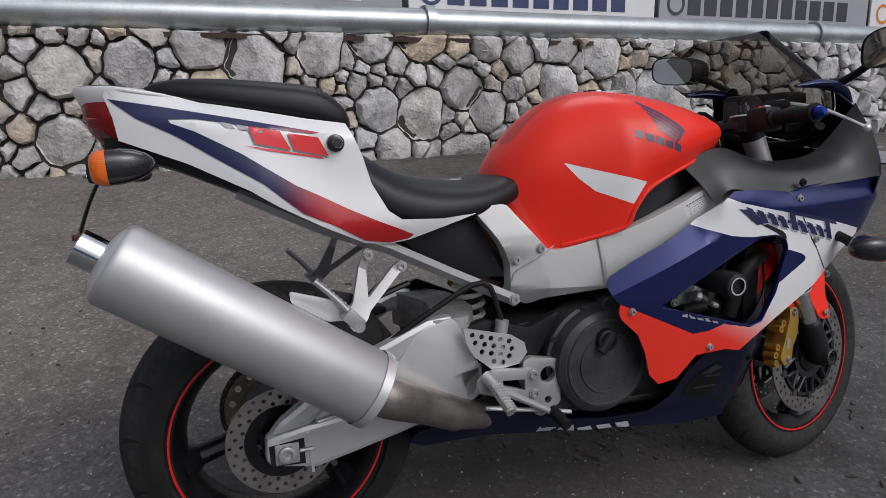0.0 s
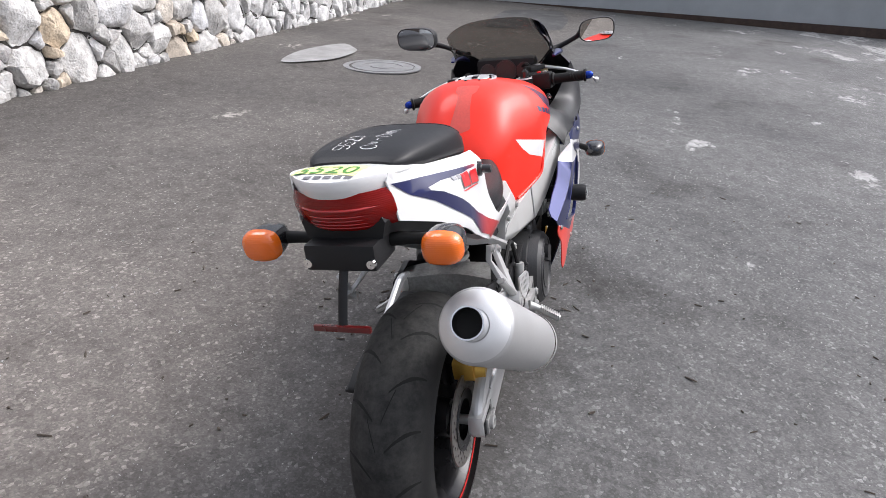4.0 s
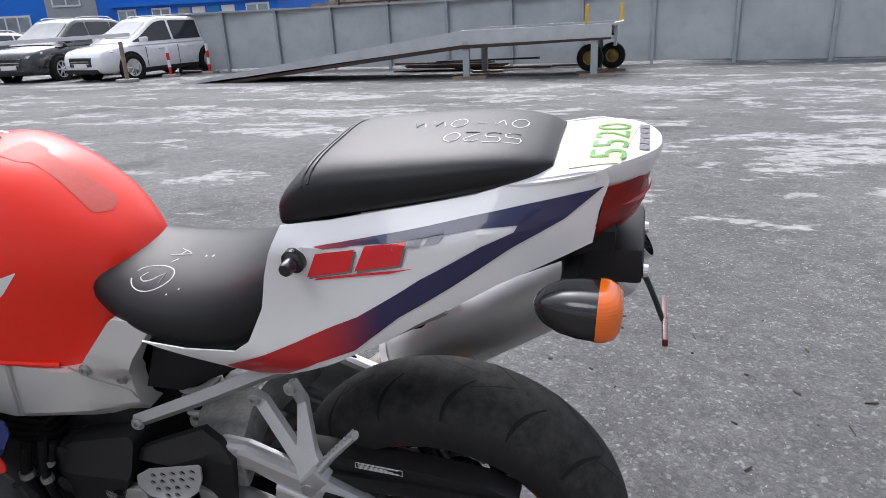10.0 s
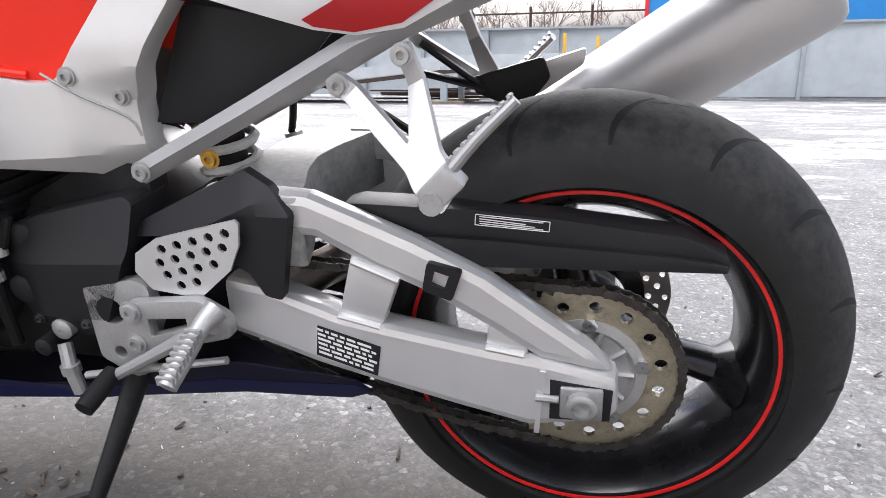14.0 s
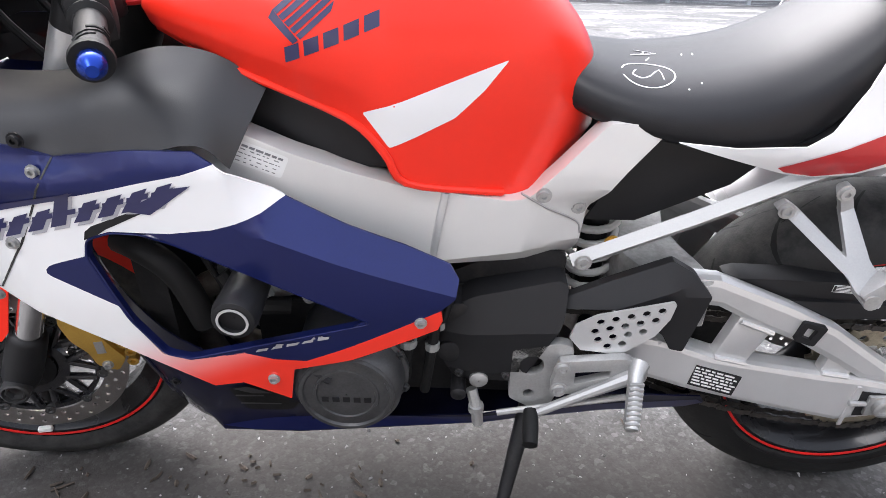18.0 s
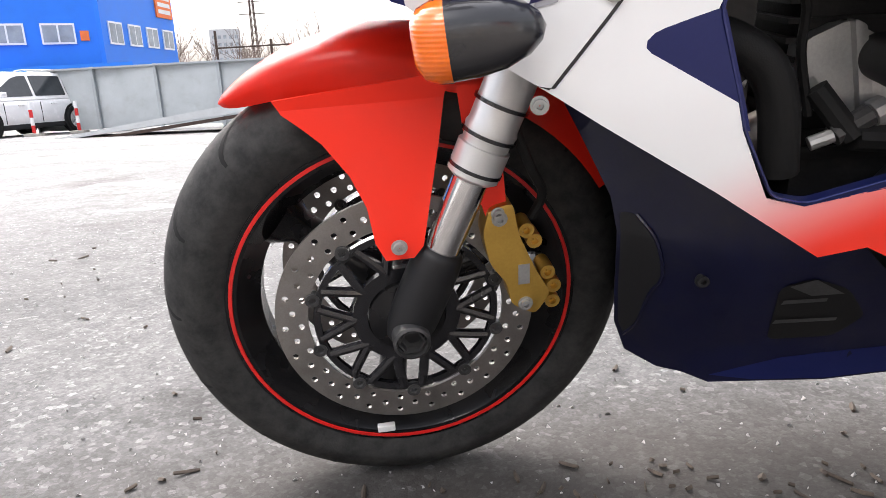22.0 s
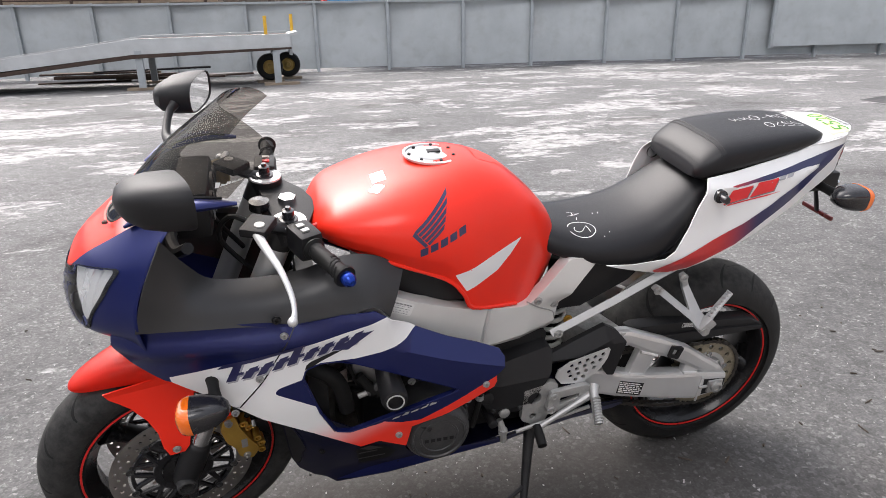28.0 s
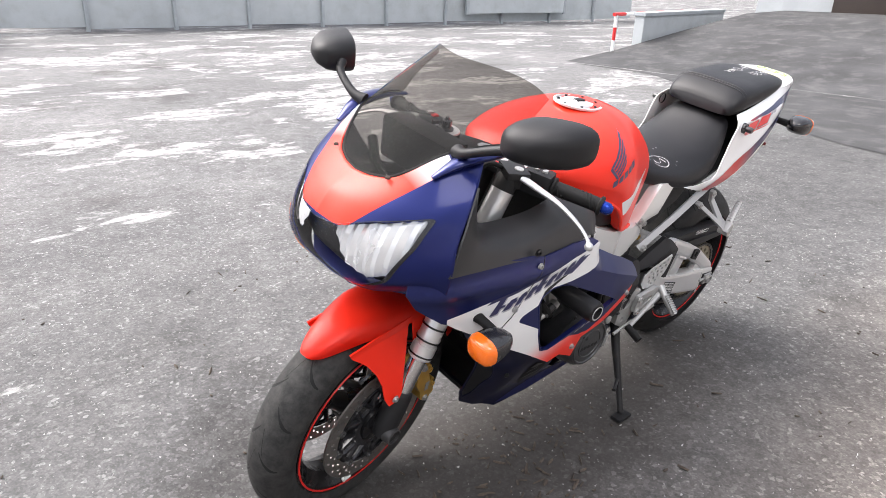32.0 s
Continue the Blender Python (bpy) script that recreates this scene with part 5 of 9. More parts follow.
def tank():
    loops = []
    for x, zt, w, zw, zb, wb in spline(TANK, 4):
        half = []
        for a in np.linspace(0, math.pi / 2, 11):
            e = 2 / 2.5
            half.append((w * math.sin(a) ** e, zw + (zt - zw) * math.cos(a) ** e))
        for t in (0.25, 0.5, 0.75, 1.0):
            half.append((w + (wb - w) * t, zw + (zb - zw) * t))
        half.append((wb * 0.90, zb - 0.004))
        half.append((wb * 0.6, zb + 0.02))
        loops.append([(x, y, z) for y, z in half] + [(x, -y, z) for y, z in half[::-1][:-1]])
    bm = bmesh.new()
    rings(bm, loops)
    bmesh.ops.recalc_face_normals(bm, faces=bm.faces[:])
    tree = BVHTree.FromBMesh(bm)
    t = part("fuel_tank", bm, PAINT_RED, bike, "glossy red fuel tank", smooth=50)
    for s in (1, -1):
        part("white_wedge", decal([rounded([(0.780, 0.793), (0.612, 0.838), (0.640, 0.805), (0.674, 0.776), (0.751, 0.747)], 0.003, 2)], tree, s, 0.0008), PAINT_WHITE, t, "white painted wedge")
        wing = []
        for k in range(5):
            u0, u1 = k / 5, (k + 0.72) / 5
            root = lambda u: (0.868 - 0.030 * u, 0.905 - 0.030 * u)
            tip = lambda u: (0.786 + 0.022 * u, 0.968 - 0.068 * u)
            wing.append([root(u0), tip(u0), tip(u1), root(u1)])
        wing.append([(0.868, 0.905), (0.873, 0.897), (0.848, 0.872), (0.842, 0.876)])
        for q in wing:
            part("emblem_feather", decal([q], tree, s, 0.001, 0.01), DARK_PRINT, t)
        letters = [[(0.858 - 0.0212 * k, 0.852 + 0.0075 * k), (0.842 - 0.0212 * k, 0.8575 + 0.0075 * k), (0.842 - 0.0212 * k, 0.8735 + 0.0075 * k), (0.858 - 0.0212 * k, 0.868 + 0.0075 * k)] for k in range(5)]
        for q in letters:
            part("mark_block", decal([q], tree, s, 0.001, 0.01), DARK_PRINT, t)

    def drop(polys, lift, step=0.015):
        b = bmesh.new()
        for p in polys:
            fill(b, p, plane="xy")
        cut_grid(b, step, (0, 1))
        for v in b.verts:
            hit = tree.ray_cast(Vector((v.co.x, v.co.y, 1.4)), Vector((0, 0, -1)))
            v.co.z = (hit[0].z if hit[0] else 0.9) + lift
        return b

    pad = rounded([(0.69, -0.035), (0.69, 0.035), (0.655, 0.032), (0.645, 0.02), (0.60, 0.022), (0.545, 0.032), (0.535, 0), (0.545, -0.032), (0.60, -0.022), (0.645, -0.02), (0.655, -0.032)], 0.008)
    part("tank_pad", drop([pad], 0.001), surf("faded_red_pad", (0.52, 0.05, 0.035), 0.5, 0, 0.15), t, "faded translucent tank pad")
    part("warning_label", drop([[(0.93, 0.03), (0.93, 0.075), (0.90, 0.075), (0.90, 0.03)]], 0.001), LABEL_WHITE, t)
    part("small_label", drop([rounded([(0.945, 0.095), (0.925, 0.115), (0.905, 0.095), (0.925, 0.078)], 0.005)], 0.001), LABEL_WHITE, t)
    bm = bmesh.new()
    lathe(bm, [(0.0, 0.064), (0.005, 0.064), (0.006, 0.058), (0.002, 0.056), (0.003, 0.042), (0.007, 0.040), (0.008, 0.012), (0.010, 0.011), (0.010, 0.001)], 40, axis="z")
    bmesh.ops.transform(bm, matrix=pose(0.785, 0, 0.9865, 0, -2, 0), verts=bm.verts[:])
    cap = part("filler_cap", bm, ALLOY, t, "polished round filler cap")
    for k in range(7):
        a = 2 * math.pi * k / 7
        bm = bmesh.new()
        lathe(bm, [(0.0, 0.004), (0.006, 0.004), (0.006, 0.001)], 10, (0.785 + 0.05 * math.cos(a), 0.05 * math.sin(a), 0.9885), "z")
        part("cap_screw", bm, ENGINE_BLACK, cap)
    part("lock_cover", boxes((0.765, 0.795, -0.009, 0.009, 0.994, 0.9985), bevel=0.002), ENGINE_BLACK, cap)
    for s in (1, -1):
        bm = bmesh.new()
        tube(bm, [(1.03, s * 0.118, 0.862), (0.92, s * 0.185, 0.833), (0.80, s * 0.198, 0.784), (0.757, s * 0.199, 0.74), (0.733, s * 0.192, 0.698), (0.645, s * 0.157, 0.670), (0.61, s * 0.142, 0.661)], 0.005, 8)
        part("rolled_seam", bm, PAINT_RED, t)


tank()

# rider's seat
def loft_x(rows, p=2.6, steps=4, n=26, flat_bottom=True):
    loops = []
    for x, w, zt, zb in spline(rows, steps):
        lp = []
        zc = zb + (zt - zb) * 0.35
        for a in np.linspace(0, 2 * math.pi, n, endpoint=False):
            ca, sa = math.cos(a), math.sin(a)
            e = 2 / p
            y = w * math.copysign(abs(ca) ** e, ca)
            z = zc + ((zt - zc) if sa > 0 else (zc - zb)) * math.copysign(abs(sa) ** e, sa)
            lp.append((x, y, z))
        loops.append(lp)
    bm = bmesh.new()
    rings(bm, loops)
    return bm


bm = loft_x([(0.552, 0.070, 0.815, 0.775), (0.53, 0.100, 0.822, 0.755), (0.48, 0.125, 0.812, 0.735), (0.42, 0.142, 0.805, 0.722), (0.34, 0.150, 0.812, 0.708), (0.27, 0.148, 0.832, 0.708), (0.21, 0.140, 0.865, 0.735), (0.16, 0.122, 0.902, 0.80), (0.13, 0.105, 0.918, 0.85)])
bmesh.ops.recalc_face_normals(bm, faces=bm.faces[:])
seat_tree = BVHTree.FromBMesh(bm)
seat = part("rider_seat", bm, VINYL, bike, "black vinyl rider seat", smooth=60)


def chalk(tree, parent, strokes, r=0.0016):
    """Chalk lines drawn on a seat from above."""
    bm = bmesh.new()
    for st in strokes:
        pts = []
        for x, y in st:
            hit = tree.ray_cast(Vector((x, y, 1.4)), Vector((0, 0, -1)))
            if hit[0]:
                pts.append(tuple(hit[0] + Vector((0, 0, 0.0005))))
        if len(pts) > 1:
            tube(bm, pts, r, 5, 2, flat=0.2)
    tagged(part("chalk_writing", bm, CHALK, parent, "chalk marks"), kind="stuff")


ring_ = [(0.43 + 0.034 * math.cos(a), 0.075 + 0.030 * math.sin(a)) for a in np.linspace(0.3, 6.0, 18)]
two = [(0.444, 0.066), (0.450, 0.078), (0.440, 0.086), (0.428, 0.080), (0.414, 0.064), (0.412, 0.088)]
chalk(seat_tree, seat, [ring_, two, [(0.425, 0.034), (0.418, 0.022)], [(0.440, 0.012), (0.405, 0.004), (0.432, -0.010)], [(0.424, 0.009), (0.420, -0.006)], [(0.372, 0.010), (0.385, 0.110)], [(0.358, 0.010), (0.368, 0.100)]], 0.0011)

# tail
def ytail(x, z):
    lean = 0.95 * (1 - max(0, min(1, (-0.10 - x) / 0.14)))
    ridge = max(0.735, 0.925 - 0.66 * max(0, x + 0.16))
    bulge = 0.013 * max(0, min(1, (x + 0.16) / 0.15)) * math.exp(-((z - ridge) / (0.06 if z > ridge else 0.045)) ** 2)
    return 0.153 - 0.95 * max(0, -x) ** 2 - lean * max(0, z - (0.923 - 0.108 * x)) + bulge - 0.25 * max(0, 0.74 - z)


TAILP = [(0.275, 0.712), (0.247, 0.745), (0.221, 0.763), (0.192, 0.816), (0.178, 0.866), (0.152, 0.930), (0.08, 0.940), (-0.007, 0.956), (-0.103, 0.972), (-0.162, 0.988), (-0.225, 0.999), (-0.252, 1.0), (-0.258, 0.985), (-0.247, 0.95), (-0.240, 0.909), (-0.131, 0.866), (-0.03, 0.814), (0.014, 0.785), (0.091, 0.743), (0.175, 0.703), (0.223, 0.697), (0.264, 0.703)]
FRONTP = [(0.275, 0.712), (0.247, 0.745), (0.33, 0.741), (0.402, 0.747), (0.327, 0.723), (0.264, 0.703)]
for s in (1, -1):
    bm, tree = panel([(TAILP, (), 0), (FRONTP, (), 0)], ytail, s, step=0.012)
    tl = part("tail_side", bm, PAINT_WHITE, bike, "white tail panel with blue and red stripes")
    up = [(0.099, 0.914), (0.007, 0.932), (-0.081, 0.949), (-0.167, 0.965), (-0.252, 0.980), (-0.209, 0.946), (-0.146, 0.914), (-0.08, 0.871), (-0.009, 0.827), (0.06, 0.768), (0.117, 0.742), (0.175, 0.708), (0.223, 0.700), (0.262, 0.706), (0.272, 0.713), (0.235, 0.730), (0.20, 0.745), (0.145, 0.771), (0.085, 0.803), (0.05, 0.820), (-0.012, 0.861), (-0.04, 0.880), (-0.115, 0.921), (-0.153, 0.936), (-0.157, 0.943), (-0.112, 0.942), (-0.017, 0.927), (0.084, 0.912)]
    part("stripe", decal([up], tree, s, 0.0016, 0.012), TAIL_FADE, tl, "blue stripe fading to red")
    # two slanted blocks over a pointed underline
    rr = [[(0.114 - o, 0.870 + 0.2 * o), (0.052 - o, 0.884 + 0.2 * o), (0.042 - o, 0.914 + 0.2 * o), (0.096 - o, 0.905 + 0.2 * o)] for o in (0.0, 0.068)]
    for q in rr:
        part("mark_edge", decal([[(x - 0.0025, z - 0.0025) for x, z in q]], tree, s, 0.0016, 0.012), PRINT_DIM, tl)
    rr.append([(0.105, 0.866), (0.0, 0.885), (-0.036, 0.895), (0.10, 0.870)])
    for q in rr:
        part("mark_block", decal([q], tree, s, 0.0019, 0.012), RED_PRINT, tl, "red slanted block")
    gr = [[(0.0 - 0.024 * k, 0.915 + 0.0045 * k), (-0.018 - 0.024 * k, 0.918 + 0.0045 * k), (-0.024 - 0.024 * k, 0.927 + 0.0045 * k), (-0.006 - 0.024 * k, 0.924 + 0.0045 * k)] for k in range(3)]
    for q in gr:
        part("mark_block", decal([q], tree, s, 0.0018, 0.012), GREY_PRINT, tl)
    bm = bmesh.new()
    lathe(bm, [(s * 0.145, 0.017), (s * 0.160, 0.016), (s * 0.161, 0.012), (s * 0.163, 0.0095), (s * 0.178, 0.0095), (s * 0.182, 0.008), (s * 0.182, 0.001)], 22, (0.127, 0, 0.894))
    part("luggage_hook", bm, GLOSS_BLACK, tl, "black luggage hook stud")


def tail_cap():
    cols = []
    for t in np.linspace(-1, 1, 25).tolist():
        xr = -0.314 + 0.070 * abs(t) ** 2.4
        col = []
        for u in np.linspace(0, 1, 9).tolist():
            x = -0.13 + (xr + 0.13) * u
            side = ytail(max(x, -0.25), 0.984) + 0.0015
            zs = 0.976 + 0.155 * min(0.15, max(0, -0.10 - x))
            zt = 0.992 + 0.13 * min(0.12, max(0, -0.13 - x)) - 1.2 * max(0, -0.25 - x) ** 2
            col.append((x, side * t, zs + (zt - zs) * (1 - abs(t) ** 3)))
        x, y, z = col[-1]
        col.append((x - 0.002, y, z - 0.006))
        col.append((x + 0.004, y * 0.99, z - 0.020))
        col.append((x + 0.012, y * 0.985, 0.955 + 0.012 * (1 - t * t)))
        cols.append(col)
    bm = bmesh.new()
    rings(bm, cols, close=False)
    bmesh.ops.recalc_face_normals(bm, faces=bm.faces[:])
    tree = BVHTree.FromBMesh(bm)
    thicken(bm, (0.003, 0, -0.003))
    c = part("tail_cap", bm, PAINT_WHITE, bike, "white tail cowl with a numbered sticker", smooth=50)

    def lay(b, lift):
        cut_grid(b, 0.012, (0, 1))
        for v in b.verts:
            hit = tree.ray_cast(Vector((v.co.x, v.co.y, 1.4)), Vector((0, 0, -1)))
            v.co.z = (hit[0].z if hit[0] else 1.0) + lift
        return b

    b = bmesh.new()
    fill(b, [(-0.210, 0.088), (-0.268, 0.082), (-0.288, -0.046), (-0.224, -0.052)], plane="xy")
    part("number_sticker", lay(b, 0.0012), STICKER, c, "yellow sticker marked in green")
    b = text_outline("5520", 0.060, pose(-0.258, 0.016, 0, 0, 0, -92))
    part("number", lay(b, 0.0022), GREEN_INK, c, "green figures 5520")
    b = bmesh.new()
    for k in range(5):
        fill(b, [(-0.288, 0.045 - 0.019 * k), (-0.300, 0.045 - 0.019 * k), (-0.300, 0.031 - 0.019 * k), (-0.288, 0.031 - 0.019 * k)], plane="xy")
    part("maker_mark", lay(b, 0.0012), surf("dull_print", (0.12, 0.12, 0.13), 0.5), c)


tail_cap()

# tail lamp: red lens with bright ribs, black housing
bm = bmesh.new()
rows = []
for z, d, w in ((0.976, -0.006, 0.090), (0.955, -0.004, 0.0965), (0.938, 0.0, 0.098), (0.920, 0.008, 0.097), (0.908, 0.018, 0.095), (0.902, 0.024, 0.092)):
    rows.append([(-0.298 + d + 0.052 * abs(t) ** 2.4, w * t, z) for t in np.linspace(-1, 1, 25)])
rings(bm, rows, close=False)
bmesh.ops.solidify(bm, geom=bm.faces[:], thickness=0.006)
lamp_ = part("tail_lamp", bm, RED_LENS, bike, "wide red tail lamp")
for z, d, r in ((0.948, -0.0035, 0.0028), (0.934, 0.001, 0.0012), (0.926, 0.005, 0.0012), (0.918, 0.009, 0.0012), (0.910, 0.016, 0.0012)):
    bm = bmesh.new()
    tube(bm, [(-0.2985 + d + 0.052 * abs(t) ** 2.4, 0.090 * t, z) for t in np.linspace(-1, 1, 13)], r, 6, 2)
    part("rib", bm, surf("red_rib", (0.40, 0.012, 0.010), 0.2, coat=0.6), lamp_)
part("lamp_housing", boxes((-0.245, -0.12, -0.080, 0.080, 0.90, 0.965)), PLASTIC, lamp_)

# under-tail tray and number plate bracket
bm = bmesh.new()
rings(bm, [[(x, y, z + dz) for y, dz in ((-w, 0.03), (-w * 0.9, 0), (0, -0.008), (w * 0.9, 0), (w, 0.03), (w * 0.8, 0.06), (-w * 0.8, 0.06))] for x, z, w in ((0.25, 0.70, 0.13), (0.10, 0.745, 0.13), (-0.05, 0.81, 0.125), (-0.15, 0.855, 0.105), (-0.235, 0.885, 0.085), (-0.265, 0.885, 0.08))])
part("under_tray", bm, PLASTIC, bike, "black under-tail tray")
bm = boxes((-0.300, -0.200, -0.068, 0.068, 0.835, 0.885), bevel=0.008)
pl = part("plate_bracket", bm, PLASTIC, bike, "black number plate bracket without plate")
for s in (1, -1):
    bm = bmesh.new()
    lathe(bm, [(-0.300, 0.009), (-0.306, 0.008), (-0.306, 0.001)], 14, (0, s * 0.06, 0.852), "x")
    part("plate_screw", bm, CHROME, pl)
bm = bmesh.new()
tube(bm, [(-0.282, 0, 0.85), (-0.308, 0, 0.80), (-0.330, 0, 0.742)], 0.009, 6, 2, flat=0.4)
part("stalk", bm, PLASTIC, pl)
part("reflector", boxes((-0.337, -0.329, -0.055, 0.055, 0.734, 0.746), bevel=0.002), DARK_RED, pl, "slim dark red reflector bar")
for s in (1, -1):
    part("lamp_slot", boxes((-0.279, -0.272, s * 0.028 - 0.006, s * 0.028 + 0.006, 0.872, 0.884)), AMBER, pl)

# passenger seat
bm = loft_x([(0.168, 0.100, 0.948, 0.918), (0.155, 0.116, 0.970, 0.915), (0.12, 0.124, 0.998, 0.920), (0.08, 0.126, 1.008, 0.930), (0.02, 0.125, 1.013, 0.942), (-0.06, 0.120, 1.018, 0.958), (-0.13, 0.108, 1.018, 0.972), (-0.17, 0.096, 1.012, 0.982), (-0.192, 0.078, 1.004, 0.990)], p=3.6)
bmesh.ops.recalc_face_normals(bm, faces=bm.faces[:])
ps_tree = BVHTree.FromBMesh(bm)
pseat = part("passenger_seat", bm, VINYL, bike, "black vinyl passenger pad marked in chalk", smooth=60)
bm = bmesh.new()
for x in (0.118, 0.108):
    pts = []
    for a in np.linspace(-1, 1, 15):
        hit = ps_tree.ray_cast(Vector((x, a * 0.118, 1.3)), Vector((0, 0, -1)))
        if hit[0]:
            pts.append(tuple(hit[0]))
    tube(bm, pts, 0.0022, 6, 2)
part("seam", bm, VINYL, pseat)


def chalk_digits(txt, x0, y0, size):
    shapes = {"5": [(0.6, 0), (0, 0), (0, 0.45), (0.5, 0.5), (0.6, 0.8), (0.3, 1), (0, 0.9)], "2": [(0, 0.2), (0.3, 0), (0.6, 0.25), (0.3, 0.6), (0, 1), (0.65, 1)], "0": [(0.3, 0), (0.6, 0.3), (0.55, 0.8), (0.25, 1), (0, 0.7), (0.05, 0.25), (0.3, 0)], "-": [(0, 0.5), (0.5, 0.4)], "~": [(0, 0.2), (0.2, 0.8), (0.4, 0.3), (0.6, 0.9)]}
    return [[(x0 + size * (0.8 * k + u), y0 - size * v) for u, v in shapes[c]] for k, c in enumerate(txt)]


chalk(ps_tree, pseat, chalk_digits("5520", -0.148, 0.055, 0.032) + chalk_digits("0~-0~~", -0.150, 0.002, 0.034), 0.0010)

# frame
SPAR = [(1.04, 0.83), (0.97, 0.80), (0.925, 0.776), (0.866, 0.742), (0.80, 0.712), (0.742, 0.689), (0.66, 0.668), (0.60, 0.653), (0.574, 0.655), (0.552, 0.679), (0.48, 0.758), (0.402, 0.756), (0.455, 0.691), (0.494, 0.63), (0.499, 0.55), (0.546, 0.528), (0.581, 0.546), (0.713, 0.565), (0.80, 0.60), (0.90, 0.665), (0.955, 0.70), (1.04, 0.74)]
for s in (1, -1):
    bm = bmesh.new()
    fill(bm, rounded(SPAR, 0.008, 2))
    cut_grid(bm, 0.01)

    def yfr(x, z):
        return 0.145 + 0.22 * max(0, min(0.37, x - 0.57)) - 0.10 * max(0, x - 0.95) - 0.14 * max(0, z - 0.69) * (x < 0.6) - 0.75 * max(0, 0.572 - 0.05 * (x - 0.58) - z) * (x < 0.72) - 0.30 * max(0, 0.578 - 0.3 * (z - 0.575) - x) * min(1, max(0, (0.665 - z) / 0.03))
    for v in bm.verts:
        v.co.y = s * (yfr(v.co.x, v.co.z) - 0.0)
    bmesh.ops.recalc_face_normals(bm, faces=bm.faces[:])
    fr_tree = BVHTree.FromBMesh(bm)
    ext = bmesh.ops.extrude_face_region(bm, geom=bm.faces[:])
    bmesh.ops.translate(bm, verts=[g for g in ext["geom"] if isinstance(g, bmesh.types.BMVert)], vec=(0, -s * 0.035, 0))
    bmesh.ops.recalc_face_normals(bm, faces=bm.faces[:])
    es = [e for e in bm.edges if len(e.link_faces) == 2 and e.calc_face_angle(0) > 1.0]
    bmesh.ops.bevel(bm, geom=es, offset=0.006, segments=2, affect="EDGES", profile=0.6, clamp_overlap=True)
    spar = part("frame_spar", bm, ALLOY_PAINT, bike, "silver aluminium frame spar", smooth=18)
    bm = bmesh.new()
    tube(bm, [(0.684, s * 0.1715, 0.674), (0.694, s * 0.1735, 0.62), (0.702, s * 0.1745, 0.568)], 0.0055, 8, 6, flat=0.5)
    part("weld", bm, ALLOY, spar, "weld bead")
    for x, z in ((0.556, 0.660), (0.506, 0.636)):
        bm = bmesh.new()
        bolt(bm, (x, s * (yfr(x, z) + 0.001), z), 0.008, out=s)
        part("bolt", bm, CAST, spar)
    bm = bmesh.new()
    tube(bm, [(x, s * (yfr(x, z) + 0.0005), z) for x, z in ((0.586, 0.664), (0.550, 0.640), (0.506, 0.612), (0.498, 0.590))], 0.0016, 6, 3)
    part("casting_joint", bm, CAST, spar, "dark joint of the rear casting")
    lab = rounded([(0.922, 0.766), (0.868, 0.737), (0.880, 0.711), (0.937, 0.741)], 0.004, 2)
    part("info_label", decal([lab], fr_tree, s, 0.0006), LABEL_WHITE, spar, "white printed data label")
    # a dark heading, then rows of short words
    rnd_l = random.Random(4)
    words = []
    for k in range(5):
        o, u = 0.0052 * k, 0.04
        while u < 0.93:
            w_ = rnd_l.uniform(0.10, 0.26) if k == 0 else rnd_l.uniform(0.03, 0.12)
            v = min(0.95, u + w_)
            h_ = 0.0030 if k == 0 else 0.0013
            p_ = lambda q, d: (0.919 - 0.047 * q + 0.5 * (o + d), 0.7605 - 0.0255 * q - 0.86 * (o + d))
            words.append([p_(u, 0), p_(v, 0), p_(v, h_), p_(u, h_)])
            u = v + (0.03 if k in (0, 2) else rnd_l.uniform(0.03, 0.12))
    tagged(part("label_print", decal(words, fr_tree, s, 0.0010), PRINT_DIM, spar), kind="stuff")
    # subframe rail and its clamp bolt
    bm = bmesh.new()
    tube(bm, [(0.505, s * 0.133, 0.548), (0.35, s * 0.137, 0.624), (0.225, s * 0.137, 0.688), (0.10, s * 0.128, 0.735), (-0.05, s * 0.11, 0.81)], 0.013, 4, 1, flat=1.0)
    sub = part("subframe_rail", bm, RAIL, bike, "silver subframe rail", smooth=20)
    bm = bmesh.new()
    bolt(bm, (0.492, s * 0.146, 0.555), 0.009, out=s)
    part("bolt", bm, CAST, sub)
    part("side_cover", plate([(0.49, 0.60), (0.43, 0.725), (0.36, 0.738), (0.26, 0.70), (0.30, 0.66), (0.42, 0.60)], s * 0.098, s * 0.104, (), 0.002), PLASTIC, bike, "black cover behind the frame")

    # passenger footrest hanger
    hang = plate(rounded([(0.258, 0.655), (0.245, 0.665), (0.228, 0.654), (0.166, 0.604), (0.174, 0.655), (0.186, 0.686), (0.172, 0.692), (0.160, 0.662), (0.136, 0.600), (0.112, 0.576), (0.128, 0.553), (0.156, 0.569), (0.166, 0.584), (0.236, 0.640)], 0.004, 2), s * 0.144, s * 0.156, (), 0.003)
    for v in hang.verts:
        v.co.y += s * 0.80 * max(0, 0.650 - v.co.z)
    hg = part("footrest_hanger", hang, HANGER, bike, "forked alloy passenger footrest hanger", smooth=20)
    for x, z in ((0.243, 0.652), (0.177, 0.680)):
        bm = bmesh.new()
        bolt(bm, (x, s * 0.157, z), 0.0085, out=s)
        part("bolt", bm, CAST, hg)
    bm = bmesh.new()
    tube(bm, [(0.140, s * 0.214, 0.566), (0.128, s * 0.214, 0.582), (0.100, s * 0.206, 0.615), (0.066, s * 0.198, 0.648)], [0.014, 0.012, 0.011, 0.010], 12, 3, flat=0.55)
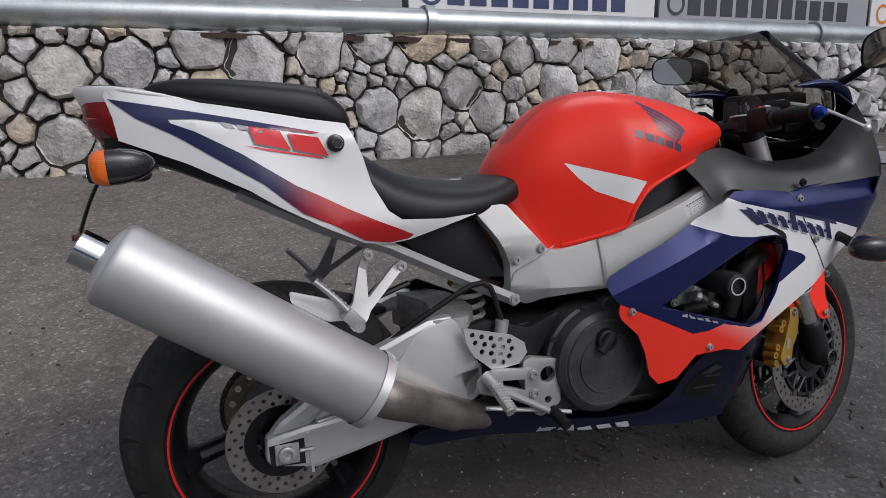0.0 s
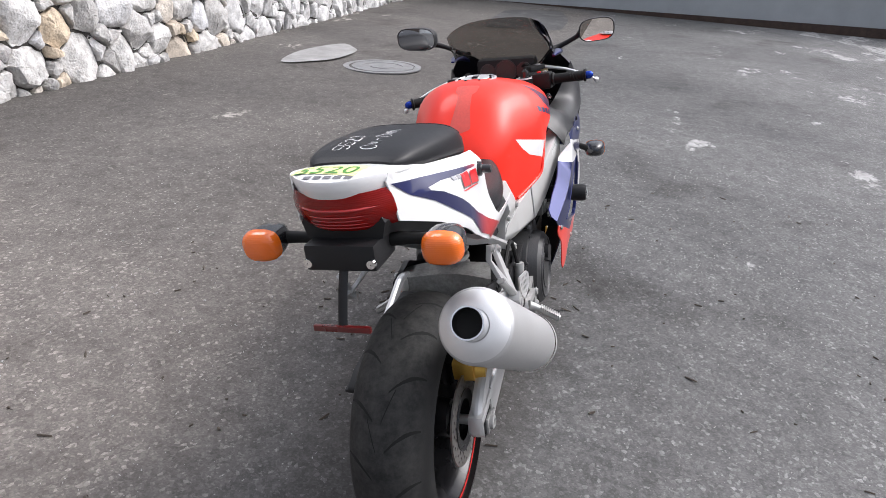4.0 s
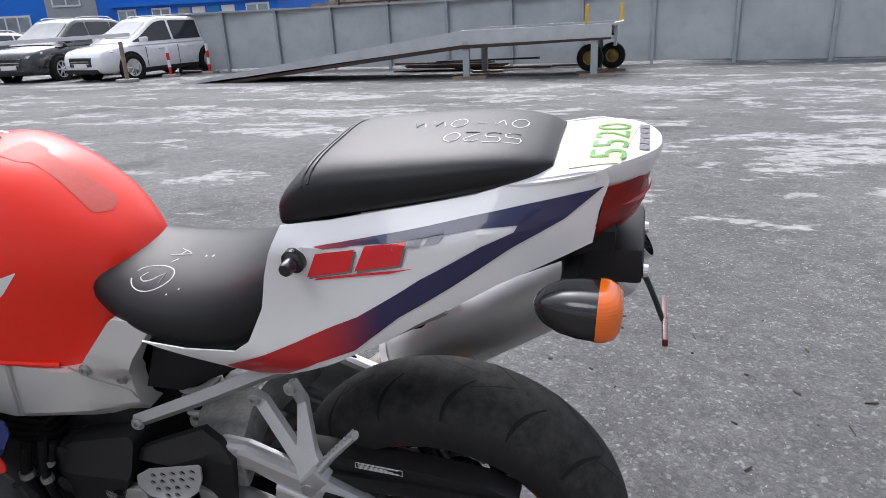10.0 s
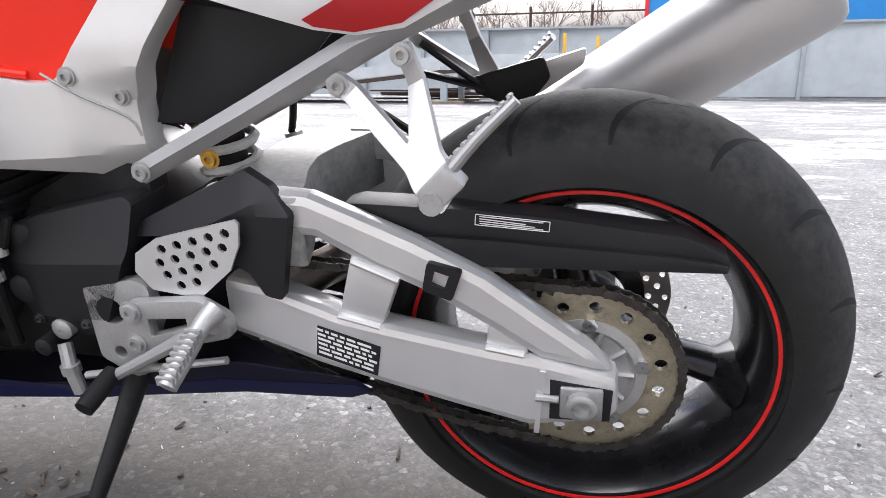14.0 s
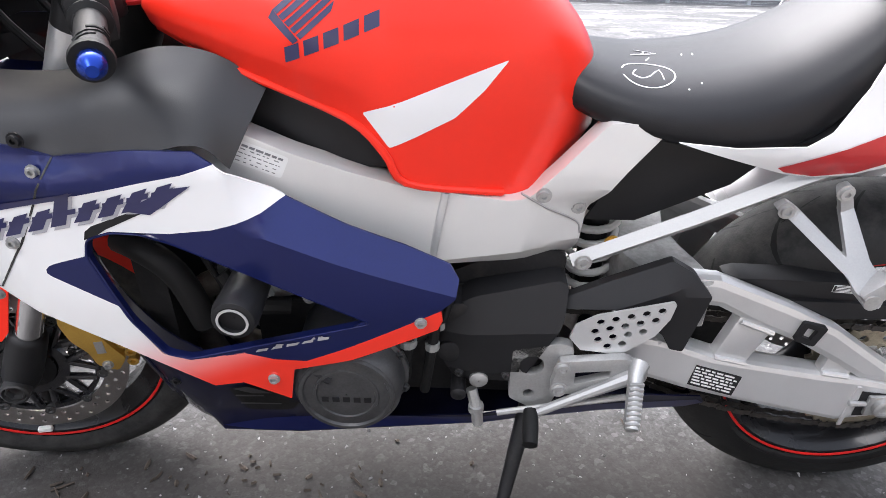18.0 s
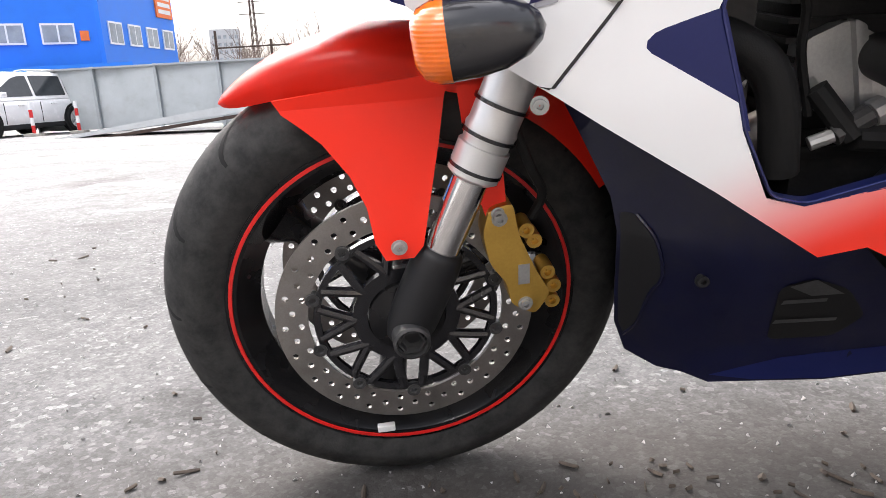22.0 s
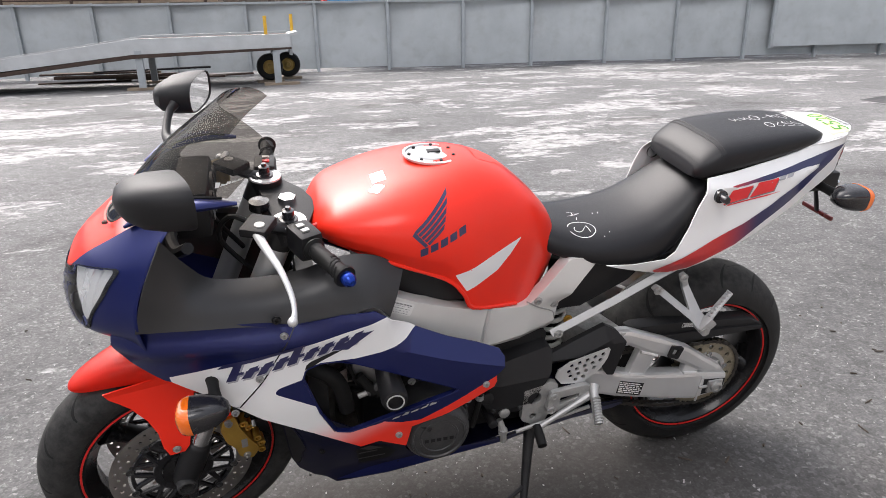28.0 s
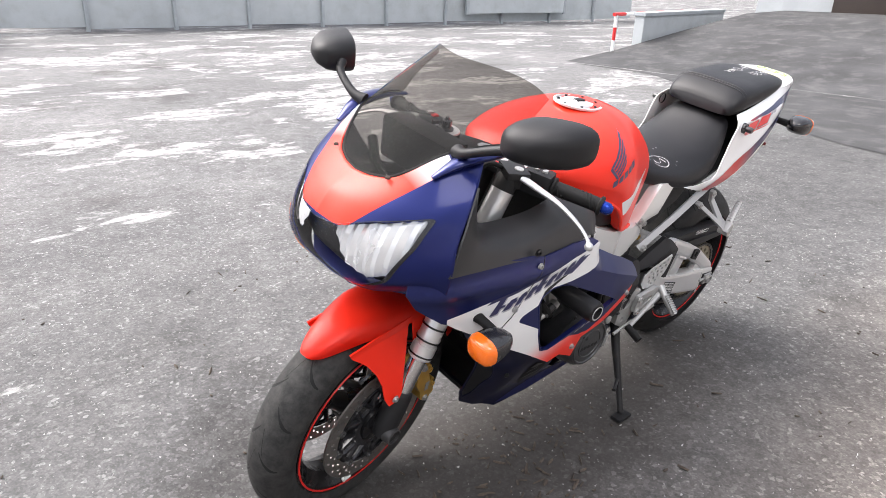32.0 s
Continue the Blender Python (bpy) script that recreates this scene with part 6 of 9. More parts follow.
    pg = part("passenger_peg", bm, HANGER, hg, "folded ribbed alloy footpeg")
    bm = boxes((-0.020, 0.020, -0.013, 0.013, -0.013, 0.013), bevel=0.004)
    bmesh.ops.transform(bm, matrix=Matrix.Translation((0.130, s * 0.216, 0.574)) @ Matrix.Rotation(radians(45), 4, "Y"), verts=bm.verts[:])
    part("peg_clamp", bm, HANGER, hg)
    for k in range(9):
        t = k / 8
        c_ = Vector((0.116 - 0.052 * t, s * (0.208 - 0.012 * t), 0.590 + 0.053 * t))
        bm = bmesh.new()
        tube(bm, [tuple(c_ + Vector((0.007, -s * 0.004, 0.008))), tuple(c_ + Vector((0.008, s * 0.010, 0.009)))], 0.0022, 5, 1)
        part("rib", bm, HANGER, pg)
    bm = bmesh.new()
    tube(bm, [(0.138, s * 0.196, 0.562), (0.138, s * 0.232, 0.562)], 0.011, 14, 1)
    part("peg_pin", bm, CAST, hg)

    # rider's footrest: plate, heel guard, peg
    holes = [circle(0.552, 0.392, 0.018, 16), circle(0.553, 0.335, 0.0085, 12)]
    fp = part("footrest_plate", plate(rounded([(0.583, 0.422), (0.512, 0.436), (0.494, 0.430), (0.490, 0.38), (0.502, 0.355), (0.522, 0.306), (0.540, 0.300), (0.583, 0.325)], 0.006, 2), s * 0.165, s * 0.182, holes, 0.003), CAST, bike, "cast alloy footrest plate")
    hh_ = []
    for x0, z0, n_ in ((0.462, 0.478, 5), (0.468, 0.461, 5), (0.462, 0.446, 4), (0.447, 0.434, 2)):
        for k in range(n_):
            hh_.append(circle(x0 - 0.0205 * k, z0 + 0.0057 * k, 0.0058, 8))
    part("heel_guard", plate([(0.497, 0.471), (0.468, 0.490), (0.366, 0.517), (0.362, 0.512), (0.366, 0.487), (0.382, 0.456), (0.426, 0.419), (0.485, 0.426), (0.503, 0.448)], s * 0.178, s * 0.182, hh_), ALLOY, fp, "drilled alloy heel guard")
    part("peg_arm", plate(rounded([(0.515, 0.415), (0.42, 0.425), (0.385, 0.405), (0.385, 0.38), (0.42, 0.37), (0.50, 0.35), (0.525, 0.36)], 0.008, 2), s * 0.183, s * 0.198, [[(0.49, 0.395), (0.44, 0.40), (0.44, 0.388), (0.49, 0.372)]], 0.003), CAST, fp)
    for x, z in ((0.509, 0.404), (0.512, 0.362)):
        bm = bmesh.new()
        bolt(bm, (x, s * 0.1985, z), 0.010, out=s)
        part("bolt", bm, CAST, fp)
    bm = bmesh.new()
    tube(bm, [(0.400, s * 0.195, 0.414), (0.408, s * 0.215, 0.404), (0.416, s * 0.255, 0.378), (0.420, s * 0.276, 0.365)], [0.015, 0.011, 0.011, 0.0105], 12, 3)
    pg = part("rider_peg", bm, CAST, fp, "knurled alloy rider footpeg")
    for k in range(9):
        t = 0.25 + 0.75 * k / 8
        c_ = Vector((0.406 + 0.014 * t, s * (0.215 + 0.061 * t), 0.406 - 0.041 * t))
        part("rib", boxes((c_.x - 0.010, c_.x + 0.010, c_.y - 0.0020, c_.y + 0.0020, c_.z + 0.003, c_.z + 0.013)), CAST, pg)
    bm = bmesh.new()
    tube(bm, [(0.405, s * 0.202, 0.398), (0.47, s * 0.205, 0.362), (0.553, s * 0.208, 0.315)], [0.012, 0.008, 0.007], 10)
    lv = part("foot_lever", bm, HANGER, fp, "alloy foot lever")
    bm = bmesh.new()
    tube(bm, [(0.550, s * 0.205, 0.322), (0.552, s * 0.232, 0.314), (0.554, s * 0.258, 0.306)], [0.011, 0.0125, 0.0115], 12, 2)
    part("toe_rubber", bm, RUBBER, lv)
    bm = bmesh.new()
    tube(bm, [(0.402, s * 0.192, 0.345), (0.60, s * 0.195, 0.305)], 0.005, 8, 1)
    part("link_rod", bm, CAST, fp)

# right hand brake linkage and master cylinder
bm = bmesh.new()
tube(bm, [(0.44, -0.165, 0.43), (0.455, -0.165, 0.52)], 0.014, 12, 1)
part("rear_master_cylinder", bm, CAST, bike)
bm = bmesh.new()
tube(bm, [(0.455, -0.16, 0.52), (0.42, -0.15, 0.60), (0.30, -0.15, 0.55), (0.18, -0.13, 0.47), (0.10, -0.10, 0.41)], 0.006, 8)
part("rear_brake_hose", bm, RUBBER, bike)

# swingarm
SW_LOW = [(0.412, 0.432), (0.414, 0.362), (0.38, 0.352), (0.304, 0.326), (0.222, 0.305), (0.141, 0.286), (0.057, 0.268), (-0.031, 0.285), (-0.038, 0.300), (-0.036, 0.343), (0.037, 0.357), (0.099, 0.364), (0.217, 0.383), (0.272, 0.393), (0.36, 0.424)]
SW_UP = [(0.350, 0.540), (0.295, 0.536), (0.244, 0.515), (0.179, 0.488), (0.104, 0.451), (0.046, 0.410), (-0.007, 0.374), (-0.034, 0.344), (0.048, 0.357), (0.097, 0.388), (0.163, 0.426), (0.23, 0.454), (0.291, 0.487), (0.350, 0.492)]
for s in (1, -1):
    sw = part("swingarm", plate(SW_LOW, s * 0.116, s * 0.156, (), 0.010), ALLOY, bike, "brushed aluminium swingarm", smooth=16)
    part("upper_arm", plate(SW_UP, s * 0.122, s * 0.1535, (), 0.012), ALLOY, sw, smooth=16)
    part("strut", plate([(0.253, 0.470), (0.199, 0.447), (0.226, 0.376), (0.277, 0.386)], s * 0.126, s * 0.149, (), 0.004), ALLOY, sw)
    part("gusset", plate([(0.102, 0.400), (0.060, 0.378), (0.060, 0.352), (0.108, 0.358)], s * 0.128, s * 0.148, (), 0.003), ALLOY, sw)
    for a_, b_ in (((0.226, 0.381), (0.275, 0.392)), ((0.200, 0.441), (0.252, 0.462)), ((0.064, 0.360), (0.106, 0.366)), ((0.376, 0.352), (0.362, 0.424))):
        bm = bmesh.new()
        tube(bm, [(a_[0], s * 0.151, a_[1]), (b_[0], s * 0.151, b_[1])], 0.0045, 8, 1)
        part("weld", bm, ALLOY, sw)
    bm = plate([(0.035, 0.335), (0.035, 0.283), (-0.03, 0.287), (-0.032, 0.328)], s * 0.1562, s * 0.1572)
    part("adjuster_slot", bm, ENGINE_BLACK, sw)
    part("axle_block", boxes((-0.022, 0.024, min(s * 0.157, s * 0.164), max(s * 0.157, s * 0.164), 0.290, 0.330), bevel=0.003), CAST, sw)
    bm = bmesh.new()
    lathe(bm, [(s * 0.164, 0.017), (s * 0.172, 0.017), (s * 0.174, 0.014), (s * 0.174, 0.010), (s * 0.168, 0.0095), (s * 0.168, 0.001)], 18, (0.0, 0, 0.311))
    part("axle_nut", bm, CAST, sw)
    bm = bmesh.new()
    tube(bm, [(0.05, s * 0.160, 0.312), (0.025, s * 0.160, 0.312)], 0.0045, 8, 1)
    part("adjuster", bm, CAST, sw)
    part("weld", plate([(0.046, 0.345), (0.040, 0.345), (0.046, 0.262), (0.052, 0.262)], s * 0.156, s * 0.1585), ALLOY, sw)
part("right_flank", plate(rounded([(0.405, 0.430), (0.405, 0.358), (0.305, 0.332), (0.19, 0.372), (0.225, 0.450), (0.275, 0.515), (0.350, 0.536)], 0.015, 3), -0.156, -0.140, (), 0.007), ALLOY, bike, "boxed right flank of the swingarm")
part("silencer_stay", plate(rounded([(0.150, 0.566), (0.110, 0.606), (0.020, 0.634), (0.022, 0.612), (0.085, 0.570)], 0.006, 2), -0.200, -0.192, (), 0.002), ALLOY, bike, "alloy stay that carries the silencer")
part("data_plate", plate([(0.300, 0.380), (0.226, 0.358), (0.233, 0.318), (0.306, 0.340)], 0.1562, 0.1572), ENGINE_BLACK, bike, "black data plate with pale print")
rnd_p = random.Random(2)
bm = bmesh.new()
for k in range(6):
    x = 0.302 - 0.0003 * k
    while x > 0.236:
        w_ = rnd_p.uniform(0.004, 0.016)
        z = 0.3435 + 0.0062 * k - (0.302 - x) * 0.305
        xr = max(x - w_, 0.232)
        fill(bm, [(x, z), (xr, z - (x - xr) * 0.3), (xr, z - (x - xr) * 0.3 + 0.0034), (x, z + 0.0034)], level=0.1577)
        x -= w_ + 0.0025
tagged(part("plate_print", bm, LABEL_WHITE, bike), kind="stuff")
arch = [(0.302, 0.154), (0.316, 0.105), (0.334, 0.055), (0.344, 0.0), (0.334, -0.055), (0.316, -0.105), (0.302, -0.154), (0.385, -0.150), (0.425, -0.08), (0.43, 0.0), (0.425, 0.08), (0.385, 0.150)]
part("swingarm_bridge", plate(rounded(arch, 0.012, 3), 0.452, 0.533, (), 0.010, plane="xy"), ROUGH_CAST, bike, "curved alloy bridge of the swingarm")
part("rear_axle", (lambda b: (tube(b, [(0, -0.16, 0.311), (0, 0.16, 0.311)], 0.012, 14, 1), b)[1])(bmesh.new()), CAST, bike)

# chain guard
bm = bmesh.new()
g0 = [(0.274, 0.511), (0.256, 0.517), (0.12, 0.514), (0.039, 0.508), (-0.094, 0.493), (-0.137, 0.472), (-0.138, 0.459), (0.114, 0.450), (0.142, 0.458), (0.216, 0.489), (0.271, 0.500)]
cg = part("chain_guard", plate(rounded(g0, 0.004, 2), 0.080, 0.120, (), 0.004), PLASTIC, bike, "black plastic chain guard")
part("flange", plate(rounded([(0.205, 0.485), (0.10, 0.483), (-0.085, 0.474), (-0.135, 0.467), (-0.136, 0.460), (0.114, 0.452), (0.142, 0.460)], 0.003, 2), 0.1195, 0.1275, (), 0.004), PLASTIC, cg)
part("warning_label", plate([(0.119, 0.5105), (0.041, 0.505), (0.042, 0.494), (0.120, 0.4985)], 0.1205, 0.1212), ENGINE_BLACK, cg, "printed warning label")
for k in range(4):
    z = 0.4958 + 0.0026 * k
    bm = plate([(0.115, z + 0.0040), (0.048 + 0.009 * (k % 3), z - 0.0004), (0.048 + 0.009 * (k % 3), z + 0.0006), (0.115, z + 0.0050)], 0.1212, 0.1215)
    part("print_bar", bm, LABEL_WHITE, cg)
for a_, b_ in (((0.119, 0.5105), (0.041, 0.505)), ((0.120, 0.4985), (0.042, 0.494)), ((0.119, 0.5105), (0.120, 0.4985)), ((0.041, 0.505), (0.042, 0.494))):
    bm = bmesh.new()
    tube(bm, [(a_[0], 0.1214, a_[1]), (b_[0], 0.1214, b_[1])], 0.0005, 4, 1)
    part("label_border", bm, LABEL_WHITE, cg)
part("guard_clip", plate(rounded([(0.165, 0.470), (0.128, 0.460), (0.140, 0.425), (0.172, 0.436)], 0.004, 2), 0.1215, 0.160, [[(0.158, 0.460), (0.142, 0.455), (0.148, 0.438), (0.162, 0.444)]]), PLASTIC, cg)

# sprocket, chain, rear disc
SP = Vector((0, 0.098, 0.311))
teeth = []
for k in range(42):
    a = 2 * math.pi * k / 42
    for da, r in ((0, 0.104), (0.03, 0.108), (0.075, 0.112), (0.105, 0.108)):
        teeth.append((SP.x + r * math.cos(a + da), SP.z + r * math.sin(a + da)))
hl_ = [circle(SP.x + 0.086 * math.cos(2 * math.pi * k / 15), SP.z + 0.086 * math.sin(2 * math.pi * k / 15), 0.0075, 10) for k in range(15)]
part("sprocket", plate(teeth, 0.094, 0.101, [circle(0, 0.311, 0.063, 36)] + hl_), SPROCKET, bike, "worn rear sprocket")
bm = bmesh.new()
lathe(bm, [(0.085, 0.072), (0.103, 0.070), (0.104, 0.058), (0.098, 0.052), (0.098, 0.035), (0.108, 0.030), (0.11, 0.014)], 40, (0, 0, 0.311))
hubc = part("sprocket_carrier", bm, CAST, bike, "ribbed alloy sprocket carrier")
for k in range(10):
    a = 2 * math.pi * k / 10
    bm = bmesh.new()
    tube(bm, [(0.032 * math.cos(a), 0.100, 0.311 + 0.032 * math.sin(a)), (0.056 * math.cos(a), 0.100, 0.311 + 0.056 * math.sin(a))], 0.004, 6, 1)
    part("rib", bm, CAST, hubc)
for k in range(5):
    a = 2 * math.pi * (k + 0.3) / 5
    bm = bmesh.new()
    lathe(bm, [(0.100, 0.009), (0.108, 0.009), (0.108, 0.001)], 6, (0.066 * math.cos(a), 0, 0.311 + 0.066 * math.sin(a)))
    part("nut", bm, CHROME, hubc)
path = []
F = Vector((0.49, 0.40))
for k in range(29):
    a = math.pi / 2 + math.pi * k / 28 - 0.05
    path.append((SP.x + 0.108 * math.cos(a + 0.12), SP.z + 0.108 * math.sin(a + 0.12)))
low = path[-1]
for k in range(1, 32):
    t = k / 32
    path.append((low[0] + (F.x - low[0]) * t, low[1] + (F.y - 0.037 - low[1]) * t - 0.034 * math.sin(math.pi * t)))
for k in range(10):
    a = -math.pi / 2 + math.pi * k / 9
    path.append((F.x + 0.037 * math.cos(a), F.y + 0.037 * math.sin(a)))
hi_ = path[0]
for k in range(1, 32):
    t = k / 32
    path.append((F.x + (hi_[0] - F.x) * t, F.y + 0.037 + (hi_[1] - F.y - 0.037) * t))
bm = bmesh.new()
for i, p in enumerate(path):
    q = path[(i + 1) % len(path)]
    d = Vector(q) - Vector(p)
    m = Matrix.Translation(((p[0] + q[0]) / 2, SP.y, (p[1] + q[1]) / 2)) @ Matrix.Rotation(-math.atan2(d.y, d.x), 4, "Y")
    n0 = len(bm.verts)
    w = 0.0075 if i % 2 else 0.0055
    ll = d.length / 2 + 0.004
    for y in (w, -w - 0.0016):
        oval = [(x, z) for x, z in ((-ll, 0), (-ll + 0.003, 0.0055), (0, 0.0042), (ll - 0.003, 0.0055), (ll, 0), (ll - 0.003, -0.0055), (0, -0.0042), (-ll + 0.003, -0.0055))]
        rings(bm, [[(x, y, z) for x, z in oval], [(x, y + 0.0016, z) for x, z in oval]])
    bm.verts.ensure_lookup_table()
    bmesh.ops.transform(bm, matrix=m, verts=bm.verts[n0:])
tagged(part("chain", bm, CHAIN, bike, "greasy drive chain"), kind="stuff")
rows = [(0.080, 18, 0.0045, 0), (0.092, 18, 0.0045, 0.17), (0.102, 18, 0.004, 0.35)]
disc(bike, RW, -0.098, 0.110, 0.070, rows, "rear_brake_disc")
bm = bmesh.new()
lathe(bm, [(-0.075, 0.05), (-0.10, 0.05), (-0.103, 0.074), (-0.096, 0.076), (-0.09, 0.05)], 36, RW)
part("rear_disc_hub", bm, RIM, bike)
rc = part("rear_caliper", plate(rounded([(0.09, 0.43), (0.05, 0.455), (0.02, 0.45), (0.03, 0.40), (0.07, 0.375), (0.10, 0.39)], 0.008), -0.125, -0.075, (), 0.006), GOLD, bike, "gold rear brake caliper")
bm = bmesh.new()
lathe(bm, [(-0.150, 0.001), (-0.150, 0.020), (-0.125, 0.024)], 18, (0.06, 0, 0.415))
part("piston_cap", bm, GOLD, rc)

# exhaust
EA, EB = Vector((-0.258, -0.222, 0.716)), Vector((0.168, -0.232, 0.432))
ax = (EB - EA).normalized()
bm = bmesh.new()
L_ = (EB - EA).length
tube(bm, [tuple(EA + ax * d) for d in (-0.016, -0.014, -0.004, 0.0, 0.004, 0.010, L_ - 0.03, L_ - 0.025, L_)], [0.033, 0.040, 0.0655, 0.0690, 0.0705, 0.0715, 0.0715, 0.070, 0.052], 48, 1)
mf = part("silencer", bm, MUFFLER, bike, "large satin aluminium exhaust silencer", smooth=30)
bm = bmesh.new()
tube(bm, [tuple(EA + ax * d) for d in (-0.010, -0.040, -0.056)], [0.030, 0.030, 0.030], 32, 1, cap=False)
tube(bm, [tuple(EA + ax * d) for d in (-0.056, -0.0559, -0.026)], [0.030, 0.0272, 0.0270], 32, 1, cap=False)
part("tail_pipe", bm, CHROME, mf, "bright tail pipe")
# black disc closes the tail pipe in place of its open bore
bm = bmesh.new()
tube(bm, [tuple(EA + ax * -0.028), tuple(EA + ax * -0.0275)], 0.0272, 24, 1)
part("bore", bm, surf("bore_black", (0.004, 0.004, 0.004), 1.0, 0, 0.1), mf)
bm = bmesh.new()
tube(bm, [tuple(EA + ax * (L_ - 0.028)), tuple(EA + ax * (L_ - 0.010))], 0.074, 40, 1, cap=False)
part("strap", bm, ALLOY, mf)
bm = bmesh.new()
tube(bm, [tuple(EA + ax * d) for d in (-0.0175, -0.0155, -0.0060, -0.0015)], [0.031, 0.041, 0.0640, 0.0672], 48, 1, cap=False)
part("end_cap", bm, CHROME_SATIN, mf, "bright brushed end cap")
bm = bmesh.new()
tube(bm, [tuple(EB - ax * 0.01), tuple(EB + ax * 0.025), (0.27, -0.188, 0.372), (0.34, -0.165, 0.335), (0.355, -0.160, 0.330), (0.42, -0.130, 0.305), (0.46, -0.09, 0.285), (0.48, -0.03, 0.275)], [0.040, 0.040, 0.037, 0.036, 0.033, 0.031, 0.030, 0.030], 26, 3)
part("link_pipe", bm, STEEL, bike, "heat stained link pipe")
part("silencer_bracket", plate(rounded([(0.175, 0.600), (0.075, 0.628), (0.065, 0.600), (0.085, 0.575), (0.13, 0.565), (0.17, 0.58)], 0.006, 2), -0.165, -0.158, (), 0.002), PLASTIC, bike, "black bracket plate of the silencer")
for a_, b_ in (((0.165, -0.160, 0.592), (0.24, -0.145, 0.650)), ((0.155, -0.160, 0.585), (0.26, -0.145, 0.615))):
    bm = bmesh.new()
    tube(bm, [a_, b_], 0.009, 8, 1, flat=0.6)
    part("bracket_arm", bm, PLASTIC, bike)
# engine
part("crankcase", boxes((0.50, 0.98, -0.125, 0.125, 0.27, 0.50), bevel=0.03), ENGINE_BLACK, bike)
part("cylinder_block", boxes((0.70, 1.0, -0.145, 0.145, 0.46, 0.66), bevel=0.02), ENGINE_BLACK, bike)
for k in range(9):
    part("fin", boxes((0.69, 1.01, -0.150, 0.150, 0.475 + 0.018 * k, 0.480 + 0.018 * k)), ENGINE_BLACK, bike)
part("airbox", boxes((0.62, 0.96, -0.14, 0.14, 0.66, 0.84), bevel=0.03), PLASTIC, bike, "black airbox under the tank")
part("airbox_side", boxes((0.72, 0.965, -0.168, 0.168, 0.70, 0.815), bevel=0.02), PLASTIC, bike)
for s, c, r, dep, nm in ((1, (0.818, 0.392), 0.080, 0.252, "generator_cover"), (-1, (0.685, 0.405), 0.118, 0.205, "clutch_cover")):
    bm = bmesh.new()
    lathe(bm, [(s * 0.10, r * 1.06), (s * (dep - 0.045), r * 1.06), (s * (dep - 0.042), r), (s * (dep - 0.012), r * 0.96), (s * (dep - 0.002), r * 0.86), (s * dep, r * 0.6), (s * dep, 0.001)], 44, (c[0], 0, c[1]))
    cv = part(nm, bm, ENGINE_GREY, bike, "dark cast engine cover")
    for k in range(8):
        a = 2 * math.pi * k / 8 + 0.3
        bm = bmesh.new()
        bolt(bm, (c[0] + r * 1.03 * math.cos(a), s * (dep - 0.044), c[1] + r * 1.03 * math.sin(a)), 0.0055, out=s)
        part("bolt", bm, ENGINE_GREY, cv)
    bm = bmesh.new()
    if s > 0:
        for k in range(5):
            part("maker_mark", boxes((c[0] - 0.035 + 0.015 * k, c[0] - 0.025 + 0.015 * k, dep - 0.001, dep + 0.0008, c[1] - 0.014, c[1] - 0.005)), ENGINE_BLACK, cv)
        tube(bm, [(c[0] + 0.06, dep - 0.012, c[1] + 0.045), (c[0] + 0.02, dep - 0.002, c[1] + 0.025)], 0.007, 8, 1)
    else:
        tube(bm, [(c[0] + 0.01, -dep - 0.004, c[1] + 0.07), (c[0] - 0.02, -dep - 0.004, c[1] + 0.03)], 0.014, 12, 1)
    part("cover_boss", bm, ENGINE_BLACK, cv)
    # raised rings and the lobe of the housing beside the round cover
    for q_, w_ in ((0.80, 0.005), (0.55, 0.004)):
        bm = bmesh.new()
        lathe(bm, [(s * (dep - 0.004), r * q_ + w_), (s * (dep + 0.0025), r * q_ + w_ * 0.5), (s * (dep + 0.0025), r * q_ - w_ * 0.5), (s * (dep - 0.002), r * q_ - w_)], 40, (c[0], 0, c[1]))
        part("raised_ring", bm, ENGINE_GREY, cv)
    if s < 0:
        for (lx, lz, lr, ld) in ((0.735, 0.505, 0.046, 0.165), (0.605, 0.330, 0.040, 0.160), (0.770, 0.470, 0.030, 0.170)):
            bm = bmesh.new()
            lathe(bm, [(s * 0.10, lr * 1.1), (s * (ld - 0.012), lr * 1.05), (s * ld, lr * 0.85), (s * (ld + 0.004), lr * 0.5), (s * ld, 0.001)], 24, (lx, 0, lz))
            part("housing_lobe", bm, ENGINE_GREY, cv)
        bm = bmesh.new()
        lathe(bm, [(s * (dep - 0.01), 0.026), (s * (dep + 0.012), 0.024), (s * (dep + 0.014), 0.018), (s * (dep + 0.006), 0.015), (s * (dep + 0.006), 0.001)], 20, (c[0] - 0.005, 0, c[1] + 0.055))
        part("oil_cap", bm, PLASTIC, cv, "black oil filler cap")
SPRC = rounded([(0.690, 0.470), (0.645, 0.500), (0.520, 0.527), (0.508, 0.520), (0.512, 0.470), (0.575, 0.345), (0.665, 0.350), (0.700, 0.420)], 0.010, 3)
bm, _ = panel([(SPRC, (), 0)], lambda x, z: 0.182 - 0.42 * max(0, z - 0.447 - 0.06 * (0.66 - x)) - 0.35 * max(0, x - 0.650) - 0.5 * max(0, 0.375 - z), 1, 0.07, 0.014, None, ((0.66, 0.447, -0.06),))
sc_ = part("sprocket_cover", bm, PLASTIC, bike, "black plastic sprocket cover with a bevelled top", smooth=18)
part("cover_back", plate(rounded([(0.690, 0.505), (0.600, 0.548), (0.535, 0.556), (0.508, 0.545), (0.515, 0.470), (0.575, 0.350), (0.690, 0.350)], 0.010, 3), 0.08, 0.115, (), 0.008), ENGINE_BLACK, sc_)
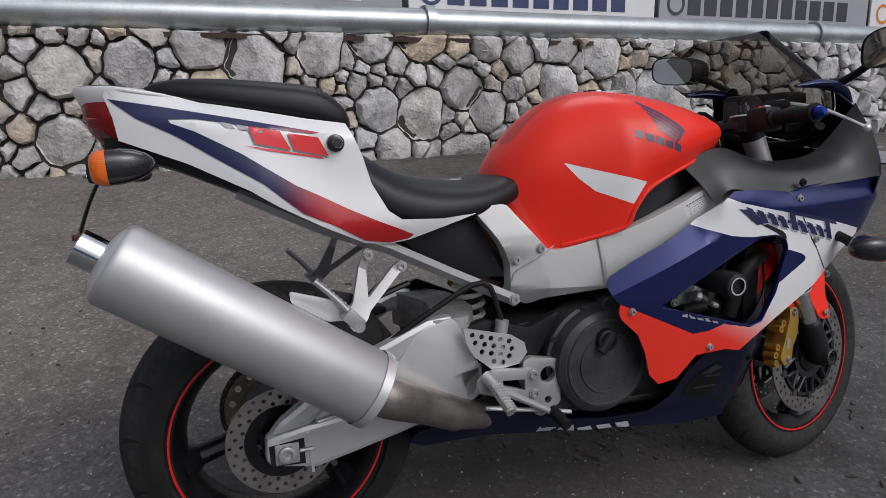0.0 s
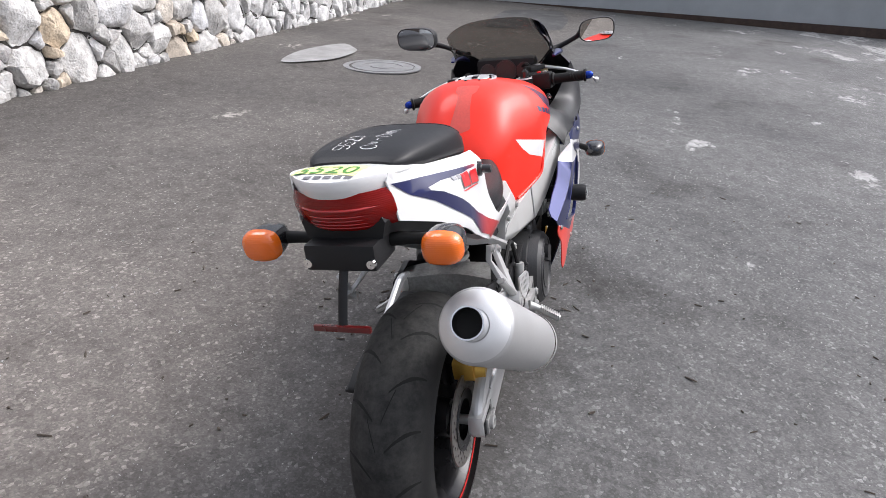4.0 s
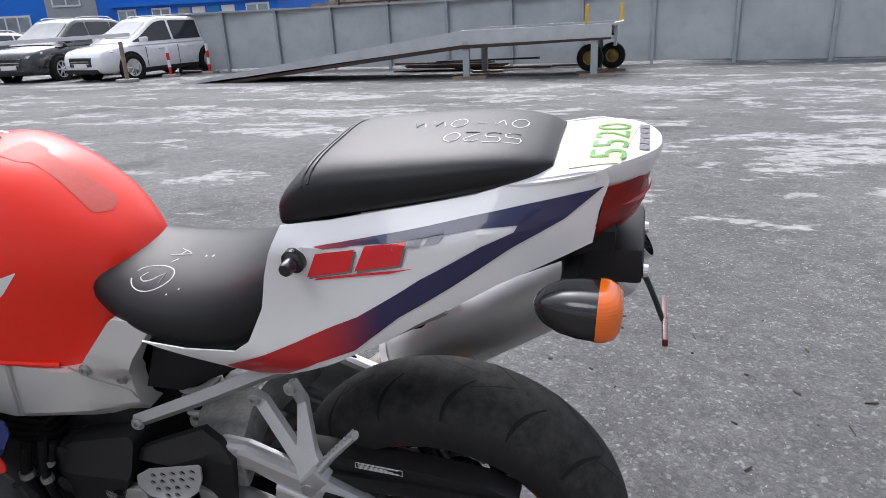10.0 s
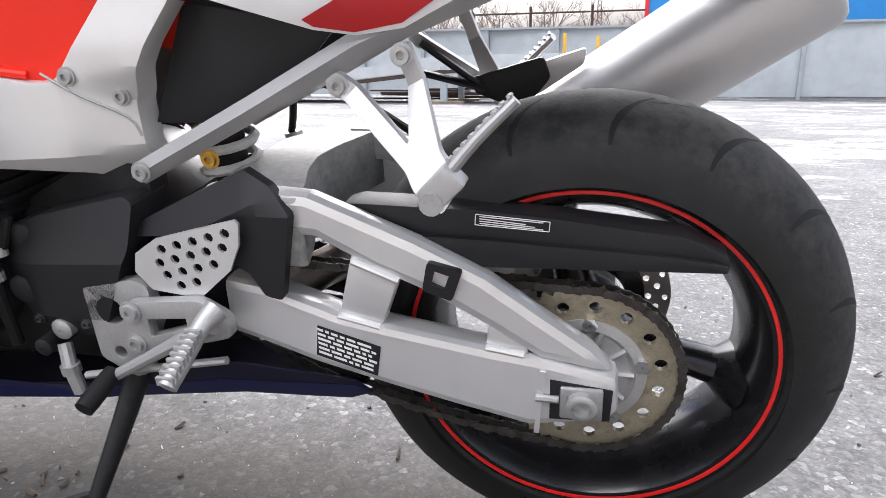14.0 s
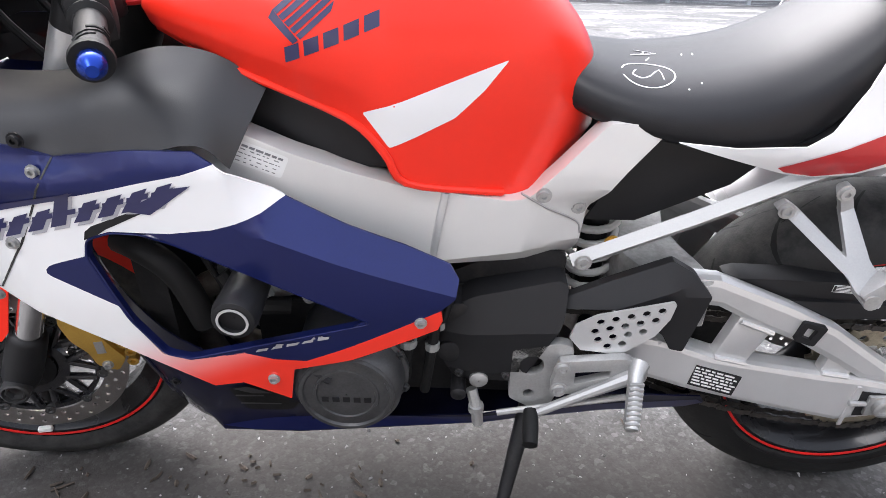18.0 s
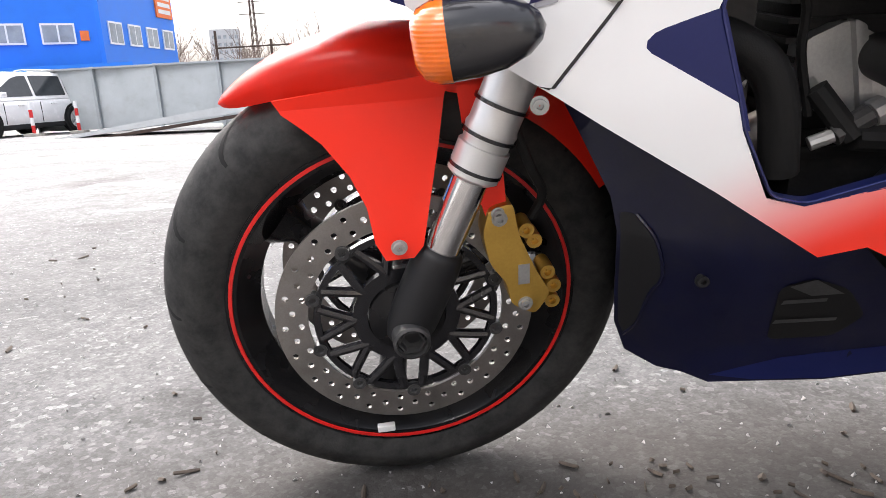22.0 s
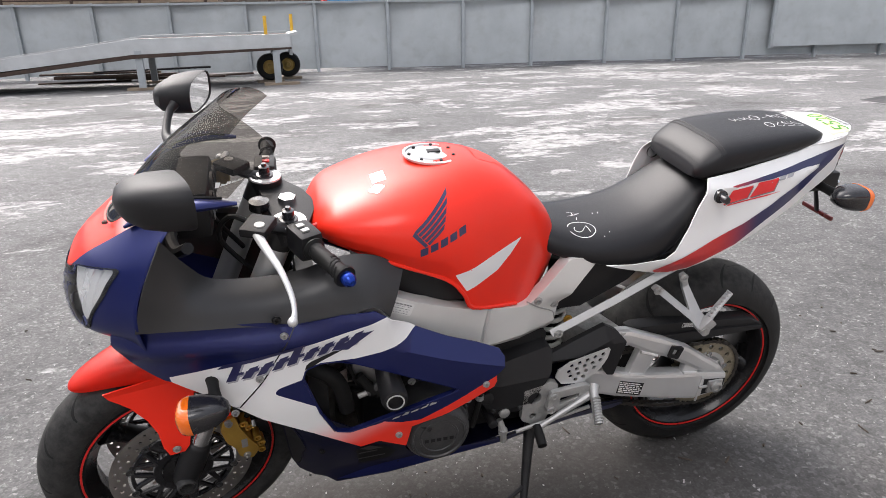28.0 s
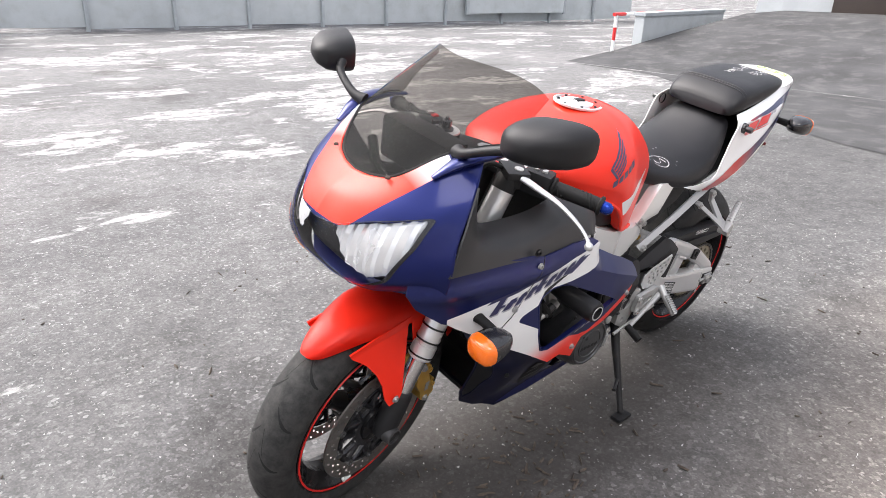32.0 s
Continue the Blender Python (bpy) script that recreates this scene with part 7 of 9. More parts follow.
for x, z, y in ((0.660, 0.372, 0.178), (0.590, 0.372, 0.1815)):
    bm = bmesh.new()
    bolt(bm, (x, y, z), 0.005, out=1)
    part("screw", bm, ENGINE_GREY, sc_)
PIVC = [(0.523, 0.488), (0.448, 0.524), (0.366, 0.561), (0.335, 0.545), (0.310, 0.517), (0.332, 0.416), (0.352, 0.420), (0.367, 0.447), (0.439, 0.490), (0.520, 0.478)]
bm, _ = panel([(rounded(PIVC, 0.004, 2), (), 0)], lambda x, z: 0.168 - 0.6 * max(0, z - 0.490 - 0.45 * (0.439 - x) + 0.62 * max(0, 0.362 - x)), 1, 0.014, 0.012, None, ((0.439, 0.490, -0.45),))
part("pivot_cover", bm, PLASTIC, bike, "black plastic pivot cover", smooth=18)
part("pivot_cover_right", plate(rounded([(0.60, 0.52), (0.525, 0.490), (0.42, 0.52), (0.36, 0.50), (0.352, 0.40), (0.53, 0.40)], 0.008, 2), -0.150, -0.128, (), 0.004), ENGINE_BLACK, bike)
part("radiator", boxes((1.06, 1.10, -0.20, 0.20, 0.40, 0.74)), ENGINE_BLACK, bike, "black radiator core")
for s in (1, -1):
    em = part("cylinder_casting", plate(rounded([(0.998, 0.588), (0.962, 0.604), (0.935, 0.590), (0.905, 0.560), (0.895, 0.500), (0.940, 0.492), (0.965, 0.520), (1.002, 0.522)], 0.006, 2), s * 0.13, s * 0.166, (), 0.006), CAST, bike, "pale cast alloy cylinder casing")
    part("casting_rib", plate(rounded([(0.962, 0.606), (0.950, 0.600), (0.925, 0.500), (0.937, 0.494)], 0.003, 2), s * 0.160, s * 0.176, (), 0.003), CAST, em)
    part("casting_boss", plate(rounded([(0.945, 0.566), (0.915, 0.556), (0.908, 0.530), (0.935, 0.528)], 0.006, 2), s * 0.160, s * 0.174, (), 0.003), CAST, em)
    part("engine_mount", plate(rounded([(0.955, 0.662), (0.90, 0.655), (0.80, 0.595), (0.825, 0.575), (0.90, 0.615)], 0.008, 2), s * 0.168, s * 0.180, (), 0.003), ALLOY_PAINT, bike, "silver engine hanger seen through the fairing")
    bm = bmesh.new()
    tube(bm, [(1.115, s * 0.185, 0.600), (1.086, s * 0.200, 0.598), (1.052, s * 0.206, 0.576), (1.033, s * 0.204, 0.540), (1.020, s * 0.195, 0.470)], 0.0185, 14)
    part("coolant_hose", bm, RUBBER, bike)
    bm = bmesh.new()
    tube(bm, [(1.060, s * 0.205, 0.668), (1.018, s * 0.195, 0.630), (1.010, s * 0.185, 0.580), (0.992, s * 0.178, 0.520)], 0.0045, 8)
    part("wire_loom", bm, RUBBER, bike)
    for a_, b_, r_, mt in (((0.992, 0.188, 0.494), (0.972, 0.190, 0.502), 0.007, CAST), ((0.972, 0.190, 0.502), (0.940, 0.188, 0.520), 0.011, ENGINE_GREY), ((0.940, 0.188, 0.520), (0.928, 0.186, 0.526), 0.013, CAST), ((1.074, 0.190, 0.560), (1.060, 0.196, 0.556), 0.006, CAST), ((0.990, 0.180, 0.545), (0.955, 0.192, 0.500), 0.012, RUBBER), ((0.955, 0.192, 0.500), (0.900, 0.180, 0.492), 0.013, RUBBER)):
        bm = bmesh.new()
        tube(bm, [(a_[0], s * a_[1], a_[2]), (b_[0], s * b_[1], b_[2])], r_, 10, 1)
        part("pipe_joint", bm, mt, bike)
    for k, (x, z) in enumerate(((0.87, 0.515), (0.86, 0.545))):
        bm = bmesh.new()
        bolt(bm, (x, s * 0.19, z), 0.007, out=s)
        part("engine_bolt", bm, CAST, bike)
for k in range(4):
    y = -0.12 + 0.08 * k
    bm = bmesh.new()
    tube(bm, [(1.0, y, 0.50), (1.055, y, 0.46), (1.05, y * 0.9, 0.33), (0.95, y * 0.7, 0.265), (0.75, y * 0.5, 0.262), (0.50, 0, 0.27)], 0.02, 12, 3)
    part("exhaust_header", bm, STEEL, bike)
# starter area fittings on the left
for k, (x, z, r) in enumerate(((0.665, 0.47, 0.022), (0.64, 0.43, 0.016), (0.675, 0.41, 0.018), (0.63, 0.36, 0.014), (0.66, 0.335, 0.012))):
    bm = bmesh.new()
    lathe(bm, [(0.12, r), (0.165 + 0.006 * k, r), (0.168 + 0.006 * k, r * 0.6), (0.168 + 0.006 * k, 0.001)], 16, (x, 0, z))
    part("engine_fitting", bm, CAST if k % 2 else ENGINE_BLACK, bike)
for k, (a_, b_, c_, r) in enumerate((((0.722, 0.18, 0.50), (0.735, 0.19, 0.44), (0.742, 0.18, 0.36), 0.010), ((0.690, 0.17, 0.51), (0.700, 0.185, 0.43), (0.712, 0.175, 0.33), 0.008), ((0.675, 0.165, 0.50), (0.690, 0.175, 0.46), (0.745, 0.18, 0.42), 0.006), ((0.640, 0.175, 0.335), (0.632, 0.185, 0.305), (0.628, 0.185, 0.27), 0.009))):
    bm = bmesh.new()
    tube(bm, [a_, b_, c_], r, 10, 4)
    part("engine_hose", bm, (RUBBER, RUBBER, RUBBER, CAST)[k], bike)
    bm = bmesh.new()
    tube(bm, [tuple(Vector(b_) + Vector((0, 0, -0.006))), tuple(Vector(b_) + Vector((0, 0, 0.006)))], r * 1.35, 10, 1)
    part("hose_clip", bm, CAST, bike)
# shock absorber
bm = bmesh.new()
pts = [(0.455 + 0.034 * math.cos(2 * math.pi * k / 12), 0.034 * math.sin(2 * math.pi * k / 12) + 0.02, 0.44 + 0.0022 * k) for k in range(72)]
tube(bm, pts, 0.0065, 8, 1)
sh_ = part("shock_spring", bm, surf("pale_spring_enamel", (0.55, 0.55, 0.52), 0.45, 0, 0.1, dirt=0.3), bike, "dirty white shock spring")
bm = bmesh.new()
tube(bm, [(0.455, 0.02, 0.40), (0.455, 0.02, 0.68)], 0.022, 16, 1)
part("shock_body", bm, ENGINE_BLACK, sh_)
bm = bmesh.new()
bolt(bm, (0.441, 0.088, 0.553), 0.009, out=1)
part("brass_fitting", bm, GOLD, bike)

# side stand
bm = bmesh.new()
tube(bm, [(0.540, 0.150, 0.330), (0.560, 0.190, 0.255), (0.590, 0.260, 0.145), (0.606, 0.302, 0.075)], [0.017, 0.014, 0.010, 0.0095], 12, 3)
sd = part("side_stand", bm, ENGINE_BLACK, bike, "black side stand")
part("stand_foot", (lambda b: (box(b, -0.03, 0.03, -0.018, 0.018, -0.006, 0.006, 0.003), bmesh.ops.transform(b, matrix=Matrix.Translation((0.607, 0.308, 0.064)) @ Matrix.Rotation(radians(LEAN), 4, "X"), verts=b.verts[:]), b)[2])(bmesh.new()), ENGINE_BLACK, sd)
bm = bmesh.new()
tube(bm, [(0.583, 0.245, 0.165), (0.64, 0.275, 0.16)], 0.006, 8, 1)
part("stand_tang", bm, ENGINE_BLACK, sd)

# handlebars, in their turned place
yoke = part("top_yoke", plate(rounded([(1.15, -0.14), (1.15, 0.14), (1.11, 0.145), (1.06, 0.05), (1.05, 0), (1.06, -0.05), (1.11, -0.145)], 0.012, 2), 0.890, 0.905, (), 0.003, plane="xy"), ALLOY, bike, "black and silver top fork yoke", ST)
yoke.data.materials[0] = PLASTIC
bm = bmesh.new()
lathe(bm, [(0.905, 0.020), (0.918, 0.019), (0.918, 0.001)], 6, (1.105, 0, 0), "z")
part("stem_nut", bm, CHROME, yoke)
bm = bmesh.new()
lathe(bm, [(0.90, 0.022), (0.918, 0.021), (0.920, 0.001)], 20, (1.165, 0, 0), "z")
part("ignition_lock", bm, GLOSS_BLACK, yoke)
END = UN @ Vector((1.012, 0.320, 0.876))
ROOT = Vector((1.128, 0.104, 0.905))
for s in (1, -1):
    e, r0 = Vector((END.x, s * END.y, END.z)), Vector((ROOT.x, s * ROOT.y, ROOT.z))
    d = (e - r0).normalized()
    Lb = (e - r0).length
    pt = lambda k: tuple(r0 + d * k)
    bm = bmesh.new()
    tube(bm, [pt(0.0), pt(Lb - 0.02)], 0.011, 14, 1)
    lathe(bm, [(0.880, 0.037), (0.880, 0.026), (0.918, 0.026), (0.918, 0.037), (0.880, 0.037)], 28, (ROOT.x, s * ROOT.y, 0), "z")
    cl = part("clip_on", bm, PLASTIC, bike, "black clip-on handlebar", ST)
    bm = bmesh.new()
    lathe(bm, [(0.9185, 0.036), (0.922, 0.035), (0.922, 0.020), (0.919, 0.019)], 28, (ROOT.x, s * ROOT.y, 0), "z")
    part("fork_cap_ring", bm, CHROME_SATIN, cl, "bright fork cap ring")
    bm = bmesh.new()
    lathe(bm, [(0.919, 0.020), (0.926, 0.019), (0.927, 0.013), (0.944, 0.012), (0.946, 0.006), (0.952, 0.005), (0.952, 0.001)], 18, (ROOT.x, s * ROOT.y, 0), "z")
    part("fork_adjuster", bm, GLOSS_BLACK, cl)
    bm = bmesh.new()
    tube(bm, [pt(Lb - 0.142), pt(Lb - 0.135), pt(Lb - 0.132), pt(Lb - 0.128), pt(Lb - 0.03), pt(Lb - 0.026), pt(Lb - 0.020)], [0.017, 0.023, 0.023, 0.0165, 0.0165, 0.022, 0.021], 22, 1)
    gp = part("grip", bm, RUBBER, cl, "black ribbed rubber grip")
    bm = bmesh.new()
    side_ = d.orthogonal().normalized()
    up2 = d.cross(side_)
    for k in range(7):
        sp_ = [tuple(r0 + d * (Lb - 0.124 + 0.014 * k + 0.012 * j / 5) + 0.0168 * (math.cos(0.5 * j + k) * side_ + math.sin(0.5 * j + k) * up2)) for j in range(6)]
        tube(bm, sp_, 0.0018, 5, 1)
    part("grip_rib", bm, RUBBER, gp)
    bm = bmesh.new()
    tube(bm, [pt(Lb - 0.020), pt(Lb - 0.012), pt(Lb - 0.004), pt(Lb + 0.004)], [0.0135, 0.0140, 0.0125, 0.006], 20, 2)
    be = part("bar_end", bm, BLUE_ANOD, cl, "blue anodised bar end weight")
    bm = bmesh.new()
    box(bm, -0.034, 0.034, -0.024, 0.026, -0.030, 0.028, 0.012)
    q = d.to_track_quat("X", "Z").to_matrix().to_4x4()
    bmesh.ops.transform(bm, matrix=Matrix.Translation(r0 + d * (Lb - 0.172)) @ q, verts=bm.verts[:])
    sg = part("switch_gear", bm, PLASTIC, cl, "black switch cluster")
    for k, mt in enumerate((RED_ENAMEL if s < 0 else CAST, CAST)):
        bm = bmesh.new()
        box(bm, -0.012 + 0.02 * k, 0.0 + 0.02 * k, -0.010, 0.006, 0.026, 0.032, 0.002)
        bmesh.ops.transform(bm, matrix=Matrix.Translation(r0 + d * (Lb - 0.175)) @ q, verts=bm.verts[:])
        part("switch", bm, mt, sg)
    lev = [UN @ Vector(v) for v in ((1.170, 0.190, 0.925), (1.158, 0.224, 0.914), (1.136, 0.275, 0.894), (1.121, 0.322, 0.866), (1.119, 0.350, 0.846), (1.124, 0.362, 0.835))]
    bm = bmesh.new()
    tube(bm, [(v.x, s * v.y, v.z) for v in lev], [0.010, 0.009, 0.0068, 0.0055, 0.005, 0.008], 12, 4, flat=0.7)
    part("lever", bm, ALLOY, cl, "bright alloy hand lever")
    bm = bmesh.new()
    v = lev[-1]
    bmesh.ops.create_uvsphere(bm, u_segments=14, v_segments=10, radius=0.0095, matrix=Matrix.Translation((v.x, s * v.y, v.z)))
    part("lever_ball", bm, ALLOY, cl)
    bm = bmesh.new()
    a_ = UN @ Vector((1.165, 0.15, 0.925))
    b_ = r0 + d * (Lb - 0.215)
    tube(bm, [tuple(b_), (a_.x, s * a_.y, a_.z), (a_.x + 0.012, s * (a_.y + 0.035), a_.z)], [0.019, 0.016, 0.011], 12, 2, flat=0.6)
    lp_ = part("lever_perch", bm, PLASTIC, cl, "black lever bracket")
    bm = bmesh.new()
    lathe(bm, [(0.012, 0.011), (0.016, 0.010), (0.016, 0.001)], 16, (a_.x + 0.004, s * (a_.y + 0.022), a_.z), "z")
    part("pivot_screw", bm, CAST, lp_)
    bm = bmesh.new()
    box(bm, -0.022, 0.030, -0.030, 0.034, -0.004, 0.014, 0.004)
    bmesh.ops.transform(bm, matrix=Matrix.Translation((a_.x, s * (a_.y + 0.012), a_.z)) @ Matrix.Rotation(radians(-35 * s), 4, "Z"), verts=bm.verts[:])
    part("bracket_plate", bm, PLASTIC, lp_)
    bm = bmesh.new()
    tube(bm, [(a_.x + 0.005, s * a_.y, a_.z), (1.24, s * 0.10, 0.95), (1.26, s * 0.06, 0.88), (1.20, s * 0.05, 0.78)], 0.0055, 8)
    part("cable", bm, RUBBER, cl)
bm = bmesh.new()
lathe(bm, [(0.895, 0.001), (0.895, 0.020), (0.930, 0.023), (0.936, 0.023), (0.940, 0.020), (0.940, 0.001)], 24, (1.215, -0.165, 0), "z")
part("brake_reservoir", bm, surf("yellowed_plastic", (0.45, 0.35, 0.18), 0.35, 0, 0.1), bike, "yellowed brake fluid reservoir", ST)
# instruments
ins = part("instrument_pod", boxes((1.255, 1.325, -0.11, 0.11, 0.885, 0.985), bevel=0.015), PLASTIC, bike, "black instrument pod")
for y, r in ((0.0, 0.042), (0.068, 0.030), (-0.068, 0.030)):
    bm = bmesh.new()
    lathe(bm, [(1.2555, r), (1.250, r), (1.250, r * 0.9), (1.253, r * 0.88), (1.253, 0.001)], 28, (0, y, 0.94), "x")
    part("dial", bm, surf("dial_face", (0.05, 0.05, 0.05), 0.4, 0, 0.2), ins)
bm = bmesh.new()
tube(bm, [(1.30, -0.17, 0.90), (1.33, -0.10, 0.86), (1.35, 0, 0.85), (1.33, 0.10, 0.86), (1.30, 0.17, 0.90)], 0.012, 8)
part("fairing_stay", bm, PLASTIC, bike)
part("head_stock", (lambda b: (tube(b, [tuple(PIV + AX * -0.22), tuple(PIV + AX * 0.03)], 0.036, 20, 1), b)[1])(bmesh.new()), ENGINE_BLACK, bike)
part("lower_yoke", plate(rounded([(1.30, -0.14), (1.30, 0.14), (1.235, 0.145), (1.19, 0.04), (1.19, -0.04), (1.235, -0.145)], 0.012, 2), 0.60, 0.635, (), 0.004, plane="xy"), GLOSS_BLACK, bike, m=ST)
bm = bmesh.new()
tube(bm, [(1.00, 0.075, 0.895), (1.08, 0.10, 0.885), (1.12, 0.06, 0.90)], 0.006, 8)
part("red_fitting", bm, RED_ENAMEL, bike)


# ---- the yard ----
def ground():
    bm = bmesh.new()
    xs = sorted({round(v, 3) for v in [*np.linspace(-0.6, 3.4, 41), *np.linspace(-30, 40, 36), -900, -300, -100, 100, 300, 900]})
    ys = sorted({round(v, 3) for v in [*np.linspace(-1.6, 1.6, 33), *np.linspace(-30, 20, 26), -900, -300, -100, 60, 200, 900]})
    grid = [[bm.verts.new((x, y, gz(x, y) if abs(x) < 60 and abs(y) < 60 else gz(max(-60, min(60, x)), max(-60, min(20, y))))) for y in ys] for x in xs]
    for a, b in zip(grid, grid[1:]):
        for j in range(len(ys) - 1):
            bm.faces.new((a[j], b[j], b[j + 1], a[j + 1]))
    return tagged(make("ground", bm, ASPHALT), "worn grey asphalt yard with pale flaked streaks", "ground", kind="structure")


ground()


def gravel():
    """Loose grit scattered over the asphalt round the motorcycle."""
    rnd = random.Random(4)
    verts, faces = [], []
    for _ in range(9000):
        x, y = rnd.uniform(-1.8, 3.6), rnd.uniform(-2.4, 2.2)
        r = rnd.choice((0.0018, 0.0022, 0.003, 0.003, 0.0055)) * rnd.uniform(0.7, 1.2)
        z, i = gz(x, y), len(verts)
        verts += [(x + r * rnd.uniform(-1, 1) * k, y + r * rnd.uniform(-1, 1) * k, z + h * r) for k, h in ((1.3, -0.3), (1.3, -0.3), (1.3, -0.3), (0.5, 0.9), (0.8, 0.6))]
        faces += [tuple(i + q for q in t) for t in ((0, 1, 3), (1, 2, 4), (2, 0, 3), (3, 1, 4), (2, 3, 4))]
    me = bpy.data.meshes.new("gravel")
    me.from_pydata(verts, [], faces)
    me.materials.append(surf("grit", (0.34, 0.33, 0.32), 0.9, 0, 0.4, 30))
    return tagged(new("gravel", me), "loose pale grit scattered on the asphalt", "gravel", kind="stuff")


gravel()


def leaf_litter():
    """Dry leaf scraps, twigs and clods that lie about the wheels."""
    rnd = random.Random(21)
    bm = bmesh.new()
    for _ in range(420):
        x, y = (rnd.gauss(1.15, 0.28), rnd.gauss(0.30, 0.16)) if rnd.random() < 0.55 else (rnd.uniform(-1.2, 3.0), rnd.uniform(-1.6, 1.6))
        z, a = gz(x, y), rnd.uniform(0, 6.28)
        ln, w = rnd.choice((0.008, 0.012, 0.02, 0.035)) * rnd.uniform(0.7, 1.3), rnd.uniform(0.002, 0.006)
        u, v = Vector((math.cos(a), math.sin(a), rnd.uniform(-0.1, 0.2))), Vector((-math.sin(a), math.cos(a), rnd.uniform(-0.3, 0.3)))
        c = Vector((x, y, z + 0.004))
        rings(bm, [[c + u * (ln * t) + v * (w * k * (1 - abs(t) * 0.8)) + Vector((0, 0, h)) for k, h in ((-1, 0), (0, 0.003), (1, 0), (0, -0.003))] for t in (-0.5, 0, 0.5)])
    return tagged(make("leaf_litter", bm, surf("dry_leaf_scraps", (0.055, 0.042, 0.032), 0.9, 0, 0.4, 40)), "dry leaf scraps and twigs lying on the asphalt", "litter", kind="stuff")


leaf_litter()

# stone retaining wall
WALL_A, WALL_B = Vector((-6.0, 3.82)), Vector((15.4, 4.72))


def stone_wall():
    d = (WALL_B - WALL_A)
    length = d.length
    d.normalize()
    nrm = Vector((d.y, -d.x))        # towards the yard
    turn = math.atan2(d.y, d.x)
    base = pose(WALL_A.x, WALL_A.y, gz(WALL_A.x, WALL_A.y), 0, 0, math.degrees(turn))
    bm = boxes((0, length, 0.015, 0.6, -0.2, 1.0))
    wall = tagged(make("wall_north", bm, MORTAR, m=base), "retaining wall of rough pale granite boulders in dark joints", "stone wall", kind="structure")
    rnd = random.Random(11)
    H = 0.99
    slope = (gz(WALL_B.x, WALL_B.y) - gz(WALL_A.x, WALL_A.y)) / length
    pts = []
    tries = 0
    while len(pts) < 560 and tries < 40000:
        tries += 1
        u, v = rnd.uniform(0, length), rnd.uniform(-0.02, H)
        size = rnd.choice((0.34, 0.30, 0.26, 0.22)) if tries < 900 else rnd.choice((0.07, 0.10, 0.13, 0.18))
        if all((u - a) ** 2 + (v - b) ** 2 > (0.5 * (size + s)) ** 2 * 1.5 for a, b, s in pts):
            pts.append((u, v, size))
    rest = bmesh.new()
    for i, (u, v, s) in enumerate(pts):
        poly = [(u - 0.5, -0.06), (u + 0.5, -0.06), (u + 0.5, H + 0.0), (u - 0.5, H + 0.0)]
        for a, b, s2 in pts:
            if (a, b) == (u, v) or abs(a - u) > 0.9:
                continue
            dx, dy = a - u, b - v
            L2 = dx * dx + dy * dy
            k = 0.5 + 0.5 * (s * s - s2 * s2) / max(L2, 1e-6) * 0.5
            k = min(0.75, max(0.25, k))
            mx, my = u + dx * k, v + dy * k
            new_poly = []
            for q in range(len(poly)):
                p, r = poly[q], poly[(q + 1) % len(poly)]
                sp, sr = (p[0] - mx) * dx + (p[1] - my) * dy, (r[0] - mx) * dx + (r[1] - my) * dy
                if sp <= 0:
                    new_poly.append(p)
                if sp * sr < 0:
                    t = sp / (sp - sr)
                    new_poly.append((p[0] + t * (r[0] - p[0]), p[1] + t * (r[1] - p[1])))
            poly = new_poly
            if len(poly) < 3:
                break
        if len(poly) < 3:
            continue
        cx, cy = sum(p[0] for p in poly) / len(poly), sum(p[1] for p in poly) / len(poly)
        # shrink by the joint, break the long edges so that the outline is rough
        rough = []
        for q in range(len(poly)):
            p, r = poly[q], poly[(q + 1) % len(poly)]
            for t in ((0.10, 0.36, 0.64, 0.90) if math.dist(p, r) > 0.09 else (0.18, 0.82)):
                x, y = p[0] + t * (r[0] - p[0]), p[1] + t * (r[1] - p[1])
                w = math.hypot(x - cx, y - cy) or 1
                k = 1 - min(0.35, (0.004 + rnd.uniform(0, 0.016)) / w)
                rough.append((cx + (x - cx) * k, cy + (y - cy) * k))
        if len(rough) < 3:
            continue
        depth = rnd.uniform(0.035, 0.085)
        # a broken face: one or two planes that tilt, with blunt edges
        tilt = (rnd.uniform(-0.30, 0.30), rnd.uniform(-0.30, 0.30))
        ridge, turn_ = rnd.uniform(0, 6.28), rnd.uniform(0.1, 0.45)
        bm = bmesh.new()
        lay = []
        for k, dep in ((1.0, -1.0), (1.0, 0.15), (0.95, 0.62), (0.84, 0.92), (0.55, 1.0), (0.25, 1.0)):
            lay.append([])
            for x, y in rough:
                dx, dy = (x - cx) * k, (y - cy) * k
                slant = (tilt[0] * dx + tilt[1] * dy + turn_ * abs(dx * math.cos(ridge) + dy * math.sin(ridge))) * max(dep, 0)
                out_ = max(-0.02, dep * depth - slant) if dep > 0 else -0.06
                lay[-1].append((cx + dx + rnd.uniform(-0.005, 0.005), -out_ + rnd.uniform(-0.005, 0.005) * (dep > 0.3), cy + dy + slope * u + rnd.uniform(-0.005, 0.005)))
        rows = rings(bm, lay, cap=False)
        bm.faces.new(rows[-1])
        if abs(u - 7.0) < 5.2:
            make("stone", bm, STONE, wall, smooth=28)
        else:
            me = bpy.data.meshes.new("tmp")
            bm.to_mesh(me)
            bm.free()
            rest.from_mesh(me)
            bpy.data.meshes.remove(me)
    tagged(make("far_stones", rest, STONE, wall, smooth=28), kind="stuff")
    return base, length


WALL_BASE, WALL_LEN = stone_wall()


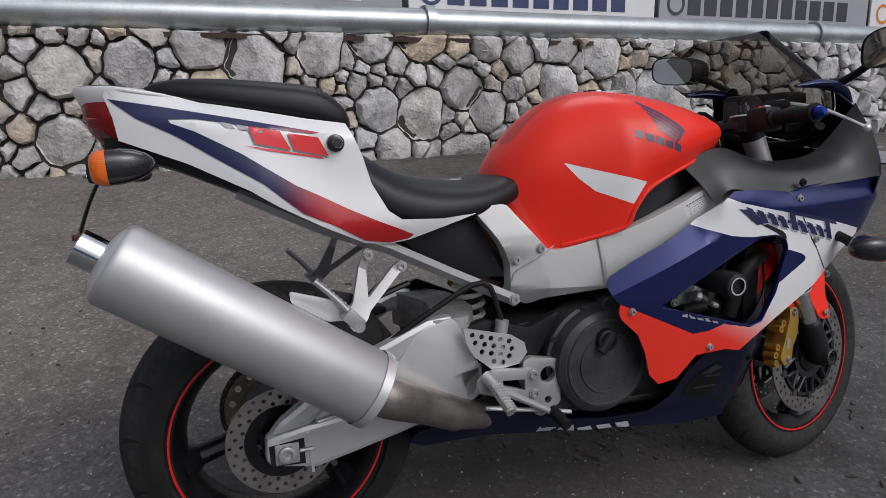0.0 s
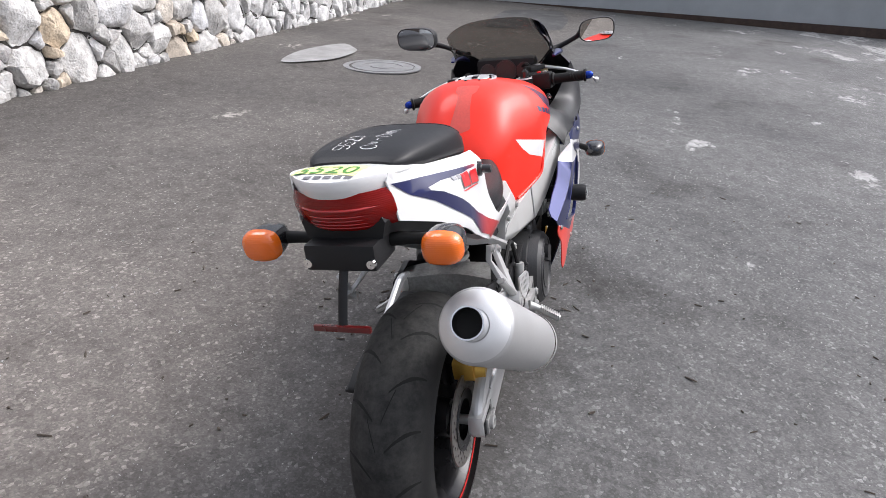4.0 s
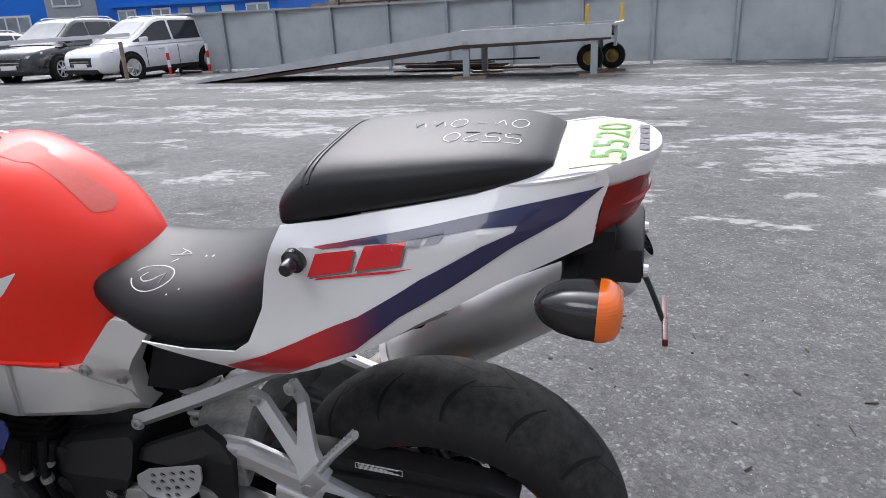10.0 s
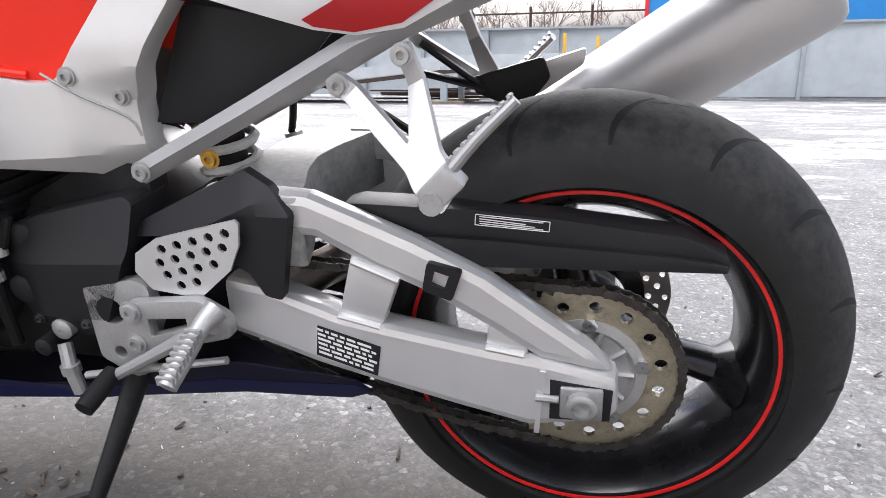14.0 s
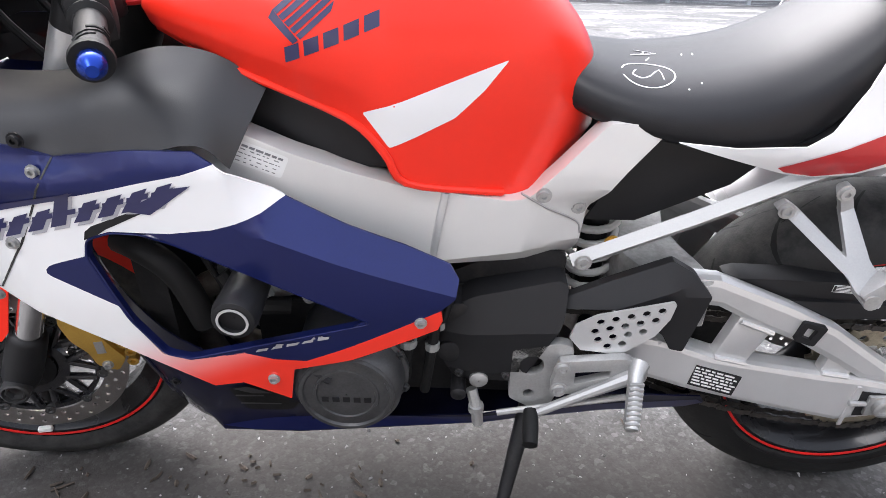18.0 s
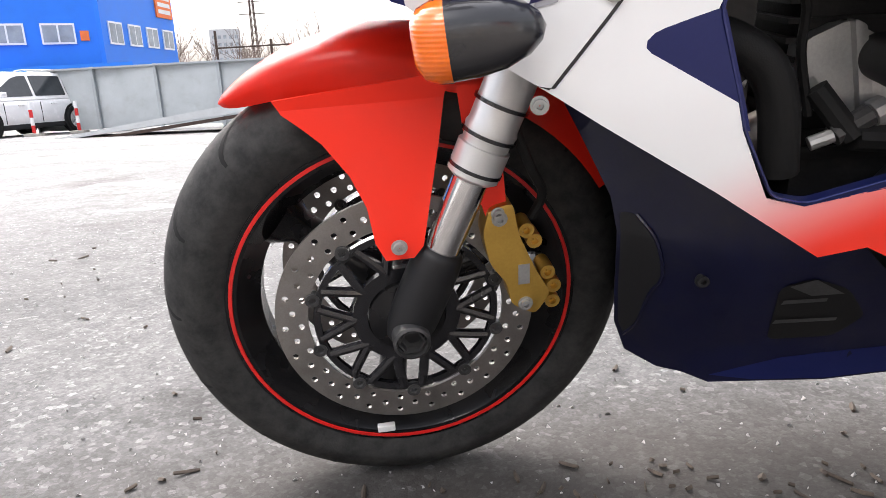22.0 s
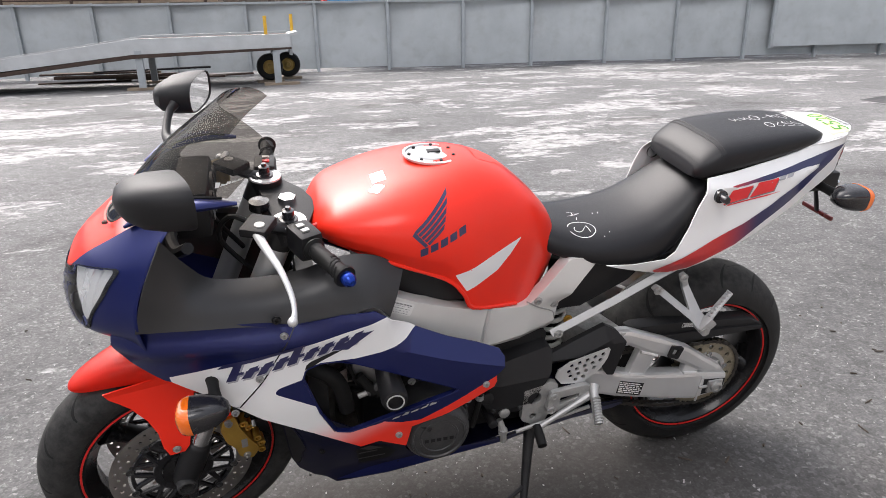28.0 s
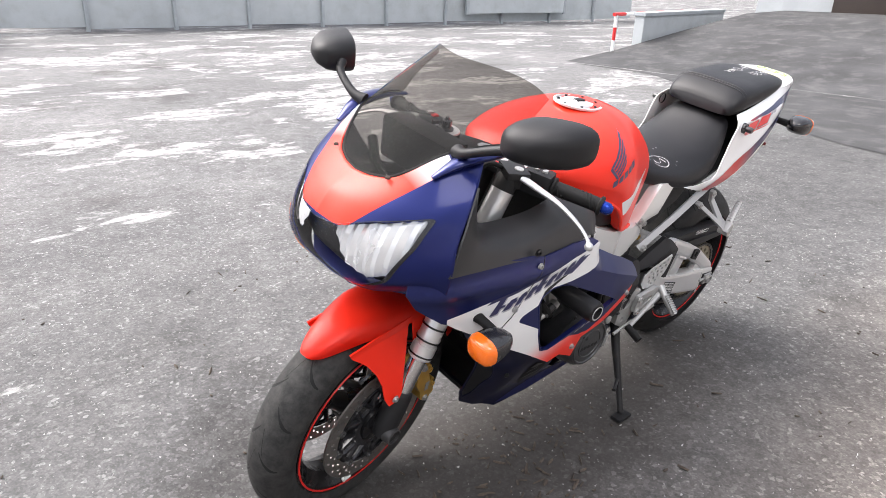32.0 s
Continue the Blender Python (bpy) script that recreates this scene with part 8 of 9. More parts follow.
def wall_pipe():
    t = thing("pipeline", "large galvanised pipe lying along the top of the stone wall", "pipe", WALL_BASE)
    for k in range(5):
        bm = bmesh.new()
        a, b = k * 4.4 - 1, k * 4.4 + 3.36
        lathe(bm, [(a, 0.10), (a, 0.115), (b, 0.115), (b, 0.10)], 28, (0, 0.10, 1.10), "x")
        part("pipe_section", bm, GALV, t)
        bm = bmesh.new()
        lathe(bm, [(b - 0.02, 0.118), (b - 0.02, 0.14), (b + 0.06, 0.14), (b + 0.06, 0.118)], 28, (0, 0.10, 1.10), "x")
        part("coupling", bm, GALV, t)
    bm = boxes((-1, WALL_LEN, -0.02, 0.24, 0.955, 0.99))
    part("bearer", bm, RUST, t, "dark rusty bearer under the pipe")


wall_pipe()


def banners():
    """Printed panels that lean behind the pipe; their lettering is drawn as bars."""
    u = -1.0
    kinds = ((3.1, BANNER_WHITE, surf("black_letters", (0.03, 0.03, 0.03), 0.5)), (3.0, surf("charcoal_banner", (0.06, 0.06, 0.065), 0.5), surf("red_letters", (0.6, 0.02, 0.02), 0.5)), (2.6, BANNER, BANNER_WHITE), (2.6, BANNER_WHITE, surf("navy_letters", (0.03, 0.04, 0.12), 0.5)), (3.0, BANNER, surf("dark_letters", (0.04, 0.04, 0.05), 0.5)), (2.8, BANNER_WHITE, surf("orange_letters", (0.6, 0.2, 0.02), 0.5)))
    for w, bg, ink in kinds:
        t = thing("banner", "long printed advertising panel behind the pipe", "banner", WALL_BASE @ pose(u, 0.30, 1.0, -6), group="advertising panels")
        part("panel", boxes((0, w - 0.06, 0, 0.02, 0, 0.8)), bg, t)
        bm = bmesh.new()
        x = 0.35
        while x < w - 0.5:
            box(bm, x, x + 0.16, -0.004, 0.0, 0.26, 0.46)
            x += 0.21
        part("lettering", bm, ink, t)
        bm = bmesh.new()
        lathe(bm, [(-0.004, 0.11), (-0.004, 0.08), (0.0, 0.08)], 20, (0.2, 0, 0.36), "y")
        part("emblem", bm, ink, t)
        u += w


banners()


def ring_cover():
    x, y = 5.75, 2.3
    t = thing("manhole_cover", "round cast iron manhole cover set in the asphalt", "manhole cover", pose(x, y, gz(x, y)))
    bm = bmesh.new()
    lathe(bm, [(0.0, 0.42), (0.012, 0.42), (0.012, 0.36), (0.004, 0.36), (0.004, 0.34)], 40, axis="z")
    part("frame", bm, IRON, t)
    bm = bmesh.new()
    lathe(bm, [(0.004, 0.335), (0.014, 0.33), (0.014, 0.22), (0.006, 0.215), (0.006, 0.13), (0.014, 0.125), (0.014, 0.02), (0.014, 0.001)], 40, axis="z")
    part("lid", bm, IRON, t)
    x, y = 6.1, 3.15
    bm = bmesh.new()
    fill(bm, [(x + 0.75 * math.cos(a) * (1 + 0.15 * math.sin(3 * a)), y + 0.3 * math.sin(a)) for a in np.linspace(0, 2 * math.pi, 24, endpoint=False)], (), "xy", gz(x, y) + 0.012)
    tagged(make("repair_patch", bm, PATCH), "pale oval cement patch in the asphalt", "patch", kind="structure")


ring_cover()


def dark_patches():
    """Fresher, darker asphalt laid before the shed's ramp and a damp patch by the office."""
    for name, label, pts in (("dark_asphalt", "darker asphalt laid before the shed's ramp", [(-7.5, -6.8), (-7.3, -4.8), (-5.7, -2.7), (-4.35, -1.05), (-3.7, 1.4), (-4.2, 5.0), (-7.5, 5.0)]), ("damp_patch", "dark damp patch on the asphalt by the office", [(10.0, 2.25), (10.6, 0.95), (12.4, 1.0), (14.2, 1.35), (13.4, 2.4)])):
        bm = bmesh.new()
        fill(bm, rounded(pts, 0.4, 4), plane="xy")
        cut_grid(bm, 0.5, (0, 1))
        for v in bm.verts:
            v.co.z = gz(v.co.x, v.co.y) + 0.005
        tagged(make(name, bm, DARK_ASPHALT), label, "pavement", kind="structure")


dark_patches()


# grey office wall ahead, with window, door, steps and bin
def office():
    z0 = -0.2
    bm = boxes((15.2, 20, -9.4, 1.2, z0, 3.6), (15.2, 20, 1.2, 9.0, z0, 3.6))
    wall = tagged(make("wall_east", bm, PLASTER), "pale grey plastered wall of a low office building", "wall", kind="structure")
    make("baseboard", boxes((15.16, 15.2, -6.35, 9.0, z0, 0.12)), RUST, wall)
    for i, (y0, y1) in enumerate(((-5.9, -3.3), (-1.6, 1.0))):
        w = tagged(new("window_%d" % (i + 1)), "white framed window with dark panes in the grey wall", "window", kind="structure")
        w.matrix_basis = pose(15.2, 0, 1.0)
        fr = bmesh.new()
        for a in ((y0, y1, 0, 0.09), (y0, y1, 1.21, 1.3), (y0, y0 + 0.09, 0.09, 1.21), (y1 - 0.09, y1, 0.09, 1.21), ((y0 + y1) / 2 - 0.05, (y0 + y1) / 2 + 0.05, 0.09, 1.21)):
            box(fr, -0.05, 0.0, *a)
        part("window_frame", fr, WINDOW_WHITE, w)
        for a, b in ((y0 + 0.09, (y0 + y1) / 2 - 0.05), ((y0 + y1) / 2 + 0.05, y1 - 0.09)):
            part("pane", boxes((-0.02, 0.0, a, b, 0.09, 1.21)), PANE, w)
        part("window_sill", boxes((-0.16, 0.0, y0 - 0.1, y1 + 0.1, -0.05, 0.0)), WINDOW_WHITE, w)
    d = tagged(new("door_1"), "plain dark brown steel door of the office", "door", kind="structure")
    d.matrix_basis = pose(15.2, -8.15, 0.26)
    part("leaf", boxes((-0.05, 0.0, -0.55, 0.55, 0, 2.1), bevel=0.008), BROWN_DOOR, d)
    part("door_frame", boxes((-0.03, 0, -0.65, -0.552, 0, 2.2), (-0.03, 0, 0.552, 0.65, 0, 2.2), (-0.03, 0, -0.552, 0.552, 2.102, 2.2)), BROWN_DOOR, d)
    bm = bmesh.new()
    tube(bm, [(-0.05, -0.42, 1.0), (-0.11, -0.42, 1.0), (-0.11, -0.30, 1.0)], 0.012)
    part("door_handle", bm, CHROME, d)
    s = thing("doorstep", "two weathered concrete steps before the brown door", "steps", pose(14.2, -7.3, gz(13.4, -7.3)))
    part("lower_step", boxes((-1.4, 0.97, -1.50, 0.3, -0.05, 0.2), bevel=0.02), CONCRETE, s)
    part("upper_step", boxes((-0.9, 0.97, 0.302, 0.80, -0.05, 0.40), (-0.9, 0.97, -1.48, 0.302, 0.204, 0.40), bevel=0.02), CONCRETE, s)
    b = thing("litter_bin", "small grey steel frame litter bin by the wall", "bin", pose(14.7, -6.25, gz(14.7, -6.25)))
    bm = bmesh.new()
    for y in (-0.2, 0.2):
        for x in (-0.12, 0.12):
            tube(bm, [(x, y, 0), (x, y, 0.8)], 0.018, 8)
    part("frame", bm, RUST, b)
    part("liner", boxes((-0.10, 0.10, -0.15, 0.15, 0.12, 0.72), bevel=0.02), ENGINE_GREY, b)
    for k in range(6):
        part("slat", boxes((-0.13, -0.115, -0.18, 0.18, 0.14 + 0.1 * k, 0.17 + 0.1 * k)), FENCE_POST, b)
    p = thing("barrier_pillar", "teal painted steel pillar of a boom barrier on a concrete foot", "pillar", pose(12.9, -9.9, gz(12.9, -9.9)))
    part("post", boxes((-0.17, 0.17, -0.13, 0.13, 0.18, 1.3), bevel=0.01), TEAL, p)
    part("cap", boxes((-0.2, 0.2, -0.16, 0.16, 1.3, 1.36), bevel=0.01), TEAL, p)
    part("foot", boxes((-0.26, 0.26, -0.26, 0.26, -0.05, 0.18), bevel=0.02), CONCRETE, p)
    part("boom", boxes((0.0, 0.08, -5.0, -0.135, 1.05, 1.14)), WINDOW_WHITE, p, "white boom of the barrier, lowered")


office()


# sheet metal fence
def fence_y(x):
    return -17.4 - 0.075 * x


def fence():
    f = thing("fence", "tall fence of grey painted corrugated sheet on steel posts", "fence", kind="structure")
    posts = (14.1, 12.2, 10.3, 8.45, 6.65, 4.9, 3.1, 1.25, -0.5, -2.4, -4.45, -6.4, -8.6, -10.75, -13.0, -15.4, -17.7, -20.0, -22.3)
    for k, (x, x1) in enumerate(zip(posts, posts[1:])):
        y, y1 = fence_y(x), fence_y(x1)
        z, z1 = gz(x, y), gz(x1, y1)
        part("post", boxes((x - 0.04, x + 0.04, y + 0.02, y + 0.11, z - 0.1, z + 1.80)), FENCE_POST, f)
        bm = bmesh.new()
        n = 12
        a = [((x + (x1 - x) * i / n), (y + (y1 - y) * i / n) + (0.004 if i % 4 else -0.008)) for i in range(n + 1)]
        for (ax, ay), (bx_, by_) in zip(a, a[1:]):
            zz = gz(ax, ay)
            lo, hi = zz + 0.06 + 0.02 * (k % 3), zz + 1.74
            bm.faces.new([bm.verts.new(v) for v in ((ax, ay, lo), (bx_, by_, lo), (bx_, by_, hi), (ax, ay, hi))])
        bmesh.ops.remove_doubles(bm, verts=bm.verts[:], dist=0.002)
        s = bmesh.ops.solidify(bm, geom=bm.faces[:], thickness=0.004)
        part("sheet", bm, FENCE_SHEET, f, smooth=20)
        part("top_rail", boxes((min(x, x1), max(x, x1), min(y, y1) - 0.03, max(y, y1) + 0.05, (z + z1) / 2 + 1.74, (z + z1) / 2 + 1.79)), FENCE_POST, f)


fence()


DULL_YELLOW = surf("dull_yellow_enamel", (0.30, 0.20, 0.05), 0.6, 0, 0.25, 8)
RAMP_PAINT = surf("pale_grey_ramp_paint", (0.48, 0.50, 0.51), 0.5, 0.1, 0.1, 3)


def loading_ramp():
    t = thing("loading_ramp", "long grey steel loading ramp on legs beside the fence", "ramp")
    z = gz(0.7, -14)
    for y in (-13.75, -15.6):
        bm = bmesh.new()
        lo = [(10.8, z - 0.02), (10.8, z + 0.04), (3.5, z + 1.02), (0.35, z + 1.05), (0.35, z + 0.78), (3.5, z + 0.72)]
        part("side_beam", plate(lo, y - 0.04, y + 0.04), RAMP_PAINT, t)
        # dark strip set along the beam's lower edge as its underside
        under = [(10.2, z - 0.02), (3.5, z + 0.72), (0.35, z + 0.78), (0.35, z + 0.74), (3.5, z + 0.64), (9.6, z - 0.02)]
        part("lower_flange", plate(under, y - 0.08, y + 0.08), RUST, t)
    bm = plate([(10.7, z + 0.0), (3.5, z + 0.94), (0.35, z + 0.97), (0.35, z + 1.0), (3.5, z + 0.97), (10.7, z + 0.03)], -15.55, -13.8)
    part("deck", bm, RUST, t, "dark chequer deck of the ramp")
    for x, y in ((0.68, -13.75), (0.68, -15.6), (3.4, -13.75), (3.4, -15.6)):
        part("leg", boxes((x - 0.07, x + 0.07, y - 0.05, y + 0.05, gz(x, y) + 0.05, z + 0.8)), FENCE_POST, t)
        part("foot", boxes((x - 0.45, x + 0.3, y - 0.12, y + 0.12, gz(x, y) - 0.01, gz(x, y) + 0.05)), WOOD, t)
    for x, y in ((0.85, -13.75), (0.21, -15.6)):
        part("stake", boxes((x - 0.035, x + 0.035, y - 0.035, y + 0.035, z + 0.96, z + 1.42), bevel=0.008), YELLOW, t, "yellow stake at the ramp's end")
    part("apron", plate([(0.35, z + 1.02), (0.15, z + 1.06), (0.15, z + 1.0), (0.35, z + 0.96)], -15.6, -14.6), RAMP_PAINT, t)
    part("winch_plate", boxes((0.28, 0.34, -15.5, -14.7, z + 0.55, z + 0.96)), RAMP_PAINT, t)
    for x0, y in ((0.82, -14.5), (0.38, -15.3)):
        w = bmesh.new()
        z0 = gz(0, y) + 0.34
        lathe(w, [(-0.07, 0.15), (-0.09, 0.20), (-0.08, 0.27), (0, 0.29), (0.08, 0.27), (0.09, 0.20), (0.07, 0.15)], 26, (x0, y, z0))
        tyre = part("wheel", w, RUBBER, t)
        w = bmesh.new()
        lathe(w, [(-0.065, 0.15), (-0.03, 0.12), (-0.04, 0.06), (-0.08, 0.05), (-0.08, 0.001), (0.08, 0.001), (0.08, 0.05), (0.04, 0.06), (0.03, 0.12), (0.065, 0.15)], 26, (x0, y, z0))
        part("rim", w, DULL_YELLOW, tyre, "dull yellow steel rim")
        part("chock", boxes((x0 - 0.3, x0 + 0.3, y - 0.1, y + 0.1, gz(x0, y) - 0.01, gz(x0, y) + 0.055)), WOOD, t)
    p = thing("scrap_pile", "dark planks and scrap lying under the ramp", "scrap", pose(3, -16.4, gz(3, -16.4)))
    rnd = random.Random(3)
    for k in range(9):
        bm = boxes((-rnd.uniform(0.6, 1.6), rnd.uniform(0.6, 1.6), -0.08, 0.08, 0, 0.04))
        part("plank", bm, rnd.choice((WOOD, RUST, PLASTIC)), p, m=pose(rnd.uniform(-1.6, 2.2), rnd.uniform(-0.3, 0.3), 0.05 * k * 0.6, 0, 0, rnd.uniform(-12, 12)))


loading_ramp()


# vehicles by the fence
def car(name, label, paint, m, L=4.7, H=1.68, W=1.86, hood=1.15, group="parked cars", suv=True):
    """Body sides lofted along the length; the nose points along +x."""
    t = thing(name, label, "car", m, group)
    belt = H * 0.60
    rows = [(-L / 2, 0.45, belt * 0.80, 0.80), (-L / 2 + 0.10, 0.32, belt * 0.97, 0.92), (-L / 2 + 0.6, 0.24, belt, 1.0), (0, 0.22, belt, 1.0), (L / 2 - hood, 0.22, belt * 1.0, 1.0), (L / 2 - 0.55, 0.24, belt * 0.95, 0.98), (L / 2 - 0.20, 0.27, belt * 0.86, 0.91), (L / 2 - 0.05, 0.32, belt * 0.74, 0.80), (L / 2, 0.40, belt * 0.62, 0.70)]
    prof = ((-0.90, 0), (-0.98, 0.12), (-1, 0.45), (-0.985, 0.72), (-0.95, 0.88), (-0.88, 0.97), (-0.6, 1.0), (0, 1.015), (0.6, 1.0), (0.88, 0.97), (0.95, 0.88), (0.985, 0.72), (1, 0.45), (0.98, 0.12), (0.90, 0))
    bm = bmesh.new()
    rings(bm, [[(x, y * W / 2 * w, lo + (hi - lo) * z) for y, z in prof] for x, lo, hi, w in spline(rows, 5)])
    part("body", bm, paint, t, smooth=60)
    # cabin in the body colour, tapered towards the roof, with the glass let into it
    base = [(-L / 2 + 0.10, belt + 0.02, 0.84), (-L / 2 + 0.26, belt + (H - belt) * 0.55, 0.80), (-L / 2 + 0.55, H - 0.10, 0.75), (-L / 2 + 1.20, H - 0.02, 0.73), (-0.10, H, 0.72), (0.30, H - 0.05, 0.71), (0.75, belt + (H - belt) * 0.55, 0.77), (L / 2 - hood + 0.18, belt + 0.01, 0.86)]
    fine = spline(base, 3)
    bm = bmesh.new()
    rings(bm, [[(x, -W / 2 * 0.95, belt - 0.06), (x, -W / 2 * w, z - 0.05), (x, -W / 2 * (w - 0.07), z), (x, 0, z + 0.02), (x, W / 2 * (w - 0.07), z), (x, W / 2 * w, z - 0.05), (x, W / 2 * 0.95, belt - 0.06)] for x, z, w in fine])
    bmesh.ops.recalc_face_normals(bm, faces=bm.faces[:])
    shell = BVHTree.FromBMesh(bm)
    part("cabin", bm, paint, t, smooth=50)
    top = lambda x: float(np.interp(x, [f[0] for f in fine], [f[1] for f in fine]))
    for s in (-1, 1):
        for x0, x1 in ((-L / 2 + 0.42, -L / 2 + 1.05), (-L / 2 + 1.12, -0.22), (-0.14, L / 2 - hood - 0.02)):
            xs = np.linspace(x0, x1, 7).tolist()
            up = [(x, max(belt + 0.05, top(x) - 0.10)) for x in xs]
            bm = bmesh.new()
            fill(bm, rounded([(x0, belt + 0.03), (x1, belt + 0.03)] + up[::-1], 0.03, 2))
            cut_grid(bm, 0.12)
            for v in bm.verts:
                hit = shell.ray_cast(Vector((v.co.x, s * 1.6, v.co.z)), Vector((0, -s, 0)))
                v.co.y = (hit[0].y if hit[0] else s * W / 2 * 0.8) + s * 0.010
            part("side_window", bm, CAR_GLASS, t)
    for nm, mat_, part_rows, off in (("windscreen", SCREEN_GLASS, [f for f in fine if f[0] > 0.36 and f[1] > belt + 0.06], 0.014), ("rear_window", CAR_GLASS, [f for f in fine if f[0] < -L / 2 + 0.5 and f[1] > belt + 0.14], -0.014)):
        bm = bmesh.new()
        rings(bm, [[(x + off, y * W / 2 * (w - 0.10), z + 0.012 + 0.02 * (1 - abs(y))) for y in (-1, -0.5, 0, 0.5, 1)] for x, z, w in part_rows], close=False)
        part(nm, bm, mat_, t, smooth=60)
    for s in (-1, 1):
        bm = bmesh.new()
        tube(bm, [(0.1, s * W / 2 * 0.66, H + 0.01), (-0.2, s * W / 2 * 0.67, H + 0.05), (-L / 2 + 1.1, s * W / 2 * 0.68, H + 0.04), (-L / 2 + 0.8, s * W / 2 * 0.69, H - 0.05)], 0.018, 6)
        part("roof_rail", bm, ALLOY if suv else paint, t)
        lamp = [(L / 2 - 0.07, s * 0.42, belt * 0.64), (L / 2 - 0.18, s * 0.62, belt * 0.70), (L / 2 - 0.42, s * (W / 2 * 0.93), belt * 0.83)]
        bm = bmesh.new()
        tube(bm, lamp, [0.055, 0.075, 0.03], 10, 4)
        part("headlight", bm, REFLECTOR, t, "slanting bright headlight")
        part("mirror", boxes((L / 2 - hood - 0.35, L / 2 - hood - 0.18, min(s * W / 2 * 0.95, s * (W / 2 + 0.17)), max(s * W / 2 * 0.95, s * (W / 2 + 0.17)), belt + 0.02, belt + 0.16), bevel=0.04), paint, t)
        part("tail_light", boxes((-L / 2 + 0.0, -L / 2 + 0.2, s * W / 2 * 0.80 - 0.1, s * W / 2 * 0.80 + 0.1, belt * 0.78, belt * 0.95), bevel=0.02), RED_LENS, t)
        part("sill", boxes((-L / 2 + 1.25, L / 2 - 1.3, min(s * W / 2 * 0.88, s * W / 2 * 0.99), max(s * W / 2 * 0.88, s * W / 2 * 0.99), 0.20, 0.34), bevel=0.03), PLASTIC, t)
        for x in (L / 2 - hood - 0.35, -0.28):
            part("door_seam", boxes((x - 0.008, x + 0.008, s * W / 2 * 0.996 - 0.006, s * W / 2 * 0.996 + 0.006, 0.36, belt * 0.88)), PLASTIC, t)
        for x in (0.35, -0.75):
            part("door_handle", boxes((x - 0.1, x + 0.1, s * W / 2 * 0.99 - 0.02, s * W / 2 * 0.99 + 0.02, belt * 0.80, belt * 0.83), bevel=0.008), paint, t)
        for x in (-L / 2 + 0.95, L / 2 - 0.95):
            y = s * (W / 2 - 0.09)
            bm = bmesh.new()
            lathe(bm, [(s * 0.02, 0.44), (s * 0.098, 0.43), (s * 0.100, 0.37), (s * 0.02, 0.36)], 30, (x, y, 0.38))
            part("wheel_arch", bm, RUBBER, t)
            bm = bmesh.new()
            lathe(bm, [(-0.11, 0.24), (-0.12, 0.33), (-0.09, 0.37), (0.09, 0.37), (0.12, 0.33), (0.11, 0.24)], 28, (x, y + s * 0.01, 0.37))
            w = part("wheel", bm, RUBBER, t)
            bm = bmesh.new()
            lathe(bm, [(s * 0.06, 0.245), (s * 0.122, 0.24), (s * 0.118, 0.215), (s * 0.06, 0.205)], 28, (x, y + s * 0.01, 0.37))
            for k in range(7):
                a = k * 2 * math.pi / 7
                tube(bm, [(x, y + s * 0.11, 0.37), (x + 0.22 * math.cos(a), y + s * 0.115, 0.37 + 0.22 * math.sin(a))], 0.022, 6)
            part("rim", bm, ALLOY, w)
    part("grille", boxes((L / 2 - 0.16, L / 2 + 0.010, -0.46, 0.46, belt * 0.45, belt * 0.70), bevel=0.03), GLOSS_BLACK, t)
    for k in range(2):
        z = belt * (0.52 + 0.07 * k)
        part("grille_bar", boxes((L / 2 + 0.004, L / 2 + 0.020, -0.38, 0.38, z, z + 0.018)), CHROME, t)
    part("air_intake", boxes((L / 2 - 0.14, L / 2 + 0.004, -0.66, 0.66, 0.27, 0.40), bevel=0.04), PLASTIC, t)
    part("number_plate", boxes((L / 2 + 0.005, L / 2 + 0.022, -0.26, 0.26, 0.44, 0.55)), LABEL_WHITE, t)
    return t


def at(x, y, rz):
    return pose(x, y, gz(x, y), 0, 0, rz)


car("parked_suv", "white sport utility vehicle parked by the fence", CAR_WHITE, at(14.2, -17.2, 79), 4.8, 1.69)
car("parked_suv", "dark charcoal sport utility vehicle parked in the row", CAR_DARK, at(17.2, -17.1, 94), 4.8, 1.75)
car("parked_sedan", "white saloon car parked in the row", CAR_WHITE, at(21.2, -17.1, 96), 4.7, 1.45, suv=False)


